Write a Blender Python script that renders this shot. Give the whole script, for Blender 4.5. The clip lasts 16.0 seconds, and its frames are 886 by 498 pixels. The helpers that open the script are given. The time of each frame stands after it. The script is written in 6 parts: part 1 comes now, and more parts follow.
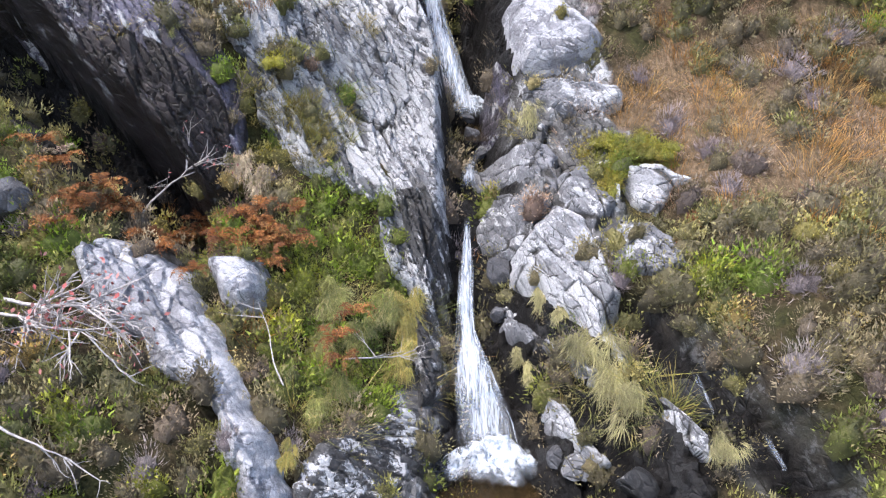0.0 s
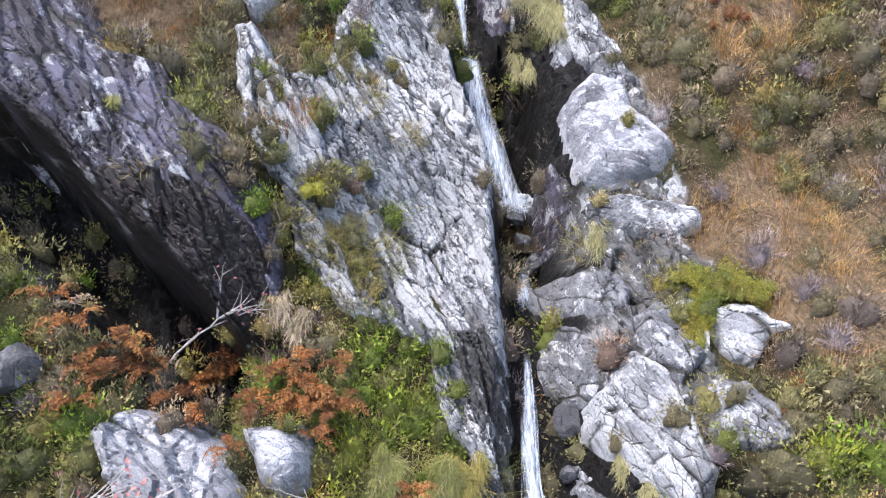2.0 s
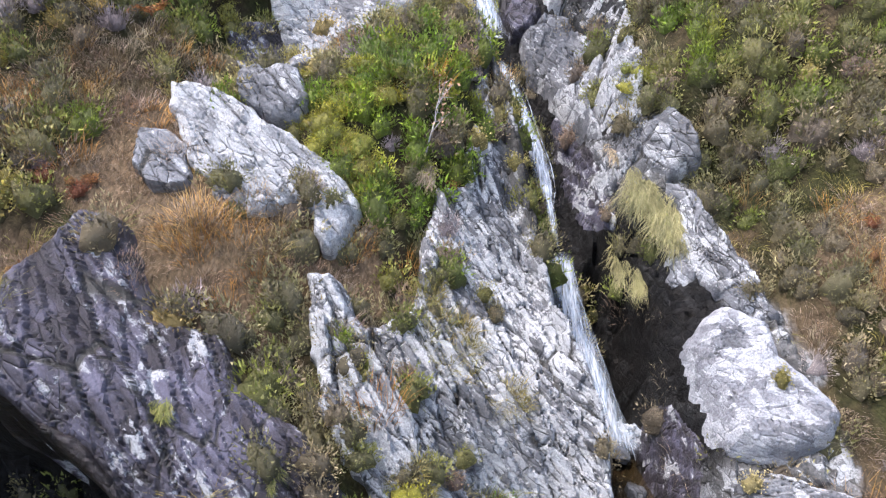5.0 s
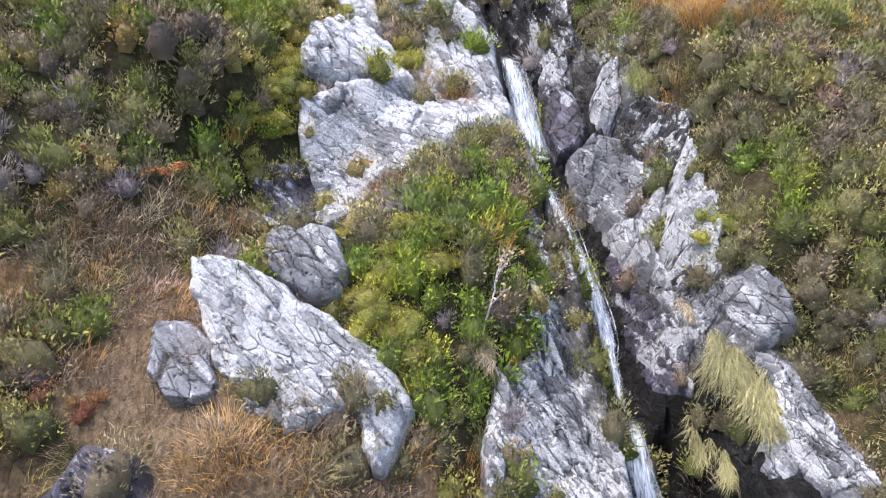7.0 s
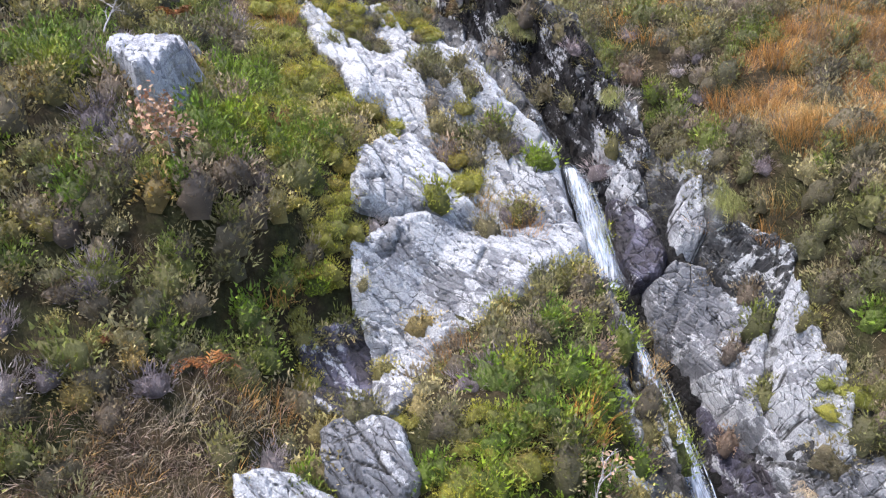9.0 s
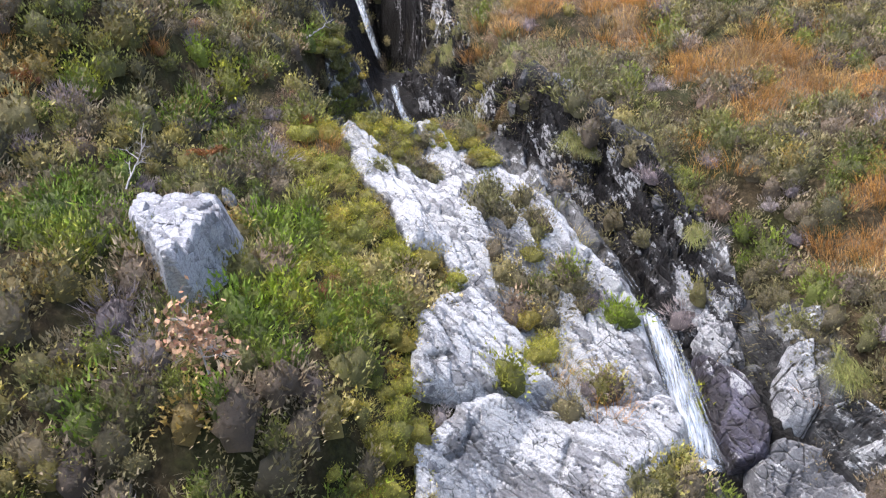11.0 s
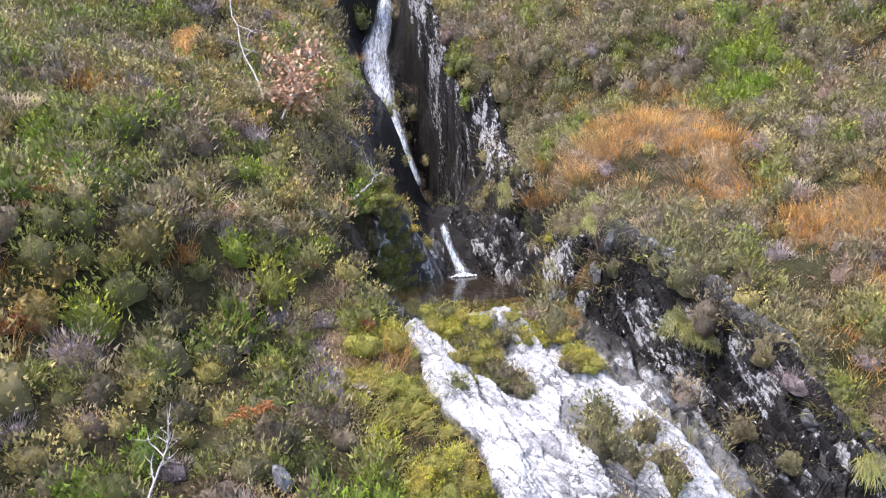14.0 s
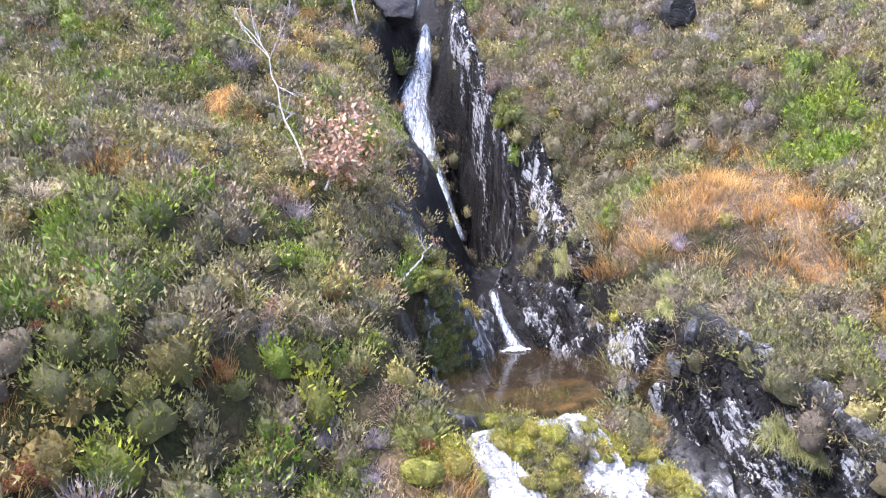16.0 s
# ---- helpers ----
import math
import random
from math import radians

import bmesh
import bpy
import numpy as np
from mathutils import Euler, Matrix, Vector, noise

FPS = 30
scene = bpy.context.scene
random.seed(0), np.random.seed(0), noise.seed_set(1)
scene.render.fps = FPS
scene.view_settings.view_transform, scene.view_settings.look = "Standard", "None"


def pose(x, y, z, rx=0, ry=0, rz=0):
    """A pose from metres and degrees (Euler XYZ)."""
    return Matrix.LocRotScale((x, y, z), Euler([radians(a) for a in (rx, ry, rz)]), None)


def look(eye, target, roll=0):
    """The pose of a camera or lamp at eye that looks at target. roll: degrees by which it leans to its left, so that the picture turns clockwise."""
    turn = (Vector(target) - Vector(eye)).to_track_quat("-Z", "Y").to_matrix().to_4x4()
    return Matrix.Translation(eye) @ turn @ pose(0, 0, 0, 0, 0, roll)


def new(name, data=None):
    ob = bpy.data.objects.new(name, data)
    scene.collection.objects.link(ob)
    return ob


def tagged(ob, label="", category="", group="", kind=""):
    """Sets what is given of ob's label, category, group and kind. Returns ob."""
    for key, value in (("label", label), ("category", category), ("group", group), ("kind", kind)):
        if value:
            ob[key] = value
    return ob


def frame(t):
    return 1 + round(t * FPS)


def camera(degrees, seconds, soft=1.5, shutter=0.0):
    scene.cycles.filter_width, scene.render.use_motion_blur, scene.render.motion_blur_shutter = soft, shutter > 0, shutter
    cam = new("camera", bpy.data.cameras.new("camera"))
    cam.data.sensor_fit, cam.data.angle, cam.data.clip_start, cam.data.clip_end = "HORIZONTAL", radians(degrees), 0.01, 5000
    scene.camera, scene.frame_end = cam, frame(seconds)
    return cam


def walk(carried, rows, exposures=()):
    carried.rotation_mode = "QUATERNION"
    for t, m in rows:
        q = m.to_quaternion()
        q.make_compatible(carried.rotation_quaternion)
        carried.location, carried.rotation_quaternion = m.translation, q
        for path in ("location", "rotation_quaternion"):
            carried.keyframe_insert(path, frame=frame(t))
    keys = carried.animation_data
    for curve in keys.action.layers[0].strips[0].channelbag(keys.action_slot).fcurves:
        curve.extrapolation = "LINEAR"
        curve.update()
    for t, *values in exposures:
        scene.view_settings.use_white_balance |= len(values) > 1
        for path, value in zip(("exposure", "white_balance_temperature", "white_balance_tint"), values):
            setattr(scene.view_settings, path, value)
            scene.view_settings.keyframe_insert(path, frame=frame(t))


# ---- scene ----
cam = camera(59.4, 16.0, 1.2)
METRES, EYE, TILT, LEAN, TURN = 14.0, 6.0, -20.0, 0.0, 0.0
ROWS = [
    (0.0, 0.0, 0.0, 0.0, 0.0, 0.0, -0.0),
    (0.5, -0.0111, 0.0176, 0.0252, -0.41, -0.18, 0.19),
    (1.0, -0.022, 0.0355, 0.0507, -0.36, -0.04, 0.18),
    (1.5, -0.0323, 0.0535, 0.0756, -0.09, 0.3, 0.28),
    (2.0, -0.0432, 0.0714, 0.101, 0.14, 0.78, 0.28),
    (2.5, -0.0535, 0.0889, 0.1275, 0.41, 1.64, 0.09),
    (3.0, -0.0648, 0.1064, 0.154, 0.63, 2.32, 0.0),
    (3.5, -0.0751, 0.1235, 0.1803, 0.83, 2.83, -0.06),
    (4.0, -0.0871, 0.1415, 0.206, 0.9, 3.19, -0.08),
    (6.5, -0.1426, 0.2287, 0.3376, 0.83, 7.24, 0.39),
    (7.0, -0.1534, 0.2459, 0.3633, 0.76, 7.72, 0.53),
    (7.5, -0.1641, 0.263, 0.3893, 0.8, 8.3, 0.52),
    (8.0, -0.1752, 0.2803, 0.4152, 0.99, 8.97, 0.63),
    (8.5, -0.1858, 0.2971, 0.4412, 1.28, 9.53, 0.62),
    (9.0, -0.1953, 0.3142, 0.4664, 1.74, 10.25, 0.72),
    (9.5, -0.2056, 0.3313, 0.4919, 2.05, 11.33, 0.45),
    (12.0, -0.2582, 0.4147, 0.6227, 2.91, 14.78, 0.47),
    (12.5, -0.2677, 0.4308, 0.6465, 3.1, 15.39, 0.71),
    (13.0, -0.2778, 0.447, 0.6731, 3.33, 16.63, 1.08),
    (13.5, -0.2867, 0.4615, 0.6969, 3.66, 17.67, 1.41),
    (14.0, -0.2943, 0.4729, 0.7164, 4.06, 18.84, 1.52),
    (14.5, -0.3005, 0.483, 0.7321, 4.54, 19.82, 1.31),
    (15.0, -0.3083, 0.4946, 0.7479, 5.05, 20.2, 0.85),
    (15.5, -0.3167, 0.5078, 0.7676, 5.4, 20.25, 0.56),
    (16.0, -0.3247, 0.5204, 0.7893, 5.74, 20.69, 0.66),
]
EXPOSURES = [(0.0, 1.76, 6150, 14), (2.0, 1.80, 6050, 14), (4.0, 1.80, 6150, 14), (7.0, 1.84, 6120, 15), (9.0, 1.68, 6050, 14), (12.0, 1.68, 6260, 14), (13.0, 1.86, 6260, 15), (14.0, 2.02, 6240, 17), (16.0, 2.48, 5780, 20)]
walk(cam, [(t, pose(0, 0, EYE, TILT, LEAN, TURN) @ pose(METRES * x, METRES * y, METRES * z, 90 + pitch, roll, yaw)) for t, x, y, z, yaw, pitch, roll in ROWS],
     EXPOSURES)


# ---- light ----
world = bpy.data.worlds.new("sky")
scene.world = world
world.use_nodes = True
sky = world.node_tree.nodes.new("ShaderNodeTexSky")
sky.sky_type, sky.sun_disc = "NISHITA", False
sky.sun_elevation, sky.sun_rotation = radians(66), radians(-125)
sky.air_density, sky.dust_density, sky.ozone_density = 1.0, 3.0, 1.0
world.node_tree.links.new(sky.outputs[0], world.node_tree.nodes["Background"].inputs[0])
world.node_tree.nodes["Background"].inputs[1].default_value = 0.13
sun = new("sun", bpy.data.lights.new("sun", "SUN"))
sun.data.energy, sun.data.angle, sun.data.color = 1.5, radians(14), (1.0, 0.96, 0.9)
sun.matrix_world = look((0, 0, 0), (0.333, 0.233, -0.914))


# ---- small tools ----
def table(seed):
    return np.random.default_rng(seed).random((256, 256))


TABLES = [table(k) for k in range(6)]


def vnoise(x, y, k=0):
    """Smooth noise from 0 to 1 over a plane."""
    t = TABLES[k % 6]
    x, y = np.asarray(x, float) + 11.3 * k, np.asarray(y, float) - 7.7 * k
    i, j = np.floor(x).astype(int), np.floor(y).astype(int)
    u, v = x - i, y - j
    u, v = u * u * (3 - 2 * u), v * v * (3 - 2 * v)
    a, b, c, d = t[i & 255, j & 255], t[(i + 1) & 255, j & 255], t[i & 255, (j + 1) & 255], t[(i + 1) & 255, (j + 1) & 255]
    return (a * (1 - u) + b * u) * (1 - v) + (c * (1 - u) + d * u) * v


def fbm(x, y, octaves=4, k=0):
    return sum(vnoise(x * 2 ** o, y * 2 ** o, k + o) * 0.5 ** o for o in range(octaves)) / sum(0.5 ** o for o in range(octaves))


def cells(x, y, k=0):
    """Broken plates: the height of each cell's tilted face (about -1 to 1) and the distance to its joints."""
    a, b, c, d = (TABLES[(k + o) % 6] for o in range(4))
    i0, j0 = np.floor(x).astype(int), np.floor(y).astype(int)
    best, second = np.full(np.shape(x), 9.0), np.full(np.shape(x), 9.0)
    height, key, shade = np.zeros(np.shape(x)), np.zeros(np.shape(x), int), np.zeros(np.shape(x))
    for di in (-1, 0, 1):
        for dj in (-1, 0, 1):
            i, j = (i0 + di) & 255, (j0 + dj) & 255
            px, py = x - (i0 + di + a[i, j]), y - (j0 + dj + b[i, j])
            far = px * px + py * py
            face = (c[i, j] - 0.5) * 0.9 + (d[i, j] - 0.5) * 0.5 * px + (0.7 + 0.8 * a[j, i]) * py
            near = far < best
            second = np.where(near, best, np.minimum(second, far))
            height = np.where(near, face, height)
            key = np.where(near, i * 256 + j, key)
            shade = np.where(near, 0.55 * d[j, i] + 0.45 * c[i, j], shade)
            best = np.where(near, far, best)
    return height, np.sqrt(second) - np.sqrt(best), key, shade


def broken(x, s, size=0.5, turn=-52, stretch=2.4, k=0):
    """The relief of jointed rock, in metres, for plates of that size laid along the strata; the blocks, the depth of their joints and a tone for each plate."""
    c, w = math.cos(radians(turn)), math.sin(radians(turn))
    wx, ws = (fbm(x * 1.3, s * 1.3, 3, k) - 0.5) * 0.12, (fbm(x * 1.3, s * 1.3, 3, k + 2) - 0.5) * 0.12
    u, v = ((x + wx) * c + (s + ws) * w) / stretch, -(x + wx) * w + (s + ws) * c
    h, blocks, joint, tone = np.zeros(np.shape(x)), None, np.zeros(np.shape(x)), np.zeros(np.shape(x))
    for part_size, amount, open_joint in ((1, 0.13, 0.06), (0.45, 0.10, 0.07), (0.2, 0.085, 0.10)):
        f, e, key, shade = cells(u / (size * part_size), v / (size * part_size), k)
        blocks = key if part_size > 0.3 else blocks
        gap = np.clip(1 - e / open_joint, 0, 1) * sstep(0.38, 0.52, fbm(x * 2.3 + part_size * 9, s * 2.3, 2, k))
        h = h + size * amount * (f - 0.6 * gap)
        joint, tone = np.maximum(joint, gap * (0.6 + 0.4 * part_size)), tone + (0.25 if part_size == 1 else 0.375) * shade
        k += 1
    return h + 0.018 * (fbm(x * 9, s * 9, 3, k) - 0.5), blocks, joint, tone


def place(x, s, n):
    """World places from the hillside's own axes: across, up the slope and out of it."""
    x, s, n = np.broadcast_arrays(x, s, n)
    return np.stack((x, (s - n) * 0.5 ** 0.5, (s + n) * 0.5 ** 0.5), -1)


def mesh(name, verts, faces, material, smooth=True, floats=(), crease=0):
    """A mesh from arrays; faces all have the same number of corners. floats: (name, value for each vertex)."""
    verts, faces = np.asarray(verts, np.float32).reshape(-1, 3), np.asarray(faces, np.int32)
    me = bpy.data.meshes.new(name)
    m, k = faces.shape
    me.vertices.add(len(verts)), me.loops.add(m * k), me.polygons.add(m)
    me.vertices.foreach_set("co", verts.ravel())
    me.loops.foreach_set("vertex_index", faces.ravel())
    me.polygons.foreach_set("loop_start", np.arange(0, m * k, k, dtype=np.int32))
    me.polygons.foreach_set("loop_total", np.full(m, k, np.int32))
    me.polygons.foreach_set("use_smooth", np.full(m, smooth))
    for label, values in floats:
        me.attributes.new(label, "FLOAT", "POINT").data.foreach_set("value", np.asarray(values, np.float32).ravel())
    me.update()
    if crease:
        me.set_sharp_from_angle(angle=radians(crease))
    me.materials.append(material)
    return me


def grid_faces(rows, cols, keep=None):
    q = np.arange(rows * cols).reshape(rows, cols)
    f = np.stack((q[:-1, :-1], q[:-1, 1:], q[1:, 1:], q[1:, :-1]), -1).reshape(-1, 4)
    return f if keep is None else f[keep.ravel()[f].all(1)]


def compact(verts, faces, *floats):
    used, back = np.unique(faces, return_inverse=True)
    return (verts.reshape(-1, 3)[used], back.reshape(faces.shape), *[f.ravel()[used] for f in floats])


def thing(name, me, label, category, base=None, group="", kind=""):
    """A top-level thing with its origin at base."""
    if base is not None:
        me.transform(Matrix.Translation(-Vector(base)))
    ob = new(name, me)
    if base is not None:
        ob.location = base
    return tagged(ob, label, category, group, kind)


def part(name, me, parent, label=""):
    """A mesh in world places, hung under a thing."""
    above, at = parent, Vector()
    while above is not None:
        at, above = at + above.location, above.parent
    me.transform(Matrix.Translation(-at))
    ob = new(name, me)
    ob.parent = parent
    return tagged(ob, label)


# ---- materials ----
class Nodes:
    def __init__(self, name):
        self.material = bpy.data.materials.new(name)
        self.material.use_nodes = True
        self.tree = self.material.node_tree
        self.bsdf = self.tree.nodes["Principled BSDF"]

    def add(self, kind, **inputs):
        node = self.tree.nodes.new(kind)
        for key, value in inputs.items():
            self.put(node.inputs[key.replace("_", " ")], value)
        return node

    def put(self, socket, value):
        if isinstance(value, bpy.types.NodeSocket):
            self.tree.links.new(value, socket)
        else:
            socket.default_value = value

    def place(self, turn=0, scale=(1, 1, 1)):
        """Places along the hillside's axes, turned within its plane, then stretched."""
        at = self.add("ShaderNodeNewGeometry").outputs["Position"]
        for rotation, size in (((radians(-45), 0, 0), (1, 1, 1)), ((0, 0, radians(-turn)), (1, 1, 1)), ((0, 0, 0), scale)):
            node = self.add("ShaderNodeMapping", Vector=at)
            node.inputs["Rotation"].default_value, node.inputs["Scale"].default_value = rotation, size
            at = node.outputs[0]
        return at

    def noise(self, scale, where, detail=4, rough=0.55, bend=0.0):
        return self.add("ShaderNodeTexNoise", Vector=where, Scale=scale, Detail=detail, Roughness=rough, Distortion=bend).outputs[0]

    def ramp(self, value, *stops):
        node = self.add("ShaderNodeValToRGB", Fac=value)
        e = node.color_ramp.elements
        while len(e) < len(stops):
            e.new(0.5)
        for spot, (at, col) in zip(e, stops):
            spot.position = at
            spot.color = (*col, 1) if isinstance(col, tuple) else (col, col, col, 1)
        return node.outputs[0]

    def mix(self, amount, a, b, how="MIX"):
        node = self.tree.nodes.new("ShaderNodeMix")
        node.data_type, node.blend_type = "RGBA", how
        self.put(node.inputs[0], amount), self.put(node.inputs[6], a), self.put(node.inputs[7], b)
        return node.outputs[2]

    def value(self, name):
        node = self.tree.nodes.new("ShaderNodeAttribute")
        node.attribute_name = name
        return node.outputs["Fac"]

    def calc(self, how, a, b):
        node = self.tree.nodes.new("ShaderNodeMath")
        node.operation, node.use_clamp = how, True
        self.put(node.inputs[0], a), self.put(node.inputs[1], b)
        return node.outputs[0]

    def done(self, colour, rough=0.8, bump=None, strength=0.5, deep=0.02, **more):
        self.put(self.bsdf.inputs["Base Color"], colour)
        self.put(self.bsdf.inputs["Roughness"], rough)
        if bump is not None:
            b = self.add("ShaderNodeBump", Height=bump, Strength=strength, Distance=deep)
            self.tree.links.new(b.outputs[0], self.bsdf.inputs["Normal"])
        for key, value in more.items():
            self.put(self.bsdf.inputs[key.replace("_", " ")], value)
        return self.material


def rgb(*c):
    return (*c, 1)


def joints(m, scale, turn, stretch=0.4):
    """Thin cracks between plates of stone, and a tone for each plate."""
    where = m.place(turn, (stretch, 1.0, 1.0))
    bent = m.add("ShaderNodeVectorMath", Vector=where)
    bent.operation = "ADD"
    push = m.add("ShaderNodeVectorMath", Vector=m.add("ShaderNodeTexNoise", Vector=where, Scale=scale * 0.9, Detail=3.0).outputs["Color"])
    push.operation = "SCALE"
    push.inputs["Scale"].default_value = 0.16 / scale
    m.tree.links.new(push.outputs[0], bent.inputs[1])
    edge = m.add("ShaderNodeTexVoronoi", Vector=bent.outputs[0], Scale=scale)
    edge.feature = "DISTANCE_TO_EDGE"
    plate = m.add("ShaderNodeTexVoronoi", Vector=bent.outputs[0], Scale=scale)
    return edge.outputs["Distance"], plate.outputs["Color"]


def rock_colour(m, dark, mid, pale, lichen, amount, turn, crack=0.045, fine=7.5):
    """Grey stone in strata, jointed, with crusts of pale lichen and dirt in the joints."""
    along = m.place(turn, (0.7, 1.2, 1.0))
    at = m.place(0)
    wide, block = joints(m, 2.4, turn, 0.4)
    narrow, chip = joints(m, 9.0, turn, 0.45)
    plate, joint = m.value("plate"), m.value("joint")
    tone = m.calc("ADD", m.calc("MULTIPLY", m.noise(3.2, along, 9, 0.72), 0.7), m.calc("MULTIPLY", plate, 0.36))
    tone = m.calc("ADD", tone, m.calc("MULTIPLY", m.calc("SUBTRACT", chip, 0.25), 0.16))
    stone = m.ramp(tone, (0.36, dark), (0.52, mid), (0.70, pale))
    grain = m.noise(48, at, 6, 0.75)
    stone = m.mix(0.6, stone, m.ramp(grain, (0.36, 0.3), (0.60, 1.05)), "MULTIPLY")
    patch = m.calc("ADD", m.calc("MULTIPLY", m.noise(1.4, at, 3), 0.30), m.calc("MULTIPLY", m.noise(fine, along, 12, 0.76), 0.70))
    patch = m.calc("ADD", patch, m.calc("MULTIPLY", m.calc("SUBTRACT", plate, 0.25), 0.34))
    patch = m.calc("ADD", patch, m.calc("MULTIPLY", m.calc("SUBTRACT", chip, 0.2), 0.10))
    spread = m.ramp(patch, (0.657 - amount, 0.0), (0.680 - amount, 1.0))
    crust = m.mix(m.ramp(m.noise(60, at, 6, 0.8), (0.40, 0.0), (0.56, 1.0)), rgb(*[c * 0.55 for c in lichen]), rgb(*lichen))
    colour = m.mix(spread, stone, crust)
    gaps = m.ramp(m.noise(2.2, at, 3), (0.40, 0.0), (0.50, 1.0))
    clean = m.calc("ADD", m.ramp(wide, (0.0, 0.0), (crack * 0.35, 1.0)), gaps)
    chips = m.calc("ADD", m.ramp(narrow, (0.0, 0.2), (crack, 1.0)), m.ramp(m.noise(3.1, along, 3), (0.44, 0.0), (0.56, 1.0)))
    open_ = m.ramp(m.calc("ADD", joint, m.calc("MULTIPLY", m.calc("SUBTRACT", m.noise(30, at, 4, 0.7), 0.5), 0.5)), (0.26, 1.0), (0.70, 0.06))
    clean = m.calc("MULTIPLY", m.calc("MULTIPLY", clean, chips), open_)
    colour = m.mix(clean, rgb(0.035, 0.032, 0.027), colour)
    relief = m.calc("ADD", m.calc("MULTIPLY", clean, 0.2), m.calc("MULTIPLY", m.ramp(narrow, (0.0, 0.0), (0.12, 1.0)), 0.12))
    relief = m.calc("ADD", relief, m.calc("MULTIPLY", m.noise(11, along, 10, 0.78), 0.5))
    relief = m.calc("ADD", relief, m.calc("MULTIPLY", chip, 0.22))
    return colour, relief, spread


def rock_material(name, dark, mid, pale, lichen, amount, turn=-52, rough=0.82, crack=0.045, shine=0.4, fine=7.5):
    m = Nodes(name)
    colour, relief, spread = rock_colour(m, dark, mid, pale, lichen, amount, turn, crack, fine)
    gloss = m.mix(spread, rgb(rough, rough, rough), rgb(0.85, 0.85, 0.85))
    return m.done(colour, gloss, relief, 1.0, 0.06, Specular_IOR_Level=shine)


WHITE = (0.57, 0.57, 0.575)
ROCK_PALE = rock_material("pale_lichened_rock", (0.18, 0.18, 0.186), (0.35, 0.35, 0.36), (0.43, 0.43, 0.44), WHITE, 0.085)
ROCK_WHITE = rock_material("white_crusted_rock", (0.09, 0.09, 0.093), (0.24, 0.24, 0.25), (0.38, 0.38, 0.39), (0.53, 0.53, 0.535), 0.085, turn=-40, crack=0.02)
ROCK_MOTTLED = rock_material("white_mottled_rock", (0.14, 0.14, 0.15), (0.28, 0.28, 0.30), (0.40, 0.40, 0.42), (0.52, 0.52, 0.54), 0.05, turn=-20, crack=0.012, fine=5.0)
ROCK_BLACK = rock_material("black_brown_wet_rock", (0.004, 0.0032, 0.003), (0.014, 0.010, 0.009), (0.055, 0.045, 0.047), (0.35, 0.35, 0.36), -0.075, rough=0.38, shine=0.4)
ROCK_MIXED = rock_material("shattered_grey_white_rock", (0.05, 0.05, 0.053), (0.19, 0.19, 0.20), (0.34, 0.34, 0.35), WHITE, 0.055)
ROCK_STREAKED = rock_material("black_rock_with_white_streaks", (0.006, 0.006, 0.007), (0.020, 0.018, 0.018), (0.085, 0.083, 0.085), (0.52, 0.52, 0.53), -0.018, turn=-78, rough=0.7, shine=0.12, fine=13)
ROCK_RIB = rock_material("black_rib_with_white_streaks", (0.004, 0.004, 0.005), (0.011, 0.010, 0.011), (0.04, 0.04, 0.043), (0.52, 0.52, 0.53), 0.012, turn=-78, rough=0.7, shine=0.12, fine=13)
ROCK_GREY = rock_material("grey_rock", (0.07, 0.07, 0.075), (0.19, 0.19, 0.2), (0.32, 0.32, 0.33), WHITE, -0.01)
ROCK_DARK = rock_material("dark_wet_rock", (0.012, 0.009, 0.009), (0.040, 0.033, 0.040), (0.14, 0.13, 0.18), (0.45, 0.45, 0.46), -0.035, rough=0.42, shine=0.45)
ROCK_SPECKLED = rock_material("black_rock_with_lichen", (0.02, 0.02, 0.02), (0.05, 0.048, 0.048), (0.12, 0.12, 0.12), (0.6, 0.6, 0.6), -0.005, rough=0.5)


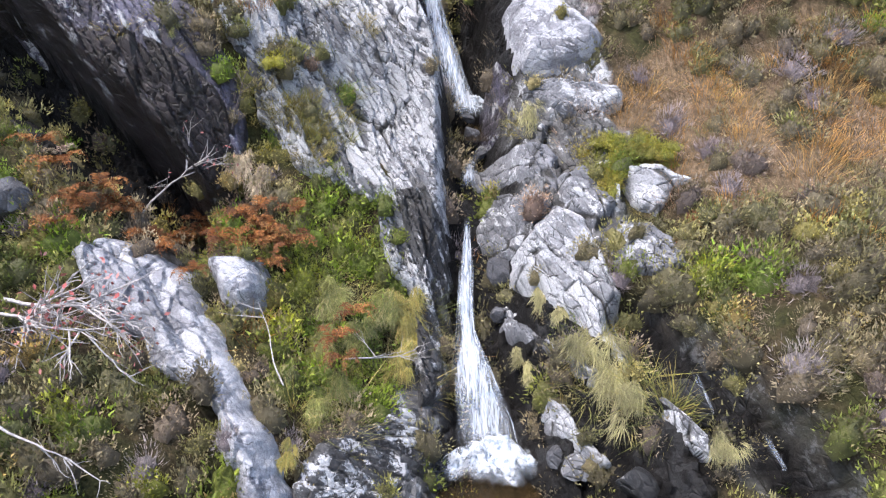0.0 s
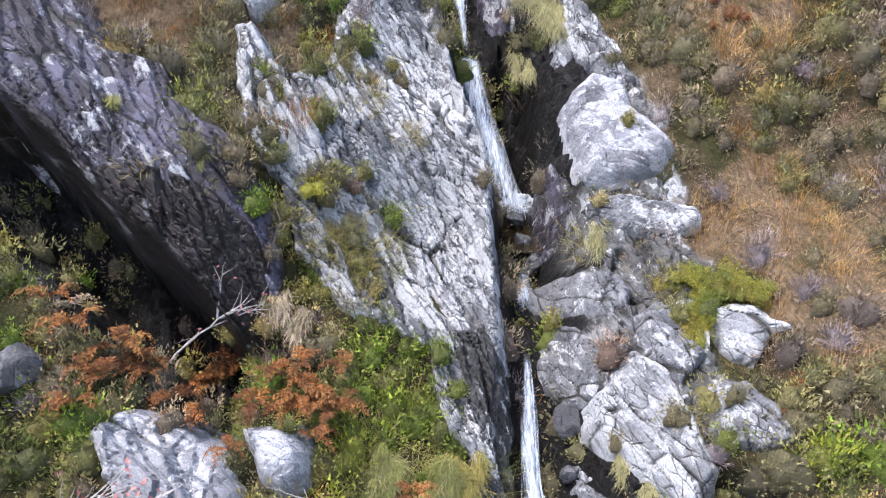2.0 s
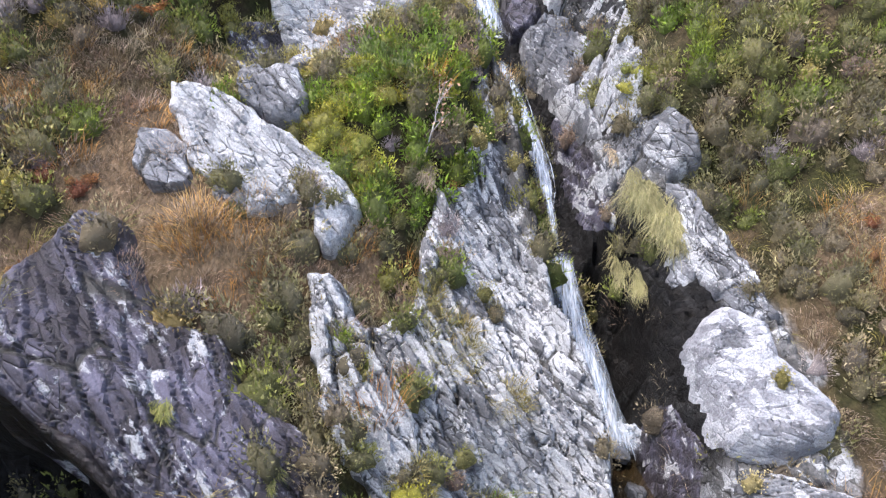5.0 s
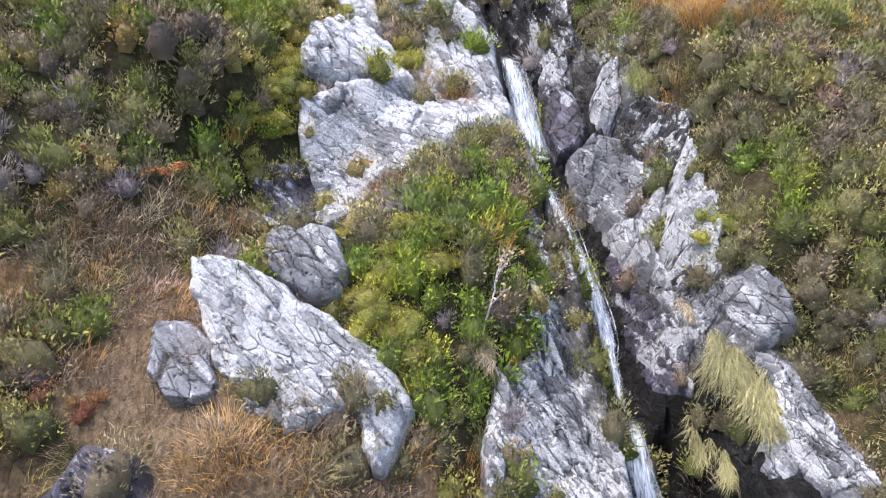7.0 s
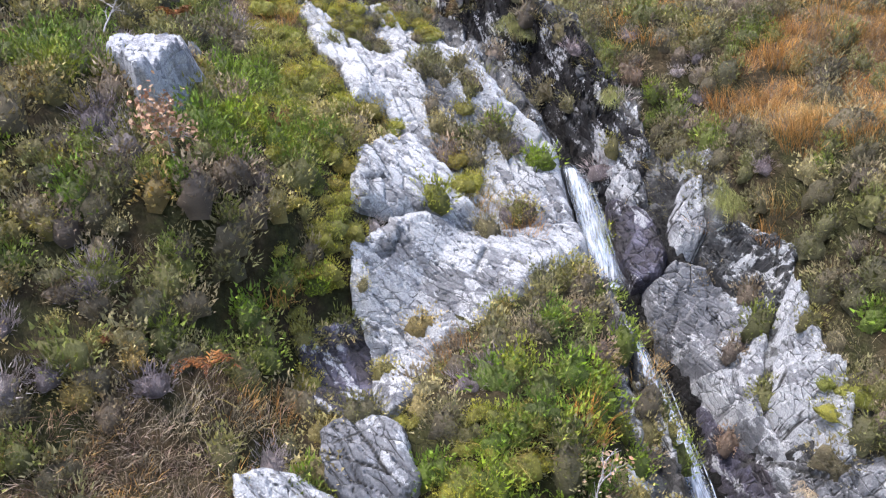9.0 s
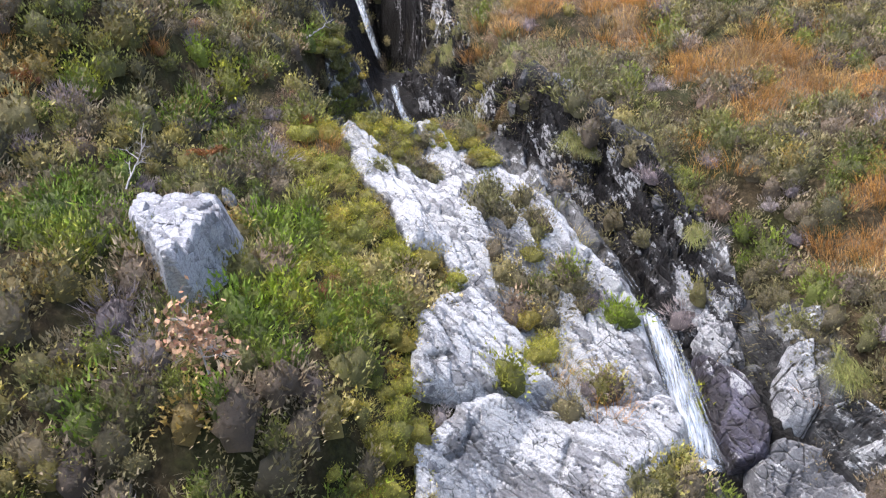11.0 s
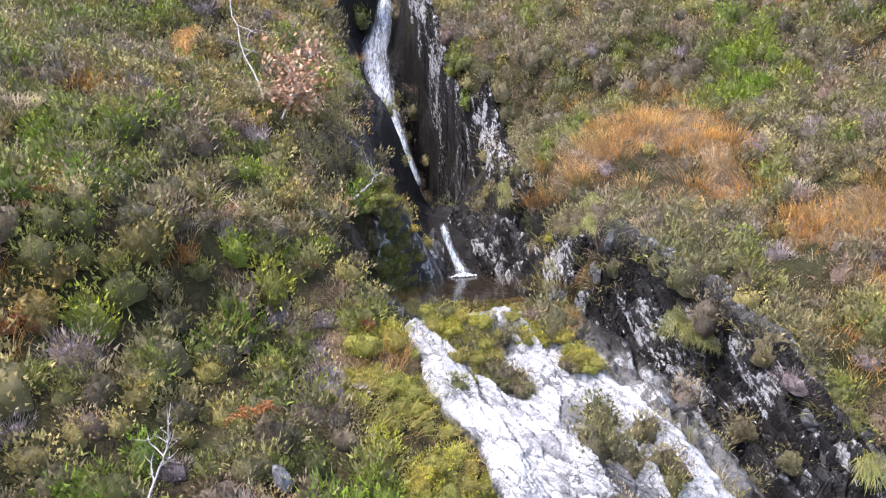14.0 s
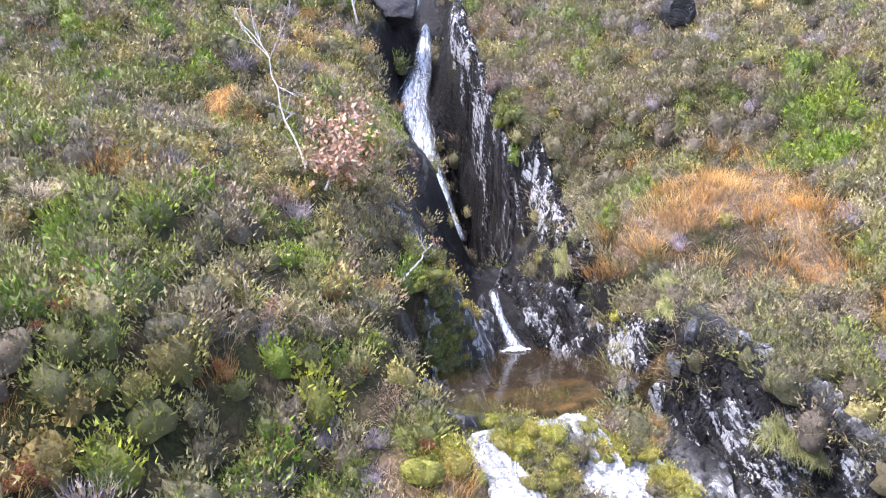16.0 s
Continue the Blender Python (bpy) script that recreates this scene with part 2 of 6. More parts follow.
def ground_material():
    """Peat and litter, turning to rock where the rock attribute says so; a second mask darkens it for water and painted
    shade.
    """
    m = Nodes("hillside_ground")
    at = m.place(0)
    litter = m.ramp(m.noise(9, at, 8, 0.72), (0.3, (0.014, 0.011, 0.007)), (0.5, (0.05, 0.037, 0.019)), (0.7, (0.13, 0.095, 0.052)))
    green = m.ramp(m.noise(22, at, 5, 0.7), (0.3, (0.014, 0.015, 0.006)), (0.7, (0.06, 0.058, 0.02)))
    soil = m.mix(m.ramp(m.noise(1.7, at, 4), (0.42, 0.0), (0.58, 1.0)), litter, green)
    thatch = m.ramp(m.noise(24, m.place(0, (1, 0.35, 1)), 6, 0.75), (0.34, (0.06, 0.042, 0.024)), (0.54, (0.19, 0.128, 0.075)), (0.74, (0.36, 0.26, 0.17)))
    soil = m.mix(m.value("thatch"), soil, thatch)
    dry, relief, spread = rock_colour(m, (0.05, 0.048, 0.045), (0.14, 0.135, 0.13), (0.27, 0.265, 0.26), (0.6, 0.6, 0.6), -0.01, -58)
    # near-black stone: wet by the stream, painted shade in clefts, runnel and hollow
    wet_shaded = m.mix(1.0, m.mix(0.84, dry, m.ramp(m.noise(3, at, 5), (0.35, (0.008, 0.007, 0.007)), (0.65, (0.024, 0.018, 0.014)))), rgb(0.32, 0.32, 0.32), "MULTIPLY")
    stone = m.mix(m.value("wet_shaded"), dry, wet_shaded)
    silt = m.ramp(m.noise(2.4, at, 5, 0.6), (0.36, (0.03, 0.024, 0.010)), (0.52, (0.11, 0.078, 0.028)), (0.70, (0.30, 0.16, 0.05)))
    stone = m.mix(m.value("silt"), stone, silt)
    rock = m.value("rock")
    rough = m.mix(m.calc("MULTIPLY", rock, m.value("wet_shaded")), rgb(0.88, 0.88, 0.88), rgb(0.58, 0.58, 0.58))
    return m.done(m.mix(rock, soil, stone), rough, m.calc("ADD", m.calc("MULTIPLY", relief, 0.7), m.calc("MULTIPLY", m.noise(30, at, 6, 0.7), 0.3)), 1.0, 0.09, Specular_IOR_Level=0.16)


def plant_material(name, base, *tones, gloss=0.7, bleach=0.12, lift=1.1, rich=1.1):
    """Leaves and stalks: one tone for each clump, darker low down for old wood and for shade painted inside bushes."""
    m = Nodes(name)
    grey = [0.3 * c[0] + 0.6 * c[1] + 0.1 * c[2] for c in tones]
    tones = [tuple(max(lift * (g + rich * (v - g)), 0.008) for v in c) for c, g in zip(tones, grey)]
    stops = [((k + 0.5) / len(tones), c) for k, c in enumerate(tones)]
    leaf = m.ramp(m.value("tone"), *stops)
    island = m.add("ShaderNodeNewGeometry").outputs["Random Per Island"]
    leaf = m.mix(0.6, leaf, m.ramp(island, (0.0, 0.42), (1.0, 1.35)), "MULTIPLY")
    leaf = m.mix(1.0, leaf, m.ramp(m.noise(2.4, m.place(0), 4, 0.6), (0.36, 0.62), (0.64, 1.32)), "MULTIPLY")
    speck = m.noise(70, m.place(0), 4, 0.75)
    leaf = m.mix(0.85, leaf, m.ramp(speck, (0.30, 0.55), (0.58, 1.0)), "MULTIPLY")
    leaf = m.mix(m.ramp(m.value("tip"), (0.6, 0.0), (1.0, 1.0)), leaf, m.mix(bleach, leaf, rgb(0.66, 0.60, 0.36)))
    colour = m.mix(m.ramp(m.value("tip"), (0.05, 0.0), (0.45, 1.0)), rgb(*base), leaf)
    return m.done(colour, gloss, speck, 0.8, 0.03)


HEATHER_GREEN = plant_material("heather_green", (0.05, 0.04, 0.02), (0.14, 0.17, 0.035), (0.25, 0.23, 0.08), (0.17, 0.22, 0.035), (0.33, 0.29, 0.13), (0.145, 0.19, 0.03), (0.20, 0.26, 0.045), (0.36, 0.31, 0.15), (0.21, 0.22, 0.06), lift=1.38, rich=1.22)
HEATHER_OLIVE = plant_material("heather_olive_brown", (0.05, 0.04, 0.028), (0.19, 0.165, 0.075), (0.25, 0.21, 0.11), (0.155, 0.155, 0.055), (0.29, 0.235, 0.14), (0.22, 0.175, 0.12), (0.20, 0.20, 0.07), bleach=0.25, lift=1.3, rich=1.22)
HEATHER_LUSH = plant_material("heather_lush", (0.05, 0.05, 0.015), (0.16, 0.235, 0.03), (0.23, 0.29, 0.045), (0.125, 0.195, 0.028), (0.28, 0.29, 0.06), lift=1.48, rich=1.22)
HEATHER_BROWN = plant_material("heather_brown", (0.05, 0.04, 0.034), (0.22, 0.165, 0.105), (0.30, 0.23, 0.155), (0.25, 0.21, 0.11), (0.29, 0.185, 0.135), (0.36, 0.295, 0.19), (0.20, 0.15, 0.12), bleach=0.28, lift=1.3, rich=1.22)
HEATHER_GREY = plant_material("heather_dead", (0.08, 0.065, 0.066), (0.27, 0.225, 0.235), (0.37, 0.32, 0.32), (0.30, 0.24, 0.25), (0.44, 0.385, 0.36), lift=1.3, rich=1.22)
BILBERRY = plant_material("bilberry", (0.06, 0.05, 0.02), (0.34, 0.29, 0.08), (0.48, 0.40, 0.17), (0.26, 0.25, 0.06), (0.43, 0.30, 0.11), (0.52, 0.45, 0.24), bleach=0.35, lift=1.3, rich=1.22)
GRASS_OCHRE = plant_material("grass_ochre", (0.10, 0.08, 0.025), (0.36, 0.30, 0.08), (0.25, 0.24, 0.065), (0.43, 0.32, 0.10), (0.21, 0.225, 0.055), (0.46, 0.37, 0.16))
GRASS_ORANGE = plant_material("grass_orange", (0.24, 0.125, 0.04), (0.58, 0.31, 0.10), (0.64, 0.40, 0.15), (0.52, 0.23, 0.06), (0.66, 0.46, 0.21), lift=1.25, rich=1.15)
GRASS_STRAW = plant_material("grass_straw", (0.13, 0.10, 0.06), (0.44, 0.36, 0.22), (0.36, 0.27, 0.18), (0.54, 0.46, 0.31), (0.42, 0.29, 0.22))
GRASS_HAY = plant_material("grass_hay", (0.10, 0.085, 0.035), (0.36, 0.32, 0.16), (0.28, 0.26, 0.11), (0.44, 0.39, 0.21), (0.22, 0.215, 0.09))
GRASS_GREEN = plant_material("grass_green", (0.07, 0.065, 0.022), (0.19, 0.20, 0.05), (0.27, 0.26, 0.085), (0.14, 0.17, 0.04), (0.36, 0.31, 0.14))
GRASS_PINK = plant_material("grass_dead_pink", (0.16, 0.115, 0.08), (0.46, 0.35, 0.27), (0.56, 0.44, 0.34), (0.40, 0.27, 0.20), (0.50, 0.30, 0.17))
MOSS = plant_material("moss", (0.10, 0.09, 0.02), (0.33, 0.32, 0.05), (0.44, 0.40, 0.075), (0.25, 0.27, 0.05), (0.46, 0.35, 0.08), (0.22, 0.25, 0.05), lift=1.3, rich=1.15)
RED_MOSS = plant_material("red_moss", (0.10, 0.035, 0.015), (0.36, 0.13, 0.05), (0.48, 0.22, 0.07), (0.26, 0.08, 0.04), (0.46, 0.26, 0.10))
BRACKEN = plant_material("bracken", (0.10, 0.042, 0.014), (0.33, 0.125, 0.036), (0.22, 0.078, 0.023), (0.42, 0.20, 0.068), (0.18, 0.062, 0.019), gloss=0.8, bleach=0.03)
DRY_LEAF = plant_material("dry_leaf", (0.3, 0.2, 0.12), (0.58, 0.36, 0.22), (0.66, 0.46, 0.31), (0.50, 0.26, 0.16))
PINK_LEAF = plant_material("pink_leaf", (0.3, 0.12, 0.1), (0.55, 0.20, 0.18), (0.50, 0.25, 0.22), (0.40, 0.11, 0.10))


def bark_material(name, a, b):
    m = Nodes(name)
    return m.done(m.ramp(m.noise(40, m.place(0), 4), (0.3, a), (0.7, b)), 0.85)


BARK_PALE = bark_material("pale_bark", (0.22, 0.20, 0.19), (0.48, 0.45, 0.43))
BARK_DARK = bark_material("dark_twig", (0.07, 0.055, 0.05), (0.16, 0.13, 0.12))


def water_material():
    """Still, peat-brown water over a stony bed."""
    m = Nodes("pool_water")
    ripple = m.noise(9, m.place(0), 3, 0.5)
    return m.done(rgb(0.055, 0.036, 0.014), 0.05, ripple, 0.10, 0.02, Alpha=0.45, IOR=1.33)


def spray_material(name, thin, white, stretch=(1, 0.11, 0.4), scale=44):
    """Broken white water: soft streaks with gaps between them."""
    m = Nodes(name)
    streak = m.noise(scale, m.place(0, stretch), 5, 0.6, 0.2)
    big = m.noise(scale * 0.25, m.place(0, stretch), 3, 0.5)
    gap = m.calc("MULTIPLY", m.value("body"), m.ramp(m.calc("ADD", m.calc("MULTIPLY", streak, 0.6), m.calc("MULTIPLY", big, 0.4)), (0.41, thin), (0.60, 0.92)))
    shade = m.ramp(m.noise(scale * 0.8, m.place(7, stretch), 6, 0.7, 0.3), (0.38, tuple(f * c for f, c in zip((0.42, 0.50, 0.60), white))), (0.56, white), (0.68, tuple(min(1.15 * c, 0.92) for c in white)))
    return m.done(shade, 0.5, streak, 0.2, 0.02, Alpha=gap)


GROUND = ground_material()
WATER = water_material()
SPRAY = spray_material("falling_water", 0.3, (0.80, 0.84, 0.89))
THREAD = spray_material("water_threads", 0.2, (0.54, 0.58, 0.63))
FOAM = spray_material("white_foam", 0.35, (0.74, 0.77, 0.80), (1, 1, 1), 16)


# ---- the hillside's shape ----
def prof(s, *k):
    """A smooth profile through (s, value) knots, given flat."""
    a = np.array(k, float).reshape(-1, 2)
    return sum(np.interp(s + o, a[:, 0], a[:, 1]) for o in (-.3, -.15, 0, .15, .3)) / 5


def sstep(a, b, v):
    q = np.clip((v - a) / (b - a), 0, 1)
    return q * q * (3 - 2 * q)


def gully_x(s):
    return prof(s, 4, .45, 5.8, .42, 7.2, .26, 8.65, .3, 10, .3, 11, .3, 12.4, -.14, 13.4, -.28, 14.8, -.45, 16.4, -.86, 17.1, -1.02, 19, -1.27,
                19.6, -1.55, 20.9, -1.88, 21.7, -2.35, 22.4, -2.95, 23.3, -4.0, 25, -4.55, 26, -4.9, 28, -5.1, 29.5, -5.75, 31.2, -6.3, 33.3, -6.8, 36.5, -6.6, 44, -6.9)


def gully_n(s):
    return prof(s, 3, -4.0, 5.2, -4.0, 5.8, -4.4, 6.8, -4.35, 8.65, -4.42, 9.4, -4.85, 10.6, -5.55, 11.1, -5.7, 12.4, -5.35, 13.4, -5.15, 14.8, -5.25,
                16.4, -5.3, 17.1, -5.1, 19.1, -5.15, 20.9, -5.35, 22.3, -5.7, 23.3, -6.2, 25, -7.75, 25.9, -7.4, 27.5, -8.0, 29.3, -9.6, 29.9, -9.3, 31.2, -8.9, 33.3, -8.6, 36.5, -8.0, 44, -8.0)


def rim_left(s):
    return prof(s, 3, -3.2, 5.8, -3.75, 7, -3.85, 8.5, -3.7, 10, -3.7, 11.2, -3.8, 12.3, -3.6, 13.4, -3.75, 14.5, -3.5, 15.5, -3.4, 16.5, -3.9, 17.2, -4.2, 18.5, -4.4,
                19.5, -4.1, 21, -4.2, 22, -4.5, 23, -4.9, 24.5, -5.3, 26, -5.7, 28, -5.95, 30, -6.4, 33, -6.6, 36.5, -6.6, 44, -7)


def rim_right(s):
    return prof(s, 3, -3.4, 6.5, -3.45, 8, -3.55, 9, -3.7, 10.5, -3.9, 12, -4.1, 13.5, -4.15, 15, -4.25, 16.5, -4.7, 17.4, -4.7, 19, -4.5, 21, -4.3, 22.5, -4.8, 24, -5.3,
                25, -5.4, 27, -6.2, 29, -5.9, 31, -6.3, 36, -6.6, 44, -7)


def width_left(s):
    return prof(s, 4, .8, 7, .5, 9, .42, 11, .45, 13, .45, 15, .45, 17, .4, 19, .36, 21, .7, 22.5, 1.0, 23.3, 1.3, 25, 1.15, 26.2, 1.15, 27.2, 1.0, 28.2, .8, 30, .8, 34, .8, 44, 1.2)


def width_right(s):
    return prof(s, 4, 1.1, 6, .9, 8, .8, 11, .75, 13, .9, 15, 1.0, 17, 1.25, 18.5, 1.0, 20, .7, 22, .8, 23, 1.3, 24, 1.7, 25, 1.9, 27, 1.5, 30, 1.4, 34, 1.3, 44, 1.2)


def slope_left(s):
    return prof(s, 3, 1.2, 5.5, 1.1, 6.6, .5, 7.5, .42, 8.5, .3, 9.4, .22, 9.9, .35, 10.4, .5, 12, .5, 14, .42, 15, .7, 22, .75, 23, 1.0, 27, 1.2, 36, 1.0)


def shelf_left(s):
    return prof(s, 14.2, 0, 15.3, 2.4, 16.5, 1.9, 17.5, 1.0, 19, 1.8, 20.5, 2.2, 21.5, 2.3, 22.3, 1.5, 23.5, .5, 25, .1)


def slope_right(s):
    return prof(s, 3, 1.2, 6, 1.1, 7, .7, 8, .4, 9.6, .25, 11, .35, 12.5, .45, 14.5, .7, 16, 1.1, 17.4, .95, 19, .4, 21, .12, 24, .16, 27, .25, 32, .15)


def cliff_s(x):
    """Where the overhanging dark cliff on the left breaks off."""
    return np.interp(x, (-7, -4.7, -4.1, -3.7, -3.2, -2.9, -2.5), (10.7, 10.25, 9.75, 9.35, 9.0, 8.7, 8.3))


def side_gully(x, s):
    """A small wet runnel that joins from the right below the white slab."""
    t = np.clip(((x - 1.9) * 1.3 + (s - 6.8) * -1.9) / (1.3 ** 2 + 1.9 ** 2), 0, 1)
    return sstep(.42, .14, np.hypot(x - 1.9 - 1.3 * t, s - 6.8 + 1.9 * t))


# swells and hollows of the banks: across, up the slope, reach, height
SWELLS = [
          (-4.0, 15.0, 0.6, -0.89), (-8.0, 23.25, 1.7, 0.71), (-0.75, 12.5, 0.8, -0.83), (1.5, 16.75, 0.8, 0.74), (-5.0, 16.5, 0.6, 0.68), (-2.25, 23.0, 1.7, 0.4),
          (0.0, 16.5, 0.6, -0.67), (-2.75, 8.25, 0.6, -0.59), (-6.25, 20.25, 0.8, -0.58), (-6.5, 17.0, 0.6, 0.58), (-3.75, 21.0, 0.8, -0.59), (-6.5, 25.75, 0.8, 0.53),
          (1.0, 14.75, 0.8, 0.44), (-0.75, 10.0, 0.6, -0.52), (0.75, 18.25, 0.6, 0.36), (-2.0, 26.0, 0.6, 0.44), (-7.75, 21.0, 0.6, 0.45), (-5.5, 15.0, 0.6, -0.37),
          (3.5, 12.0, 1.0, 0.32), (0.75, 24.5, 0.8, 0.31), (-1.75, 15.0, 0.6, 0.31), (-3.75, 27.75, 0.8, -0.31), (-2.75, 9.75, 0.6, 0.28), (-3.25, 15.75, 0.6, -0.27),
          (-0.92, 14.3, 0.38, -0.7), (-1.08, 15.2, 0.45, -0.85), (-0.85, 13.6, 0.3, -0.35),
]


def swell(x, s):
    d = x - gully_x(s)
    wall = np.where(d < 0, -d / width_left(s), d / width_right(s))
    return sstep(.5, 1.15, wall) * sum(h * np.exp(-((x - a) ** 2 + (s - b) ** 2) / (2 * r * r)) for a, b, r, h in SWELLS)


def hill(x, s):
    """How far the bare hillside stands out of its mean plane."""
    d = x - gully_x(s)
    bed = gully_n(s)
    wl, wr = width_left(s), width_right(s)
    left = bed + (rim_left(s) - bed) * sstep(.22, 1, -d / wl)
    right = bed + (rim_right(s) - bed) * sstep(.22, 1, d / wr)
    out, flat = np.maximum(-d - wl * .9, 0), shelf_left(s)
    left = left + .15 * np.minimum(out, flat) + 4.6 * (1 - np.exp(-slope_left(s) * np.maximum(out - flat, 0) / 4.6))
    right = right + 2.6 * (1 - np.exp(-slope_right(s) * np.maximum(d - wr * .9, 0) / 2.6))
    n = np.where(d < 0, left, right)
    step = sstep(-.16, .16, s - cliff_s(x)) - .5
    n = n + .9 * step * sstep(1.5, .5, abs(s - cliff_s(x))) * sstep(-2.3, -2.9, x) * sstep(-7.5, -5.5, x)
    n = n - .7 * sstep(-1.0, -.75, s - cliff_s(x)) * sstep(.12, -.1, s - cliff_s(x)) * sstep(-2.4, -3.0, x) * sstep(-6.5, -5.5, x)
    n = n - .45 * side_gully(x, s) - .75 * sstep(1.3, .6, np.hypot((x - .38 + .12 * (s - 12)) / .26, (s - 12.1) / 1.1)) - 1.5 * sstep(1.3, .5, np.hypot((x + 5.4 + .2 * (s - 30.5)) / .5, (s - 30.6) / 2.6))
    n = n + swell(x, s)
    pool = sstep(1.25, .85, np.hypot((x + 4.5) / 1.25, (s - 23.1) / 1.5))
    return n + (np.minimum(n, 17.1 - s) - n) * pool


def valley(s, n):
    """Far off the slope levels out: a valley floor below, a moor above."""
    below, above = np.maximum(3.2 - s, 0), np.maximum(s - 70, 0)
    return n + below - above * 0.8


def blob(x, s, *ellipses):
    """Soft membership in a set of ellipses (x, s, rx, rs), with a ragged rim."""
    w = np.zeros(np.shape(x))
    rag = 0.9 * (fbm(x * 2.2, s * 2.2, 3, 4) - 0.5)
    for k in range(0, len(ellipses), 4):
        ex, es, rx, rs = ellipses[k:k + 4]
        w = np.maximum(w, sstep(1.25, 0.85, np.hypot((x - ex) / rx, (s - es) / rs) + rag))
    return w


def orange_field(x, s):
    """Where orange autumn grass grows."""
    field = blob(x, s, -2.59, 25.26, 0.47, 0.44, -1.36, 25.92, 0.82, 0.6, -0.77, 24.76, 0.3, 0.9, 0.45, 21.75, 0.45, 0.45, 1.6, 20.2, 0.8, 0.5, 1.86, 18.84, 1.1, 0.6, 2.9, 19.6, 0.8, 0.7, 0.47, 23.01, 0.9, 0.5, 3.4, 9.4, 1.2, 1.6, 2.6, 9.6, 0.9, 0.7, -3.6, 12.1, 0.9, 0.75, -2.76, 11.92, 0.5, 0.65, -4.3, 11.8, 0.5, 0.4, -3.4, 11.25, 0.5, 0.3, -4.5, 12.7, 0.5, 0.75, -4.01, 13.42, 0.3, 0.3,
              -4.6, 12.6, 0.6, 0.5, -5.1, 11.2, 0.4, 0.8, -8.42, 26.1, 0.25, 0.25, 4.4, 8.0, 0.9, 1.2, 2.8, 12.48, 0.6, 0.7, -5.38, 20.59, 0.5, 0.4, 1.57, 22.17, 1.0, 0.4)
    return field * np.where((s < 14) & (x > 0), 0.3 + 0.7 * sstep(0.42, 0.56, fbm(x * 1.4, s * 1.4, 3, 1)), 1)


def grass_share(x, s):
    """How much of the cover is grass rather than shrubs."""
    drift, patch = fbm(x * 0.55, s * 0.55, 4, 3), fbm(x * 1.9, s * 1.9, 3, 5)
    right = sstep(-0.3, 0.6, x - gully_x(s))
    right = right * (1 - sstep(8.2, 7.6, s))
    return np.clip(orange_field(x, s) * (1 - 0.8 * sstep(8.0, 7.4, s)) * np.where(s < 14, np.where(x > 0, 0.55, 0.8), 0.85) + right * 0.30 * sstep(0.45, 0.6, patch) + 0.05 * sstep(0.55, 0.65, drift) + 0.3 * (s < 13) * (s > 7.6) * right + 0.6 * blob(x, s, -5.12, 13.72, 0.7, 0.6, -4.64, 14.52, 0.3, 0.3), 0, 0.95)


def bare(x, s):
    """How far out from the stream, in gully widths, the ground is naked rock."""
    left = prof(s, 5, 1.5, 8, 1.2, 9, 1.9, 12, 1.9, 14, 1.6, 15.6, 1.6, 16.3, 1.0, 17.4, 1.1, 18, 2.0, 20.5, 1.9, 22, 1.7, 22.6, 1.1, 24, 1.2, 27.5, 1.25, 30, 1.05, 40, 1.0)
    right = prof(s, 5, 1.75, 7.2, 1.8, 8, 2.2, 10, 2.3, 11.5, 2.2, 13, 1.6, 15, 1.3, 17, 1.15, 18.3, 1.15, 20, 1.3, 22, 1.2, 23.5, 0.95, 26, 0.55, 28, 0.6, 30, 0.75, 34, 0.9, 40, 1.0)
    return np.where(x < gully_x(s), left, right) + 0.9 * (fbm(x * 1.6, s * 1.6, 4, 2) - 0.5)


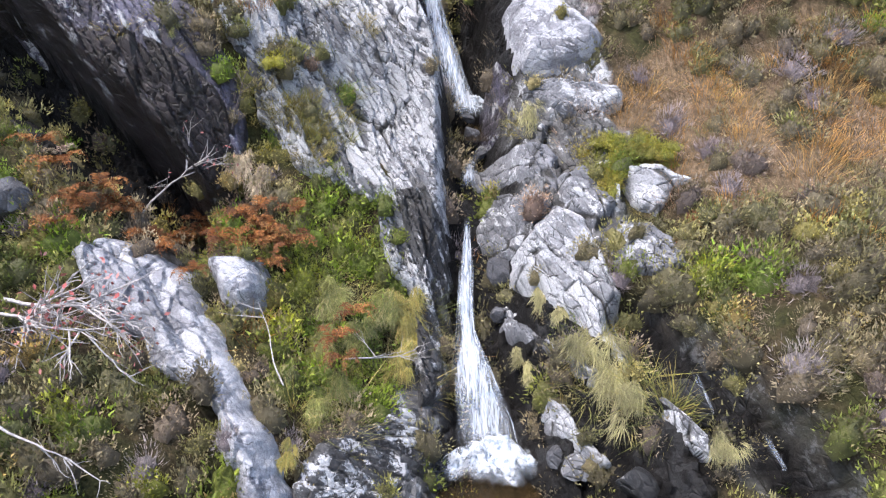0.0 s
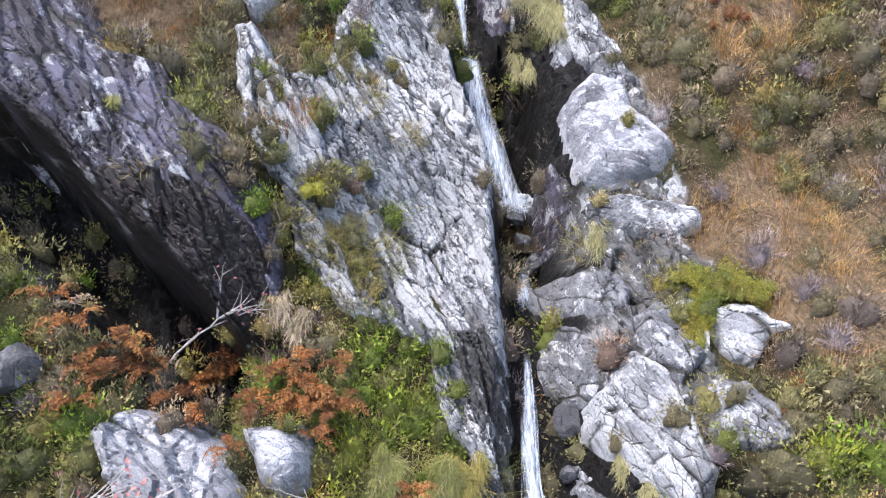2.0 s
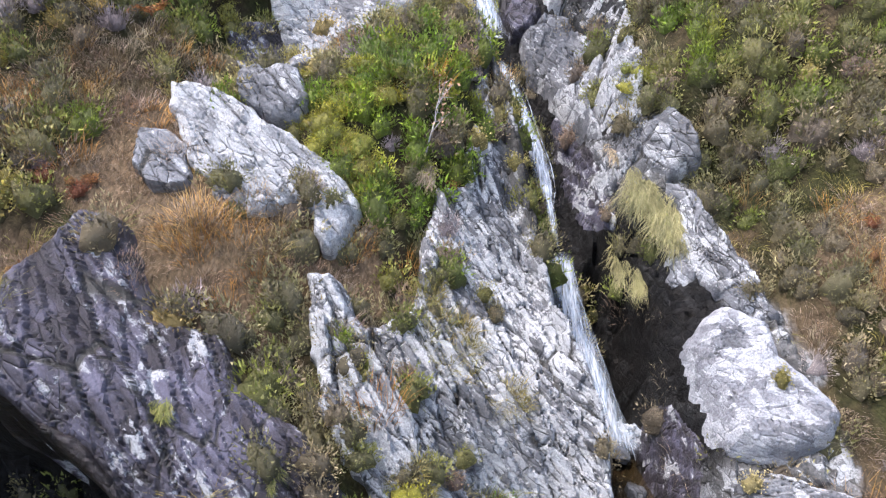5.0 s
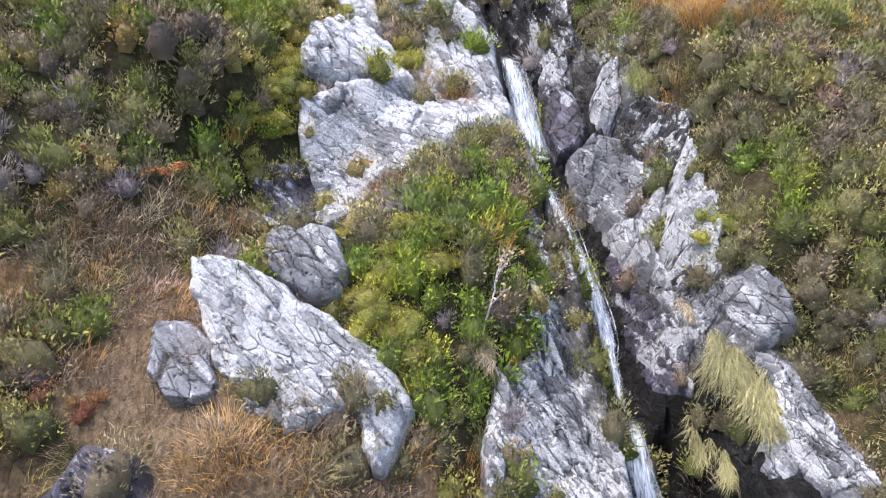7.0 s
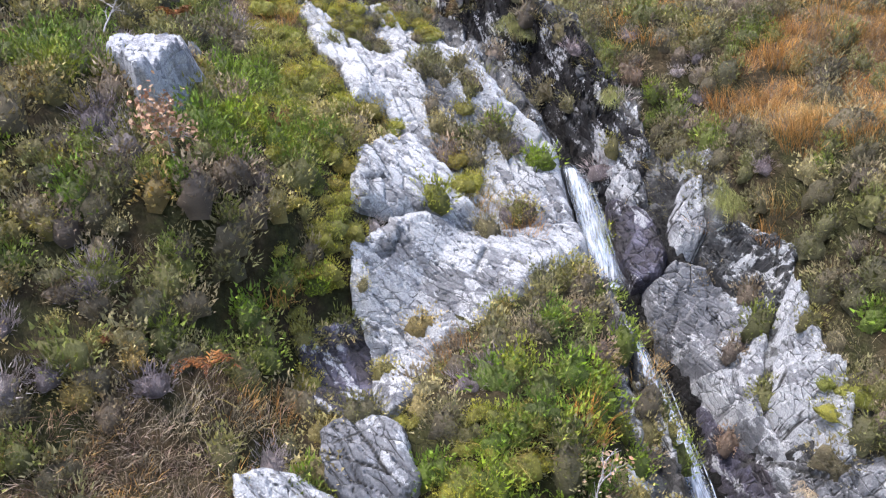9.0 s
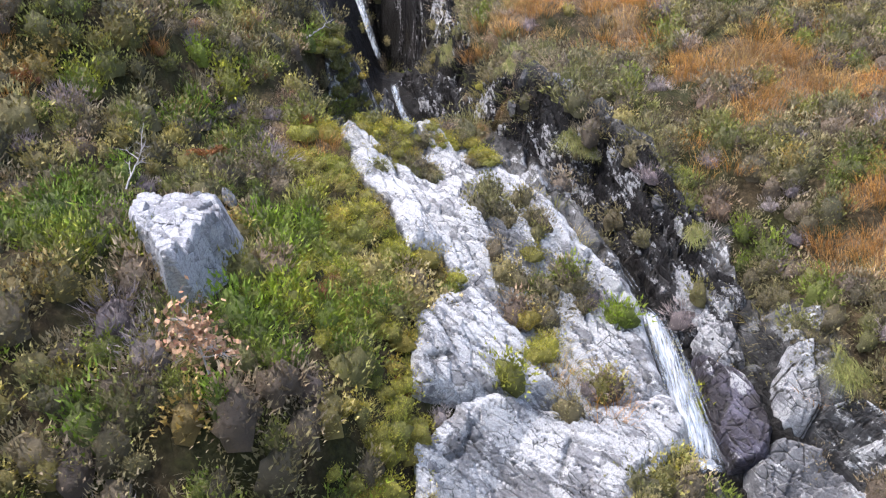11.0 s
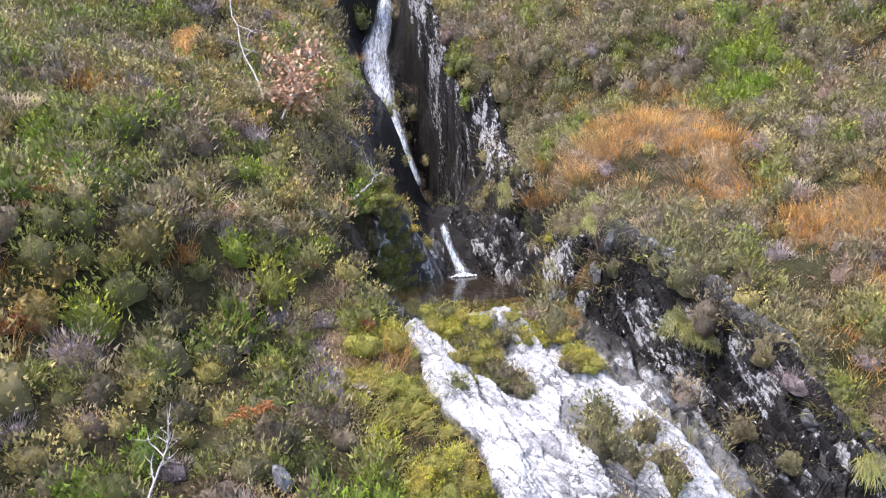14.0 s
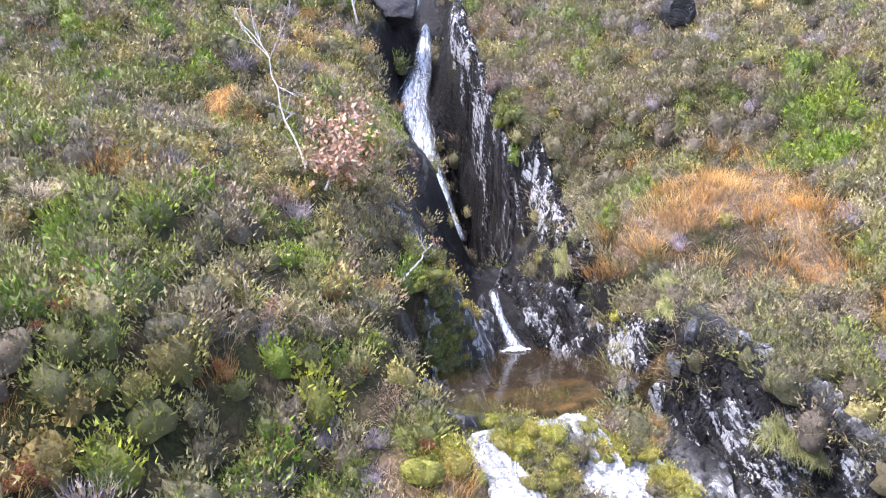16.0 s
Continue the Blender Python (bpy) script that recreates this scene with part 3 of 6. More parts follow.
def ground_sheet():
    def steps(a, b, fine, reach):
        mid = np.arange(a, b, fine)
        out = np.cumsum(fine * 1.32 ** np.arange(1, 60))
        out = out[out < reach]
        return np.concatenate((a - out[::-1], mid, b - fine + out))
    xs = steps(-6.6, 2.6, 0.052, 600)
    xs = np.concatenate((xs[(xs > -6.6) & (xs < 2.6)], np.arange(-10.6, -6.6, 0.1), np.arange(2.6, 5.4, 0.1), xs[(xs < -10.7) | (xs > 5.5)]))
    xs.sort()
    ss = np.concatenate((steps(3.6, 27, 0.06, 500), ))
    ss = np.concatenate((ss[ss < 27], np.arange(27, 40, 0.085), 40 + np.cumsum(0.08 * 1.3 ** np.arange(1, 30))))
    x, s = np.meshgrid(xs, ss)
    n = hill(x, s)
    d = x - gully_x(s)
    wall = np.where(d < 0, -d / width_left(s), d / width_right(s))
    near = (s > 3) * (s < 40) * (x > -13.5) * (x < 6.5)
    rock = sstep(0.12, -0.12, wall - bare(x, s)) * near
    # wet stone along the stream, widened to paint the shade of the clefts
    wet_shaded = sstep(1.15, 0.55, wall - 0.45 * sstep(19, 24, s) - 1.3 * sstep(8.2, 7.2, s) * (d > 0) - 0.9 * sstep(25, 27, s) - 0.75 * (d > 0) * sstep(10.4, 10.9, s) * sstep(13.9, 13.2, s) + 0.6 * (fbm(x * 1.5, s * 1.5, 3, 1) - 0.5))
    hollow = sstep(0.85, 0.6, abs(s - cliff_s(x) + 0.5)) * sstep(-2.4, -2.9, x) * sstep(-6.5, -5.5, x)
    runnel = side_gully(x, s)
    # shade under the cliff and in the runnel is painted with this dark stone
    rock, wet_shaded = np.maximum.reduce((rock, hollow, runnel)), np.maximum.reduce((wet_shaded, hollow, runnel))
    relief, _, joint, tone = broken(x, s, 0.5, -62, 2.0, 1)
    n = n + rock * relief * 1.5 * (0.3 + 0.7 * sstep(0.1, 0.4, wall)) * (1 - 0.55 * sstep(20, 24, s))
    n = n + (1 - rock) * (0.5 * (fbm(x * 0.7, s * 0.7, 3, 2) - 0.5) * near - 0.12 + 0.10 * (fbm(x * 5, s * 5, 3) - 0.5))
    n = valley(s, n)
    me = mesh("ground", place(x, s, n), grid_faces(*x.shape), GROUND, True, [("rock", rock), ("wet_shaded", wet_shaded), ("joint", joint), ("plate", tone), ("silt", blob(x, s, -4.35, 22.19, 1.35, 1.5)), ("thatch", 0.8 * sstep(0.4, 0.8, grass_share(x, s)) * near)], crease=16)
    return thing("ground", me, "steep boggy hillside cut by a dark rocky stream gully", "ground", kind="structure")


ground_sheet()


# ---- outcrops and boulders ----
def inside(x, s, corners):
    """Signed distance to an outline, positive inside."""
    p = np.array(corners, float).reshape(-1, 2)
    q = np.roll(p, -1, 0)
    far, odd = np.full(np.shape(x), 99.0), np.zeros(np.shape(x), bool)
    for (ax, ay), (bx, by) in zip(p, q):
        ex, ey = bx - ax, by - ay
        t = np.clip(((x - ax) * ex + (s - ay) * ey) / (ex * ex + ey * ey + 1e-9), 0, 1)
        far = np.minimum(far, np.hypot(x - ax - t * ex, s - ay - t * ey))
        cross = (ay > s) != (by > s)
        odd ^= cross & (x < (s - ay) * ex / (ey if abs(ey) > 1e-9 else 1e-9) + ax)
    return np.where(odd, far, -far)


ROCKS = []


def outcrop(label, corners, material, high=0.2, size=0.5, turn=-52, relief=1.0, edge=0.16, step=0.028, name="rock_outcrop", tilt=(0, 0), wild=0.10, stretch=4.2, lift=0.0, seams=1.0):
    """A mass of jointed bedrock or a boulder that stands out of the hillside within an outline."""
    p = np.array(corners, float).reshape(-1, 2)
    k = len(ROCKS)
    lo, hi = p.min(0) - 0.2, p.max(0) + 0.2
    step = 0.8 * step
    x, s = np.meshgrid(np.arange(lo[0], hi[0], step), np.arange(lo[1], hi[1], step))
    dist = inside(x, s, corners) + wild * 2 * (fbm(x * 3.1, s * 3.1, 4, k) - 0.5)
    c = p.mean(0)
    rise = np.clip(dist / (edge * 0.75), 0, 1)
    high, relief = (high, relief) if name == "boulder" else (0.68 * high, 1.25 * relief)
    top = high * (1 - (1 - rise) ** 2) + tilt[0] * (x - c[0]) + tilt[1] * (s - c[1])
    rough, blocks, joint, tone = broken(x, s, 0.85 * size, turn, 0.5 * stretch if name == "boulder" else stretch, k)
    base = hill(x, s) + lift * sstep(-0.1, 0.3, dist)
    n = base + top + rough * relief * (0.25 + 0.75 * rise) - sstep(0.0, -0.07, dist) * 0.5
    keep = dist > -0.09
    verts, faces = place(x, s, n).reshape(-1, 3), grid_faces(*x.shape, keep)
    ROCKS.append((p, high, lift))

    def piece(kind, some):
        v, f, j, q = compact(verts, some, joint * (0.35 if name == "boulder" else seams), tone)
        return mesh(kind, v, f, material, True, [("joint", j), ("plate", q)], crease=9)

    foot = place(c[0], c[1], float(hill(c[0], c[1])))
    if name == "boulder":
        return thing(name, piece(name, faces), label, "boulder", foot)
    ob = tagged(new(name), label, "rock")
    ob.location = foot
    tag = np.where(keep, blocks, -1)
    label_ = np.arange(x.size).reshape(x.shape)
    same_s, same_x = (tag[1:] == tag[:-1]) & (tag[1:] >= 0), (tag[:, 1:] == tag[:, :-1]) & (tag[:, 1:] >= 0)
    for _ in range(400):
        was = label_.copy()
        for one, other, same in (((slice(1, None),), (slice(None, -1),), same_s), ((slice(None), slice(1, None)), (slice(None), slice(None, -1)), same_x)):
            low = np.where(same, np.minimum(label_[one], label_[other]), x.size)
            label_[one] = np.minimum(label_[one], low)
            label_[other] = np.minimum(label_[other], low)
        if (label_ == was).all():
            break
    owner = label_.ravel()[faces[:, 0]]
    ids, counts = np.unique(owner, return_counts=True)
    small = np.isin(owner, ids[counts < 56])
    for one in ids[counts >= 56]:
        part("block", piece("block", faces[owner == one]), ob)
    if small.any():
        tagged(part("rubble", piece("rubble", faces[small]), ob), kind="stuff")
    return ob


LEFT_FORE = (-3.5, 7.69, -3.19, 7.67, -2.83, 7.57, -2.49, 7.2, -2.29, 6.87, -2.10, 6.56, -1.87, 6.26, -1.74, 5.96, -1.56, 5.70, -1.45, 5.45, -1.30, 5.05, -1.35, 4.6,
             -1.62, 4.6, -1.76, 5.4, -2.0, 5.84, -2.4, 6.13, -2.72, 6.43, -3.1, 6.72, -3.42, 7.05, -3.58, 7.37)
outcrop("pale knobbly rock ridge among heather", LEFT_FORE, ROCK_MOTTLED, 0.36, 0.85, -50, 0.8, 0.26, 0.022, stretch=1.8, seams=0.3)
outcrop("grey boulder lying among brown bracken", (-2.51, 7.58, -2.25, 7.6, -1.93, 7.62, -1.8, 7.32, -1.81, 7.03, -2.02, 6.93, -2.2, 7.07, -2.31, 7.28), ROCK_MOTTLED, 0.32, 0.6, 20, 0.5, 0.2, 0.02, "boulder", wild=0.03)
outcrop("broad white lichened slab beside the lower fall", (1.25, 8.38, 1.54, 8.12, 1.71, 7.71, 1.81, 7.27, 1.80, 7.01, 1.84, 6.75, 1.82, 6.46, 1.70, 6.35, 1.49, 6.60, 1.27, 6.90, 1.03, 7.28, 0.81, 7.62, 0.82, 7.89, 0.97, 8.21),
        ROCK_PALE, 0.3, 0.75, -58, 0.8, 0.2, 0.022)
outcrop("grey block with a white top beside the chute", (0.67, 8.95, 0.98, 8.62, 1.26, 8.44, 0.98, 8.25, 0.83, 7.93, 0.58, 8.08, 0.45, 8.34, 0.46, 8.69), ROCK_GREY, 0.22, 0.4, -50, 1, 0.15, 0.022)
outcrop("dark grey rock with a white crest", (1.29, 8.80, 1.64, 8.94, 1.87, 8.59, 1.86, 8.27, 1.65, 7.93, 1.40, 8.29, 1.27, 8.56), ROCK_GREY, 0.25, 0.5, -40, 0.8, 0.15, 0.022)
outcrop("white lichened slab under a moss cushion", (1.84, 8.88, 2.48, 8.81, 2.65, 8.51, 2.31, 8.12, 2.12, 8.36, 1.99, 8.64), ROCK_PALE, 0.16, 0.6, -30, 0.6, 0.15, 0.022)
outcrop("grey wedge of rock at the heather's edge", (1.96, 7.98, 2.20, 7.96, 2.36, 7.70, 2.38, 7.36, 2.12, 7.24, 1.94, 7.36, 1.90, 7.72), ROCK_GREY, 0.28, 0.5, -60, 0.8, 0.18, 0.022)
outcrop("narrow dark rock ledge between grass tussocks", (0.71, 7.45, 0.94, 7.09, 1.23, 6.74, 1.50, 6.35, 1.49, 6.21, 1.22, 6.45, 0.93, 6.74, 0.62, 7.10), ROCK_GREY, 0.18, 0.35, -55, 1, 0.14, 0.022)
outcrop("pale tilted slab above the plunge pool", (1.01, 6.34, 1.15, 6.17, 1.41, 5.79, 1.59, 5.48, 1.52, 5.41, 1.18, 5.63, 1.03, 5.90), ROCK_PALE, 0.22, 0.6, -55, 0.6, 0.12, 0.022)
outcrop("broken grey rock beside a side trickle", (1.95, 6.03, 2.07, 6.06, 2.21, 5.83, 2.32, 5.62, 2.29, 5.44, 2.10, 5.52, 1.98, 5.73), ROCK_GREY, 0.2, 0.35, -55, 1, 0.12, 0.022)
outcrop("black rock speckled with white lichen by the pool", (-1.18, 5.53, -0.86, 5.78, -0.48, 6.15, -0.23, 6.14, -0.02, 5.84, -0.13, 5.47, -0.44, 5.19, -0.6, 4.7, -1.08, 4.7, -1.25, 5.11), ROCK_SPECKLED, 0.16, 0.4, -20, 0.9, 0.18, 0.022)
outcrop("smooth grey water-worn rocks across the stream", (0.36, 9.73, 0.65, 9.64, 1.18, 9.32, 1.33, 9.11, 1.29, 8.62, 0.68, 9.01, 0.42, 9.27), ROCK_GREY, 0.2, 0.45, -60, 0.8, 0.15, 0.022)
outcrop("long low grey rock on the grassy bank", (1.00, 10.26, 1.36, 10.34, 1.75, 10.16, 2.18, 10.04, 2.16, 9.82, 1.87, 9.72, 1.33, 9.83, 1.01, 10.13), ROCK_GREY, 0.2, 0.4, -15, 0.8, 0.14, 0.024)
outcrop("big rounded white boulder beside the fall", (0.83, 11.67, 0.94, 11.96, 1.23, 12.10, 1.59, 11.81, 1.64, 11.44, 1.87, 11.11, 2.03, 10.82, 1.88, 10.53, 1.50, 10.40, 0.98, 10.54, 0.92, 10.88, 0.88, 11.30),
        ROCK_MOTTLED, 0.34, 0.6, -35, 0.7, 0.3, 0.024, "boulder", wild=0.03)
outcrop("wet violet-grey cliff top above an overhang", (-4.9, 10.25, -5.0, 11.29, -4.70, 12.05, -4.36, 12.01, -3.99, 11.16, -3.51, 11.08, -3.07, 10.45, -2.72, 10.33, -2.36, 9.75, -2.28, 9.07, -2.29, 8.6, -2.81, 8.6, -3.21, 9.02, -3.69, 9.39, -4.15, 9.8),
        ROCK_DARK, 0.14, 0.55, -58, 0.62, 0.14, 0.028, "cliff")
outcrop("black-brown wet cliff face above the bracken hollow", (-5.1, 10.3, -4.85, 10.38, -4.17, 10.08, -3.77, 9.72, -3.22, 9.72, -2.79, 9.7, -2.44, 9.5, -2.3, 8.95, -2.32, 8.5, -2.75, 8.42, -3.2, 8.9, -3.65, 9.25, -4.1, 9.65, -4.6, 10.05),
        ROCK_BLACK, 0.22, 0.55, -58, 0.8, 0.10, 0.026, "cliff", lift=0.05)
outcrop("black rock with white lichen flecks beside the lower fall", (-0.6, 8.65, -0.15, 8.75, 0.12, 8.2, 0.10, 7.2, 0.0, 6.3, -0.22, 6.15, -0.28, 6.9, -0.42, 7.6),
        ROCK_SPECKLED, 0.22, 0.4, -62, 1.4, 0.12, 0.024)
outcrop("shattered pale rock buttress beside the gully", (-1.45, 13.21, -0.98, 13.03, -0.54, 12.24, -0.16, 12.36, 0.04, 11.87, -0.06, 10.1, 0.02, 9.24, 0.04, 8.3, -0.15, 7.3, -0.6, 7.7, -0.75, 8.51, -1.07, 8.62, -1.68, 8.83, -1.9, 9.2,
         -2.1, 9.42, -2.29, 9.99, -2.62, 10.53, -2.88, 11.82, -2.62, 11.78, -2.37, 11.32, -1.96, 11.62, -1.85, 12.8), ROCK_MIXED, 0.16, 0.55, -56, 1.7, 0.16, 0.028)
outcrop("long pale slab above dry grass", (-4.47, 13.93, -4.26, 14.06, -3.8, 13.83, -3.53, 13.63, -3.19, 13.47, -2.84, 13.2, -2.55, 12.88, -2.46, 12.69, -2.61, 12.32, -2.76, 12.17, -2.95, 12.55, -3.15, 12.5, -3.44, 12.36, -3.6, 12.6, -3.8, 12.75, -4.1, 12.95, -4.31, 13.47),
        ROCK_PALE, 0.10, 0.6, -40, 1.1, 0.16, 0.026, seams=0.5)
outcrop("grey slab half hidden in dry grass", (-4.55, 13.2, -4.3, 13.3, -4.12, 12.95, -4.05, 12.6, -4.3, 12.5, -4.5, 12.75), ROCK_GREY, 0.03, 0.5, -40, 0.6, 0.3, 0.026)
outcrop("dark split rock in dry grass", (-3.81, 12.85, -3.49, 12.68, -3.43, 12.39, -3.71, 12.50), ROCK_GREY, 0.08, 0.4, -40, 1.2, 0.12, 0.026)
outcrop("wide pale slab with dark streaks", (-3.84, 16.41, -3.70, 16.72, -3.23, 17.17, -2.70, 17.22, -1.42, 17.46, -1.05, 17.33, -2.14, 16.10, -2.8, 15.57, -3.05, 15.44, -3.25, 14.71, -3.4, 14.59, -3.7, 15.39, -3.79, 15.76),
        ROCK_WHITE, 0.16, 0.6, -35, 0.9, 0.2, 0.026, seams=0.5)
outcrop("dark grey block under the pale slab", (-4.11, 15.62, -3.72, 15.78, -3.6, 15.52, -3.58, 14.97, -3.72, 14.54, -4.08, 14.82, -4.22, 15.33), ROCK_DARK, 0.10, 0.5, -40, 0.45, 0.1, 0.024)
outcrop("small pale rock step", (-3.9, 14.4, -3.57, 14.67, -3.24, 14.42, -3.11, 13.99, -3.21, 13.72, -3.45, 13.69, -3.79, 13.95), ROCK_GREY, 0.08, 0.5, -40, 0.8, 0.1, 0.026)
outcrop("white fractured rock wall beside the stream", (-1.32, 14.52, -0.98, 14.31, -0.79, 13.74, -0.65, 13.48, -0.52, 13.35, -0.44, 12.13, -1.2, 12.05, -1.84, 12.18, -1.84, 12.82, -1.74, 13.33, -1.45, 13.56, -1.39, 13.85), ROCK_MIXED, 0.2, 0.5, -58, 1.5, 0.16, 0.026)
outcrop("long white whaleback slab below the pool", (-5.01, 21.26, -4.75, 21.75, -4.08, 22.02, -3.53, 21.68, -3.09, 21.02, -2.6, 20.29, -2.32, 19.75, -2.1, 19.3, -1.70, 18.87, -1.55, 18.61, -1.42, 17.5, -3.92, 16.94, -3.89, 17.83, -3.53, 18.51,
         -3.68, 18.98, -4.04, 18.82, -4.29, 19.68, -4.73, 20.28), ROCK_WHITE, 0.22, 0.65, -50, 0.9, 0.25, 0.028, seams=0.6, stretch=3.2)
outcrop("pale angular boulder sunk in heather", (-6.3, 18.3, -6.0, 18.38, -5.5, 18.34, -5.36, 18.1, -5.32, 17.8, -5.38, 17.5, -5.4, 17.05, -5.54, 16.98, -5.74, 17.28, -5.97, 17.56, -6.22, 18.0), ROCK_MOTTLED, 0.44, 0.9, -20, 0.9, 0.10, 0.022, "boulder", wild=0.08, tilt=(0.5, 0.0))
outcrop("grey stepped rock on the stream's bank", (-0.62, 17.03, -0.24, 17.3, 0.13, 17.14, 0.42, 16.5, 0.48, 16.0, 0.3, 15.45, 0.22, 15.25, 0.3, 14.66, 0.1, 14.96, -0.11, 15.5, -0.27, 15.98, -0.46, 16.3), ROCK_GREY, 0.3, 0.75, -30, 0.95, 0.12, 0.024, stretch=1.6, seams=0.7, wild=0.05)
outcrop("white broken rock rib on the bank", (0.77, 16.75, 0.75, 16.2, 0.68, 15.5, 0.72, 14.9, 0.66, 14.45, 0.46, 14.37, 0.36, 14.81, 0.24, 15.2, 0.4, 15.5, 0.5, 15.98, 0.6, 16.3), ROCK_PALE, 0.34, 0.4, -40, 1.7, 0.10, 0.022, stretch=1.8, wild=0.06)
outcrop("dark wet block beside the fall", (-0.85, 18.42, -0.42, 17.98, -0.24, 17.42, -0.39, 17.03, -0.72, 17.05, -0.93, 17.55), ROCK_DARK, 0.36, 0.9, -60, 0.45, 0.12, 0.026, wild=0.05, stretch=1.5)
outcrop("grey rock beside a hanging tussock", (0.6, 14.34, 0.92, 14.43, 1.17, 14.02, 1.19, 13.76, 0.86, 13.64, 0.65, 13.82, 0.51, 14.14), ROCK_GREY, 0.22, 0.5, -50, 0.9, 0.15, 0.026)
outcrop("pale rock rib below heather", (0.85, 13.6, 1.11, 13.42, 1.44, 12.73, 1.68, 11.87, 1.49, 11.88, 1.06, 13.03, 0.87, 13.33), ROCK_GREY, 0.2, 0.4, -60, 0.9, 0.14, 0.026)
outcrop("dark wet rock wall of the stream", (-0.16, 15.52, 0.19, 14.81, 0.33, 14.33, 0.4, 13.41, 0.04, 13.6, -0.17, 14.71), ROCK_DARK, 0.15, 0.5, -62, 1, 0.14, 0.026)

outcrop("black rock rib streaked with white lichen", (-4.45, 28.91, -4, 28.68, -3.74, 27.77, -3.6, 26.3, -3.85, 26.1, -4.1, 27.2, -4.4, 28.2), ROCK_RIB, 0.28, 0.4, -78, 1.3, 0.18, 0.034)
outcrop("tall black rib with white streaks beside the top fall", (-5.95, 35.6, -5.5, 35.4, -5.3, 33.2, -4.95, 31.4, -4.7, 30.0, -5.0, 29.8, -5.35, 31.4, -5.75, 33.4), ROCK_RIB, 0.35, 0.5, -78, 1.3, 0.2, 0.04)
outcrop("dark ledge with white lichen above the pool", (-3.3, 24.6, -3.01, 24.33, -2.77, 23.27, -2.95, 23.18, -3.25, 23.9), ROCK_RIB, 0.2, 0.35, -70, 1.2, 0.14, 0.03)
outcrop("black rock with white flecks beside the outflow", (-2.95, 22.95, -2.33, 22.64, -2.16, 22.18, -2.45, 22.0, -2.8, 22.3), ROCK_RIB, 0.2, 0.35, -75, 1.3, 0.14, 0.03)
outcrop("black rock with white flecks on the bank", (-1.55, 20.7, -1.21, 20.58, -1.01, 19.89, -1.2, 19.7, -1.45, 20.1), ROCK_STREAKED, 0.18, 0.3, -75, 1.2, 0.12, 0.03)
outcrop("black fractured rock bank flecked with white lichen", (-0.95, 18.6, -0.35, 18.7, -0.7, 19.8, -1.0, 20.6, -1.4, 21.3, -1.9, 22.0, -2.4, 22.8, -2.85, 22.5, -2.35, 21.6, -1.8, 20.7, -1.4, 19.9, -1.05, 19.2), ROCK_STREAKED, 0.16, 0.4, -68, 1.9, 0.14, 0.028)
outcrop("dark rock hump beside the small spill", (-0.95, 19.6, -0.6, 19.29, -0.36, 18.58, -0.7, 18.4, -0.95, 19.0), ROCK_STREAKED, 0.2, 0.35, -60, 1.2, 0.14, 0.03)
outcrop("dark grey rock at the pool's head", (-5.68, 22.99, -5.05, 21.27, -4.98, 22.07, -4.95, 24.6, -4.85, 25.4, -5.1, 26.2, -5.39, 24.98, -5.7, 24.29), ROCK_SPECKLED, 0.24, 0.45, -65, 0.7, 0.18, 0.03)
outcrop("dark wet wall of the lower chute", (0.5, 10.1, 0.75, 10.0, 0.95, 10.6, 0.7, 11.3, 0.6, 11.2, 0.55, 10.6), ROCK_DARK, 0.15, 0.35, -60, 1.2, 0.12, 0.026)
outcrop("grey rock shelf above the white boulder", (0.78, 12.46, 1.2, 12.35, 1.3, 12.9, 1, 13.19, 0.82, 12.94), ROCK_GREY, 0.16, 0.4, -55, 1.2, 0.14, 0.026)

outcrop("black rock wall dropping into the pool", (-4.75, 27.2, -4.15, 26.2, -3.45, 25.0, -3.15, 23.88, -2.95, 23.18, -3.3, 22.95, -3.55, 23.8, -3.85, 24.7, -4.35, 25.5, -4.85, 26.6), ROCK_STREAKED, 0.25, 0.38, -62, 1.9, 0.16, 0.03)
outcrop("white-streaked black rib in heather", (-4, 27.76, -3.74, 27.67, -3.5, 26.3, -3.4, 25.48, -3.65, 25.4, -3.85, 26.4), ROCK_RIB, 0.24, 0.34, -80, 1.5, 0.14, 0.03)
outcrop("black ledge with white flecks over the outflow", (-2.3, 22.1, -2.01, 21.98, -1.65, 21.3, -1.6, 20.9, -1.85, 21.0, -2.15, 21.6), ROCK_STREAKED, 0.22, 0.32, -70, 1.6, 0.12, 0.03)
outcrop("black cleft wall beside the tall fall", (-5.0, 31.0, -4.75, 30.2, -4.4, 28.91, -4.65, 27.6, -4.95, 27.5, -5.2, 28.6, -5.3, 30.0), ROCK_STREAKED, 0.2, 0.5, -78, 1.8, 0.16, 0.036)
outcrop("grey fractured rock under the stepped rock", (0.39, 14.82, 0.65, 14.42, 0.61, 14.09, 0.44, 13.88, 0.2, 13.75, 0.08, 14.3, 0.17, 14.89), ROCK_MIXED, 0.18, 0.34, -55, 1.6, 0.14, 0.024)
outcrop("grey cracked slab beside a hanging tussock", (0.99, 13.32, 1.24, 13.08, 1.54, 12.28, 1.49, 11.93, 1.16, 12.21, 0.96, 12.78, 0.9, 13.1), ROCK_MIXED, 0.2, 0.36, -60, 1.5, 0.14, 0.024)
outcrop("black fractured rock under heather flecked with lichen", (0.02, 17.35, 0.13, 17.5, 0.38, 17.42, 0.66, 17.1, 0.79, 16.75, 0.6, 16.25, 0.5, 16.1, 0.4, 16.6, 0.1, 17.1), ROCK_SPECKLED, 0.2, 0.3, -40, 1.8, 0.10, 0.022, stretch=1.8, wild=0.05)
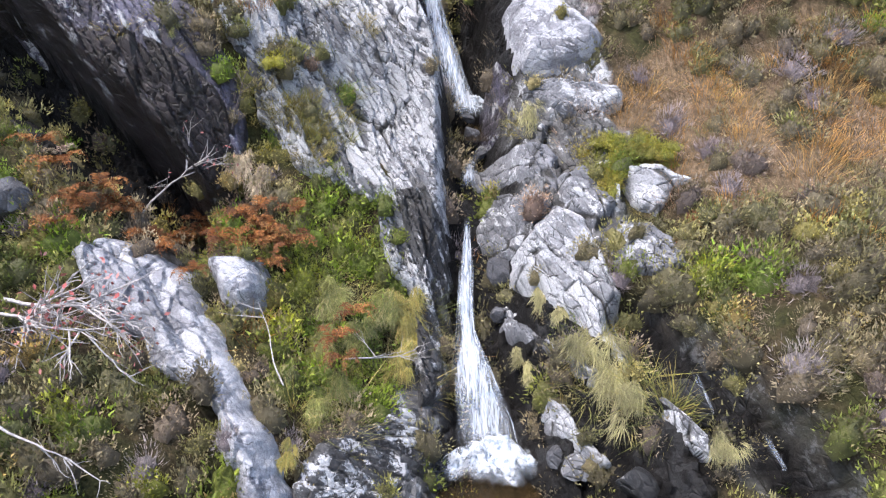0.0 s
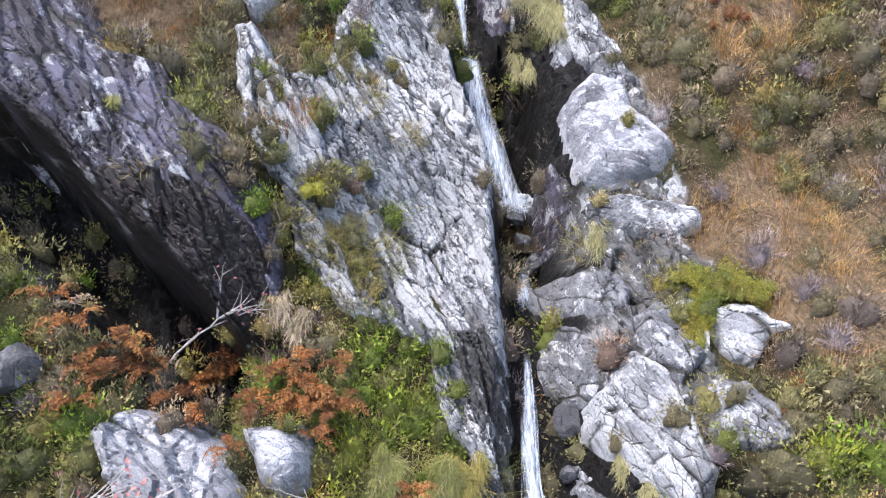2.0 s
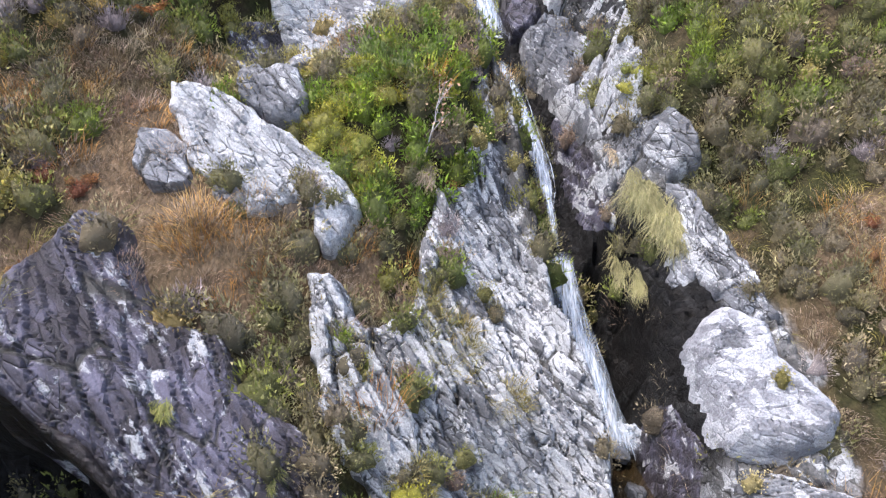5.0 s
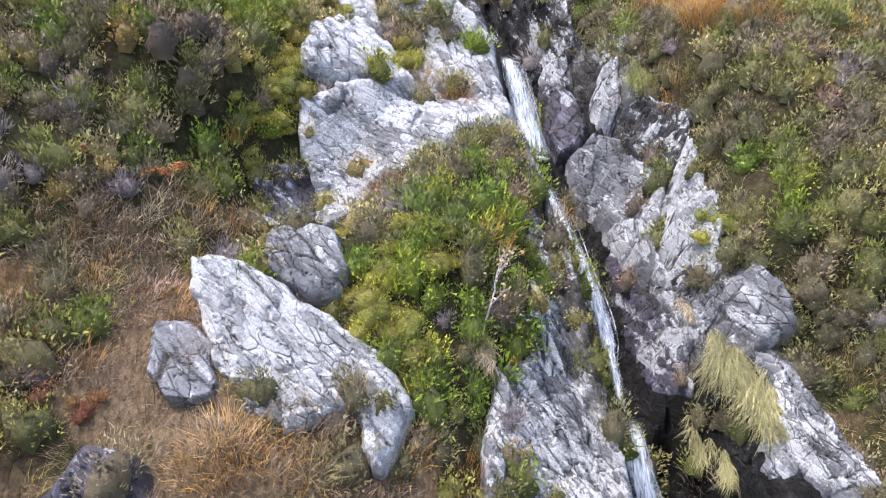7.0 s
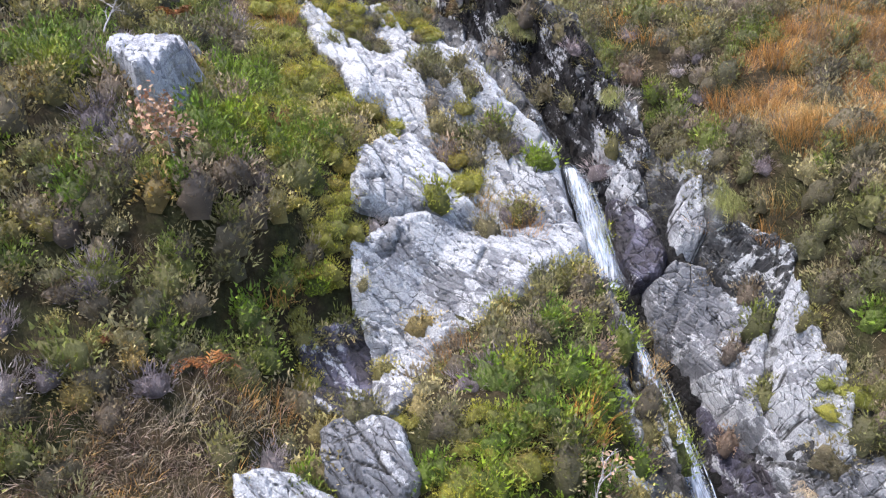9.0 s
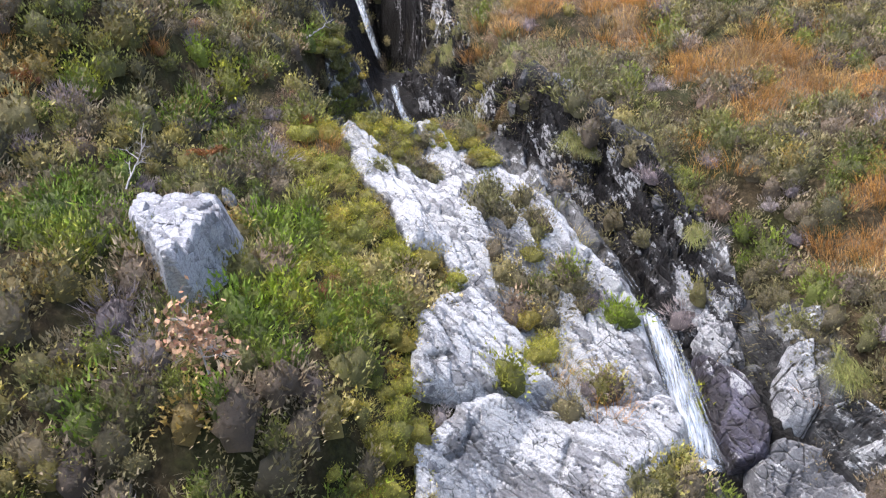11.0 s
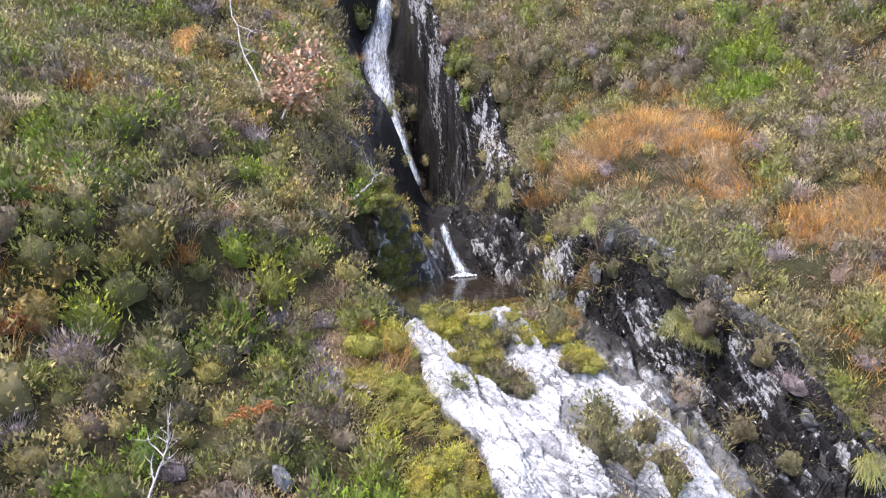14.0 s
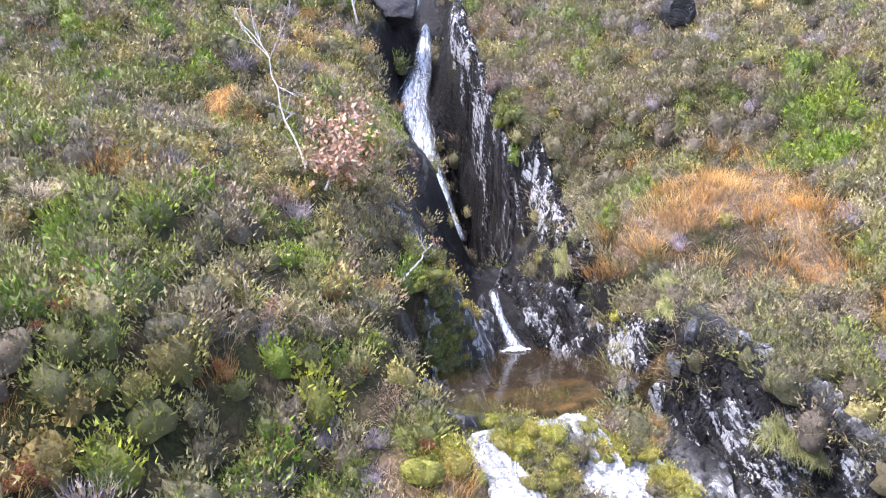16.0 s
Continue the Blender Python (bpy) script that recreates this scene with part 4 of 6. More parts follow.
outcrop("white lichened knob above the grey steps", (-0.25, 17.72, -0.09, 18.1, 0.1, 18.06, 0.14, 17.5, 0.02, 17.3, -0.18, 17.42), ROCK_PALE, 0.3, 0.35, -60, 1.2, 0.12, 0.022, stretch=1.5, wild=0.05)
outcrop("grey and white rock head beside the fall", (-0.88, 18.75, -0.7, 19.0, -0.5, 18.84, -0.42, 18.45, -0.38, 18.0, -0.6, 18.15, -0.82, 18.42), ROCK_MIXED, 0.28, 0.35, -60, 1.3, 0.12, 0.024, stretch=1.8, wild=0.05)


# ---- plants ----
rng = np.random.default_rng(5)


def over_rock(x, s):
    """How deep a place lies inside any outcrop, and how high that outcrop stands there."""
    d, up = np.full(np.shape(x), -9.0), np.zeros(np.shape(x))
    for p, high, lift in ROCKS:
        near = (x > p[:, 0].min() - 0.3) & (x < p[:, 0].max() + 0.3) & (s > p[:, 1].min() - 0.3) & (s < p[:, 1].max() + 0.3)
        if near.any():
            deep = inside(x[near], s[near], p)
            d[near] = np.maximum(d[near], deep)
            up[near] = np.maximum(up[near], np.where(deep > 0.05, high + lift, 0))
    return d, up


def clump(kind, seed, count, high, spread, wide, lean, segments=3):
    """One plant: thin ribbons that rise from a small base. Returns vertices, quads and the height along each ribbon."""
    r = np.random.default_rng(seed)
    ang, out = r.random(count) * 2 * math.pi, np.sqrt(r.random(count)) * spread
    base = np.stack((np.cos(ang) * out, np.sin(ang) * out, np.full(count, -0.06)), -1)
    tall = high * (0.55 + 0.6 * r.random(count)) * (1 - 0.35 * (out / max(spread, 1e-6)) ** 2)
    dirn = np.stack((np.cos(ang) * out / max(spread, 1e-6), np.sin(ang) * out / max(spread, 1e-6)), -1) * lean + r.normal(0, 0.22 * (0.4 + lean), (count, 2))
    face = r.random(count) * math.pi
    side = np.stack((np.cos(face), np.sin(face), np.zeros(count)), -1)
    t = np.linspace(0, 1, segments + 1)
    shape = {"shoot": np.interp(t, (0, 0.3, 0.7, 1), (0.35, 1, 0.9, 0.15)), "blade": 1 - 0.85 * t, "tuft": 1 - 0.5 * t}[kind]
    droop = {"shoot": 0.12, "blade": 0.55, "tuft": 0.1}[kind]
    bend = t[None, :, None] ** 1.0
    mid = base[:, None, :] + np.concatenate((dirn[:, None, :] * bend * tall[:, None, None] * (1 + 0.8 * t[None, :, None]),
                                             (tall[:, None] * (t - droop * lean * t ** 2.5))[:, :, None]), -1)
    half = side[:, None, :] * (wide * (0.7 + 0.6 * r.random(count)))[:, None, None] * shape[None, :, None] * 0.5
    verts = np.stack((mid - half, mid + half), 2).reshape(-1, 3)
    q = np.arange(count * (segments + 1) * 2).reshape(count, segments + 1, 2)
    faces = np.stack((q[:, :-1, 0], q[:, :-1, 1], q[:, 1:, 1], q[:, 1:, 0]), -1).reshape(-1, 4)
    return verts, faces, np.repeat(np.tile(t, (count, 1)).reshape(-1), 2)


def bush(seed, count, radius, high, long, wide, open_=0.5):
    """A shrub: a low uneven dome of wood and shade, clothed in many short leafy sprigs."""
    r = np.random.default_rng(seed)

    def dome(a, c):
        w = np.sqrt(np.maximum(1 - c * c, 0))
        lobes = 0.84 + 0.22 * np.sin(a * 2 + seed) * w + 0.16 * np.sin(a * 5 + 2 * seed) * w + 0.10 * np.sin(c * 9 + a * 3 + seed)
        return np.stack((np.cos(a) * w, np.sin(a) * w, c), -1), lobes

    size = np.array((radius, radius, high))
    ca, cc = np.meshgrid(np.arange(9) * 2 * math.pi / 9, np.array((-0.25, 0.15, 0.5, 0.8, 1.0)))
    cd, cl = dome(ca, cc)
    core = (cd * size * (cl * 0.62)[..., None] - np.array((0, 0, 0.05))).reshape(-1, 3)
    k = np.arange(45).reshape(5, 9)
    quad = np.stack((k[:-1], np.roll(k[:-1], -1, 1), np.roll(k[1:], -1, 1), k[1:]), -1).reshape(-1, 4)
    core_f = np.concatenate((quad[:, :3], quad[:, (0, 2, 3)]))
    a, c = r.random(count) * 2 * math.pi, 0.08 + 0.92 * r.random(count)
    dirn, lobes = dome(a, np.minimum(c, 1))
    depth = 0.60 + 0.44 * r.random(count)
    at = dirn * size * (lobes * depth)[:, None] + np.array((0, 0, -0.05))
    axis = dirn * open_ + np.array((0, 0, 0.55)) + r.normal(0, 0.32, (count, 3))
    axis /= np.linalg.norm(axis, axis=1)[:, None]
    side = np.cross(axis, dirn + r.normal(0, 0.35, (count, 3)))
    side /= np.linalg.norm(side, axis=1)[:, None] + 1e-6
    ln, wd = (long * (0.5 + r.random(count)))[:, None], (wide * (0.6 + 0.8 * r.random(count)))[:, None]
    verts = np.stack((at - side * wd * 0.5, at + side * wd * 0.5, at + axis * ln), 1).reshape(-1, 3)
    # core and deep sprigs take the dark base colour: the bush's inner shade, painted
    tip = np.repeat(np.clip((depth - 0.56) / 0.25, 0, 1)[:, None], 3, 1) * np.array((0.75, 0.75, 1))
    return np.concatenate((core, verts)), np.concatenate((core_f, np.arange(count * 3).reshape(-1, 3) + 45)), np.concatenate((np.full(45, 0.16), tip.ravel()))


def sow(name, label, category, material, x, s, patterns, size, up=0.6, sink=0.0, tone=None, n=None, kind="stuff"):
    """Many plants of a kind at places on the hillside, as one mesh."""
    vs, fs, tones, tips, start = [], [], [], [], 0
    which = rng.integers(0, len(patterns), len(x))
    tone = rng.random(len(x)) if tone is None else tone
    n = (hill(x, s) + 0.5 * (fbm(x * 0.7, s * 0.7, 3, 2) - 0.5) - 0.12 if n is None else n) - sink
    at = place(x, s, n)
    grow = np.array((0, -(1 - up), up + 0.3))
    grow = grow / np.linalg.norm(grow)
    ex = np.array((1.0, 0, 0))
    ey = np.cross(grow, ex)
    for k, (v, f, t) in enumerate(patterns):
        pick = np.where(which == k)[0]
        if not len(pick):
            continue
        a, z = rng.random(len(pick)) * 2 * math.pi, size[pick]
        c, w = (np.cos(a) * z)[:, None], (np.sin(a) * z)[:, None]
        px, py, pz = v[:, 0] * c - v[:, 1] * w, v[:, 0] * w + v[:, 1] * c, v[:, 2] * z[:, None]
        world_v = at[pick][:, None, :] + px[..., None] * ex + py[..., None] * ey + pz[..., None] * grow
        vs.append(world_v.reshape(-1, 3))
        fs.append((f[None] + (np.arange(len(pick)) * len(v))[:, None, None] + start).reshape(-1, f.shape[1]))
        tones.append(np.repeat(tone[pick], len(v)))
        tips.append(np.tile(t, len(pick)))
        start += len(pick) * len(v)
    me = mesh(name, np.concatenate(vs), np.concatenate(fs), material, True, [("tone", np.concatenate(tones)), ("tip", np.concatenate(tips))])
    return thing(name, me, label, category, kind=kind)


def scatter(gap, lo_s=3.6, hi_s=40.0):
    """Jittered places over the part of the hillside that the walk shows, closer together near it."""
    x, s = np.meshgrid(np.arange(-13.5, 6.2, gap), np.arange(lo_s, hi_s, gap))
    x, s = x.ravel() + (rng.random(x.size) - 0.5) * gap, s.ravel() + (rng.random(x.size) - 0.5) * gap
    left = np.interp(s, (4, 10, 16, 22, 28, 40), (-3.6, -5.5, -7.4, -9.8, -12.8, -13.5))
    right = np.interp(s, (4, 10.5, 14, 18, 31, 40), (3.9, 5.9, 4.7, 3.9, 3.6, 3.6))
    ok = (x > left) & (x < right)
    return x[ok], s[ok]


def bank(x, s):
    """Distance out from the gully's edge, in widths."""
    d = x - gully_x(s)
    return np.where(d < 0, -d / width_left(s), d / width_right(s))


# patches of cover that stand out of the mixed heath: across, up the slope, and their half sizes
ZONES = {
    "heath": lambda x, s: np.maximum(blob(x, s, -2.81, 10.6, 0.38, 0.71, -2.49, 10.14, 0.29, 0.32, -3.02, 11.36, 0.55, 0.44, -3, 12.7, 0.26, 0.14, -2.38, 12.56, 0.16, 0.17, 1.52, 13.71, 0.32, 0.33, 2.07, 12.48, 0.28, 0.59, 2.09, 10.52, 0.29, 0.2, 3.35, 10.58, 0.56, 0.24, 2.81, 6.34, 0.38, 0.25, 2.05, 10.56, 0.25, 0.24, -2.49, 10.15, 0.32, 0.38, -2.99, 5.82, 0.34, 0.3, -3.02, 12.69, 0.26, 0.15, -2.88, 12.16, 0.25, 0.2, -3.01, 14.42, 0.27, 0.25, -2.2, 15.36, 0.51, 0.23, -2.16, 13.51, 0.23, 0.14, -2.4, 12.62, 0.23, 0.13, 1.09, 16.36, 0.34, 0.39),
                                     blob(x, s, 1.58, 13.66, 0.19, 0.25, -4.91, 15.67, 0.19, 0.16, -5, 15.24, 0.15, 0.23, -3.06, 19.54, 0.19, 0.28, -2.39, 18.52, 0.34, 0.35, -1.01, 21.25, 0.29, 0.64, 0.08, 19.36, 0.31, 0.23, 0.4, 18.07, 0.37, 0.35, 0.88, 16.99, 0.17, 0.32, -1.84, 22.95, 0.52, 0.67, -2.79, 24.04, 0.33, 0.19, -1.27, 20.74, 0.23, 0.29, -1.84, 22.35, 0.41, 0.42, -2.91, 24.22, 0.19, 0.72, -3.26, 28.28, 0.59, 0.61, -3.35, 26.89, 0.29, 1.22, -6.27, 24.65, 0.32, 0.87, -4.7, 21.25, 0.23, 0.19, -3.55, 21.5, 0.41, 0.34, -3.93, 20.62, 0.16, 0.24, -3.2, 19.87, 0.28, 0.28, -2.92, 19.14, 0.22, 0.26, -3.61, 21.54, 0.23, 0.27)),
    "green": lambda x, s: np.maximum(blob(x, s, -2.29, 13.13, 0.35, 0.5, 2.75, 7.07, 0.29, 0.25, -1.1, 8.4, 0.48, 0.22, -1.36, 7.18, 0.33, 0.32, -3.03, 5.6, 0.1, 0.13, -4.42, 16.94, 0.47, 0.36, -4.75, 15.43, 0.19, 0.14, -4.42, 15, 0.12, 0.22, -1.68, 15.08, 0.42, 0.21, -2.34, 14.84, 0.3, 0.22, -2.83, 14.05, 0.19, 0.14, -2.41, 13.23, 0.21, 0.22, -2.01, 13.06, 0.19, 0.24, 1.33, 15.12, 0.37, 0.6),
                                     blob(x, s, -6.5, 17.98, 0.52, 0.74, -5.2, 18.48, 0.29, 0.74, -4.42, 17.4, 0.29, 0.33, -4.27, 15.96, 0.21, 0.17, 1.06, 20.24, 0.29, 0.24, -5.14, 18.47, 0.19, 0.43, -6.75, 21.19, 0.14, 0.35, -7.23, 19.92, 0.16, 0.21, -0.3, 19.69, 0.18, 0.22, 0.45, 26.92, 1.05, 0.4, 0.77, 28.37, 0.79, 0.88, -4.44, 29.4, 0.44, 0.52, -4.72, 20.66, 0.25, 0.18)),
    "ochre": lambda x, s: blob(x, s, -1.67, 9.59, 0.42, 0.32, -1.27, 10.06, 0.3, 0.1, -1.82, 11.66, 0.18, 0.31, -1.54, 11.38, 0.27, 0.28, -1.07, 10.94, 0.14, 0.1, -1.63, 8.81, 0.28, 0.21, -3.43, 9.69, 0.11, 0.11, -2.9, 9.63, 0.09, 0.1, 1.13, 9.68, 0.14, 0.3, -1.53, 9.59, 0.45, 0.33, -1.55, 8.82, 0.24, 0.13, -0.84, 7.5, 0.28, 0.22, -5.18, 13.6, 0.22, 0.18, -0.21, 18.44, 0.08, 0.37, -4.75, 19.67, 0.23, 0.75, -4.47, 18.31, 0.28, 0.52, -2.56, 17.6, 0.31, 0.2, -1.67, 21.44, 0.28, 0.24, -5.21, 19.84, 0.33, 0.48, -4.61, 18.06, 0.19, 0.26, -2.48, 22.65, 0.13, 0.1, -1.62, 21.32, 0.25, 0.1, -0.76, 20.18, 0.18, 0.18, -3.22, 23.25, 0.19, 0.74, -1.24, 28.65, 0.23, 0.78, -2.21, 19.6, 0.18, 0.44, -3.19, 24.19, 0.28, 0.4, -3.3, 24.19, 0.24, 0.35),
    "straw": lambda x, s: blob(x, s, -5.08, 14.01, 0.58, 0.21, -1.75, 21.12, 0.19, 0.11, -1.68, 21.11, 0.15, 0.12),
    "tan": lambda x, s: blob(x, s, -4.01, 11.61, 0.34, 0.33, -3.57, 11.44, 0.25, 0.24, -4.48, 12.73, 0.36, 0.51, 2.56, 10.63, 0.31, 0.28, 2.73, 9.7, 0.27, 0.37, 3.06, 6.57, 0.24, 0.33, -4.86, 13.27, 0.17, 0.31, -4.9, 12.48, 0.27, 0.38, -4.14, 12.17, 0.42, 0.31, -5.32, 20.86, 0.12, 0.1, -0.64, 22.35, 0.39, 0.57, -1.77, 24.32, 0.61, 0.49, -5.84, 21.41, 0.26, 0.17, -1.85, 24.85, 0.45, 0.45),
    "orange": lambda x, s: blob(x, s, -3.9, 12.02, 0.19, 0.21, -3.33, 12.63, 0.09, 0.23, 2.89, 11.63, 0.2, 0.29, 4.68, 9.82, 0.23, 0.47, -4.09, 12.91, 0.17, 0.1, -3.3, 12.42, 0.12, 0.1, 0.62, 19.24, 0.29, 0.4, 1.21, 18.42, 0.25, 0.63, 0.49, 21.65, 0.34, 0.34, -2.59, 25.26, 0.6, 0.55, -1.36, 25.92, 1.0, 0.95, -0.77, 24.76, 0.42, 1.05, -8.42, 26.1, 0.2, 0.25),
    "moss": lambda x, s: blob(x, s, -2.63, 13.57, 0.36, 0.36, 2.08, 9.13, 0.43, 0.23, -4, 16.76, 0.1, 0.93, -2.33, 14.17, 0.26, 0.13, -2.87, 13.71, 0.25, 0.33, 0.61, 14.98, 0.14, 0.16, 0.34, 17.52, 0.1, 0.15, -4, 16.91, 0.12, 0.64, -2.84, 17.8, 0.25, 0.16, -4.55, 19.08, 0.24, 0.38, -4.4, 21.18, 0.19, 0.14, -4.42, 21.12, 0.37, 0.36, -3.56, 18.71, 0.1, 0.22, -4.4, 21.23, 0.33, 0.26, -3.14, 21, 0.15, 0.24),
    "bilberry": lambda x, s: blob(x, s, -6.21, 16.94, 0.21, 0.25, -5.29, 14.94, 0.08, 0.1, -6.45, 19.53, 0.35, 0.14, -6.66, 19.08, 0.25, 0.16, -7.46, 20.32, 0.28, 0.1, -6.76, 19.63, 0.26, 0.13),
    "grey": lambda x, s: blob(x, s, -5.59, 15.46, 0.14, 0.26, -4.71, 15.43, 0.08, 0.1, -0.46, 20.7, 0.21, 0.36, -6.5, 18.6, 0.08, 0.32, -6.66, 21.88, 0.09, 0.17, -6.21, 20.71, 0.08, 0.22, -0.4, 20.72, 0.26, 0.29, -6.59, 21.78, 0.18, 0.33),
}


# ledges of turf on the rocks
def ledges(x, s):
    return blob(x, s, -1.76, 9.98, 0.55, 0.35, -1.51, 8.78, 0.5, 0.5, -2.2, 11.0, 0.3, 0.6, -2.28, 9.45, 0.25, 0.6, -1.93, 12.4, 0.3, 0.9, -2.15, 13.63, 0.65, 1.0, -1.77, 14.82, 0.75, 0.7,
                -2.6, 18.2, 0.42, 0.7, -2.9, 19.5, 0.35, 0.6, -4.64, 21.44, 0.25, 0.25, -3.85, 21.41, 0.22, 0.25, 1.9, 8.85, 0.16, 0.3, 1.82, 8.45, 0.14, 0.3, -2.6, 11.4, 0.25, 0.75, -1.61, 9.96, 0.6, 0.35, 1.95, 8.5, 0.14, 0.5, 2.1, 8.95, 0.35, 0.15,
                -3.2, 11.6, 0.4, 0.5, -1.2, 11.9, 0.2, 0.25, -2.2, 17.3, 0.3, 0.2, -5.39, 24.34, 0.22, 0.25, -3.15, 23.88, 0.16, 0.5, -4.3, 11.9, 0.4, 0.3, -3.4, 11.25, 0.4, 0.22, -2.88, 10.72, 0.25, 0.3, -3.3, 12.1, 0.6, 0.5, 2.15, 8.98, 0.4, 0.16)


x, s = scatter(0.25)
deep, rise = over_rock(x, s)
zones = {name: f(x, s) > 0.5 for name, f in ZONES.items()}
turf = (ledges(x, s) > 0.5) | zones["heath"] | zones["ochre"] | (zones["tan"] & (s < 14)) | zones["moss"] | zones["straw"]
crack = ((rng.random(len(x)) < 0.03) & (deep < 0.3)) | ((deep < 0.10) & (rng.random(len(x)) < np.where(s > 17, 0.12, 0.42))) | ((rng.random(len(x)) < 0.22) & (s > 18.4) & (s < 23) & (x > gully_x(s) + 0.35))
shade = (abs(s - cliff_s(x) + 0.35) < 0.42) & (x < -2.6)
free = ((deep < 0.02) & ~shade & (side_gully(x, s) < 0.5) & (np.hypot((x + 4.4) / 1.45, (s - 22.75) / 1.6) > 1) & (bank(x, s) > bare(x, s) - 0.02)) | turf | crack
thin = rng.random(len(x)) < np.interp(s, (18, 25, 32, 40), (1, 0.85, 0.55, 0.42))
naked = blob(x, s, -2.72, 20.45, 0.24, 0.4, -2.4, 19.85, 0.2, 0.35, -2.1, 19.25, 0.2, 0.35, -3.05, 20.95, 0.12, 0.2, -3.1, 7.2, 0.4, 0.3, -2.6, 6.75, 0.3, 0.3) > 0.5
kept = free & thin & ~naked
x, s, rise = x[kept], s[kept], rise[kept]
zones = {name: f[kept] & (rng.random(len(x)) < {"grey": 0.4, "orange": 0.97}.get(name, 0.88)) for name, f in zones.items()}
faded = zones["orange"] & (s > 23) & (rng.random(len(x)) < 0.3)
zones["orange"] &= ~faded
zones["tan"] |= faded
level = hill(x, s) + np.where(rise > 0, rise, 0.5 * (fbm(x * 0.7, s * 0.7, 3, 2) - 0.5) - 0.12)
drift = fbm(x * 0.55, s * 0.55, 4, 3)
patch = fbm(x * 1.9, s * 1.9, 3, 5)
orange = orange_field(x, s)
lush = blob(x, s, -0.95, 6.9, 0.65, 0.8, -1.25, 7.5, 0.4, 0.5, -4.69, 17.44, 0.5, 0.9, -2.1, 13.63, 0.7, 1.2, -1.82, 14.91, 0.7, 0.5)
mossy = blob(x, s, -4.03, 16.1, 0.3, 1.2, -4.4, 18.2, 0.6, 1.3, -5.07, 20.27, 0.5, 0.9, -2.75, 13.7, 0.42, 0.5, -2.45, 14.27, 0.35, 0.5, 2.2, 9.08, 0.5, 0.22, -5.39, 24.34, 0.25, 0.3, -3.3, 23.9, 0.25, 0.5, 0.76, 14.69, 0.12, 0.3, -1.9, 10.0, 0.2, 0.15, -2.5, 18.0, 0.45, 0.5, -4.78, 21.29, 0.2, 0.3, -5.54, 24.13, 0.25, 0.5,
             1.05, 9.6, 0.18, 0.4, -2.75, 18.9, 0.3, 0.4)
side = sstep(-0.3, 0.6, x - gully_x(s))
cut = rng.random(len(x))
grassy = grass_share(x, s)
is_moss = (mossy > 0.5) & (cut < np.where(s > 20.9, 0.6, 0.28)) | (zones["moss"] & (cut < 0.7))
is_grass = ~is_moss & (rng.random(len(x)) < grassy) & (lush < 0.6)
rest = ~is_moss & ~is_grass
green = np.clip(0.42 + 0.7 * (drift - 0.5) + 0.8 * (fbm(x * 1.1, s * 1.1, 2, 4) - 0.5) + 0.6 * lush - 0.14 * side + 0.3 * side * sstep(11, 13, s) * sstep(20, 18, s) - 0.4 * orange, 0.08, 0.97)
green = green * (1 - blob(x, s, -3.02, 8.45, 1.3, 0.45))
roll, kind_of = rng.random(len(x)), rng.random(len(x)) + 0.5 * (patch - 0.5) - 0.3 * side
is_green = rest & (roll < green)
is_lush = is_green & ((lush > 0.55) & (rng.random(len(x)) < 0.85) | (rng.random(len(x)) < 0.13 * (1 - side)))
is_green = is_green & ~is_lush
other = rest & ~is_green & ~is_lush
is_tuft = other & (rng.random(len(x)) < 0.05)
other = other & ~is_tuft
is_heath = other & ((kind_of < 0.16) | (kind_of >= 0.46) & (kind_of < 0.52)) | (is_green & (rng.random(len(x)) < 0.38))
is_green = is_green & ~is_heath
is_brown = other & ~is_heath & (kind_of < 0.36)
is_grey = other & (kind_of >= 0.36) & (kind_of < 0.46)
is_bil = other & (kind_of >= 0.52)
is_ochre = is_grass & (rng.random(len(x)) < 0.15) | ((mossy > 0.5) & ~is_moss & (rng.random(len(x)) < 0.5))
is_orange, is_tan, is_straw = is_tuft & ~is_ochre, is_grass & False, is_grass & False
groups = {"heath": is_heath, "green": is_green, "ochre": is_ochre, "straw": is_straw, "tan": is_tan, "orange": is_orange, "moss": is_moss, "bilberry": is_bil, "grey": is_grey}
for name, where in zones.items():
    for other_kind in (is_heath, is_green, is_lush, is_ochre, is_tan, is_orange, is_moss, is_bil, is_grey, is_brown, is_grass):
        other_kind &= ~where
    groups[name] |= where
bright = zones["green"] & (rng.random(len(x)) < 0.55)
is_lush, is_green = is_lush | (is_green & bright), is_green & ~bright
big = np.interp(s, (18, 25, 32, 40), (1.0, 1.08, 1.3, 1.5))


def turf(seed, count, high, spread_, wide, lean):
    """A tuft of fine blades, the middle ones upright, the outer ones splayed."""
    v, f, t = clump("blade", seed, count, high, spread_, wide, lean, 2)
    return v, np.concatenate((f[:, :3], f[:, (0, 2, 3)])), t


def size_of(pick, lo=0.7, hi=1.25):
    return (lo + (hi - lo) * rng.random(pick.sum())) * big[pick] * np.where(rise[pick] > 0, np.interp(s[pick], (15, 17, 20.5, 20.7), (0.78, 0.98, 0.98, 0.65)), 1)


tone_map = np.clip(0.5 + 1.2 * (0.55 * drift + 0.45 * patch - 0.5) + rng.normal(0, 0.3, len(x)), 0, 1)
tone_map = tone_map - 0.5 * tone_map * side * sstep(11, 13, s) * sstep(20, 18, s)
def shrubs(base, count, radius, high, long, wide, open_=0.5, n=6):
    return [bush(base + k, count, radius * (0.9 + 0.05 * k), high * (0.8 + 0.09 * k), long, wide, open_) for k in range(n)]


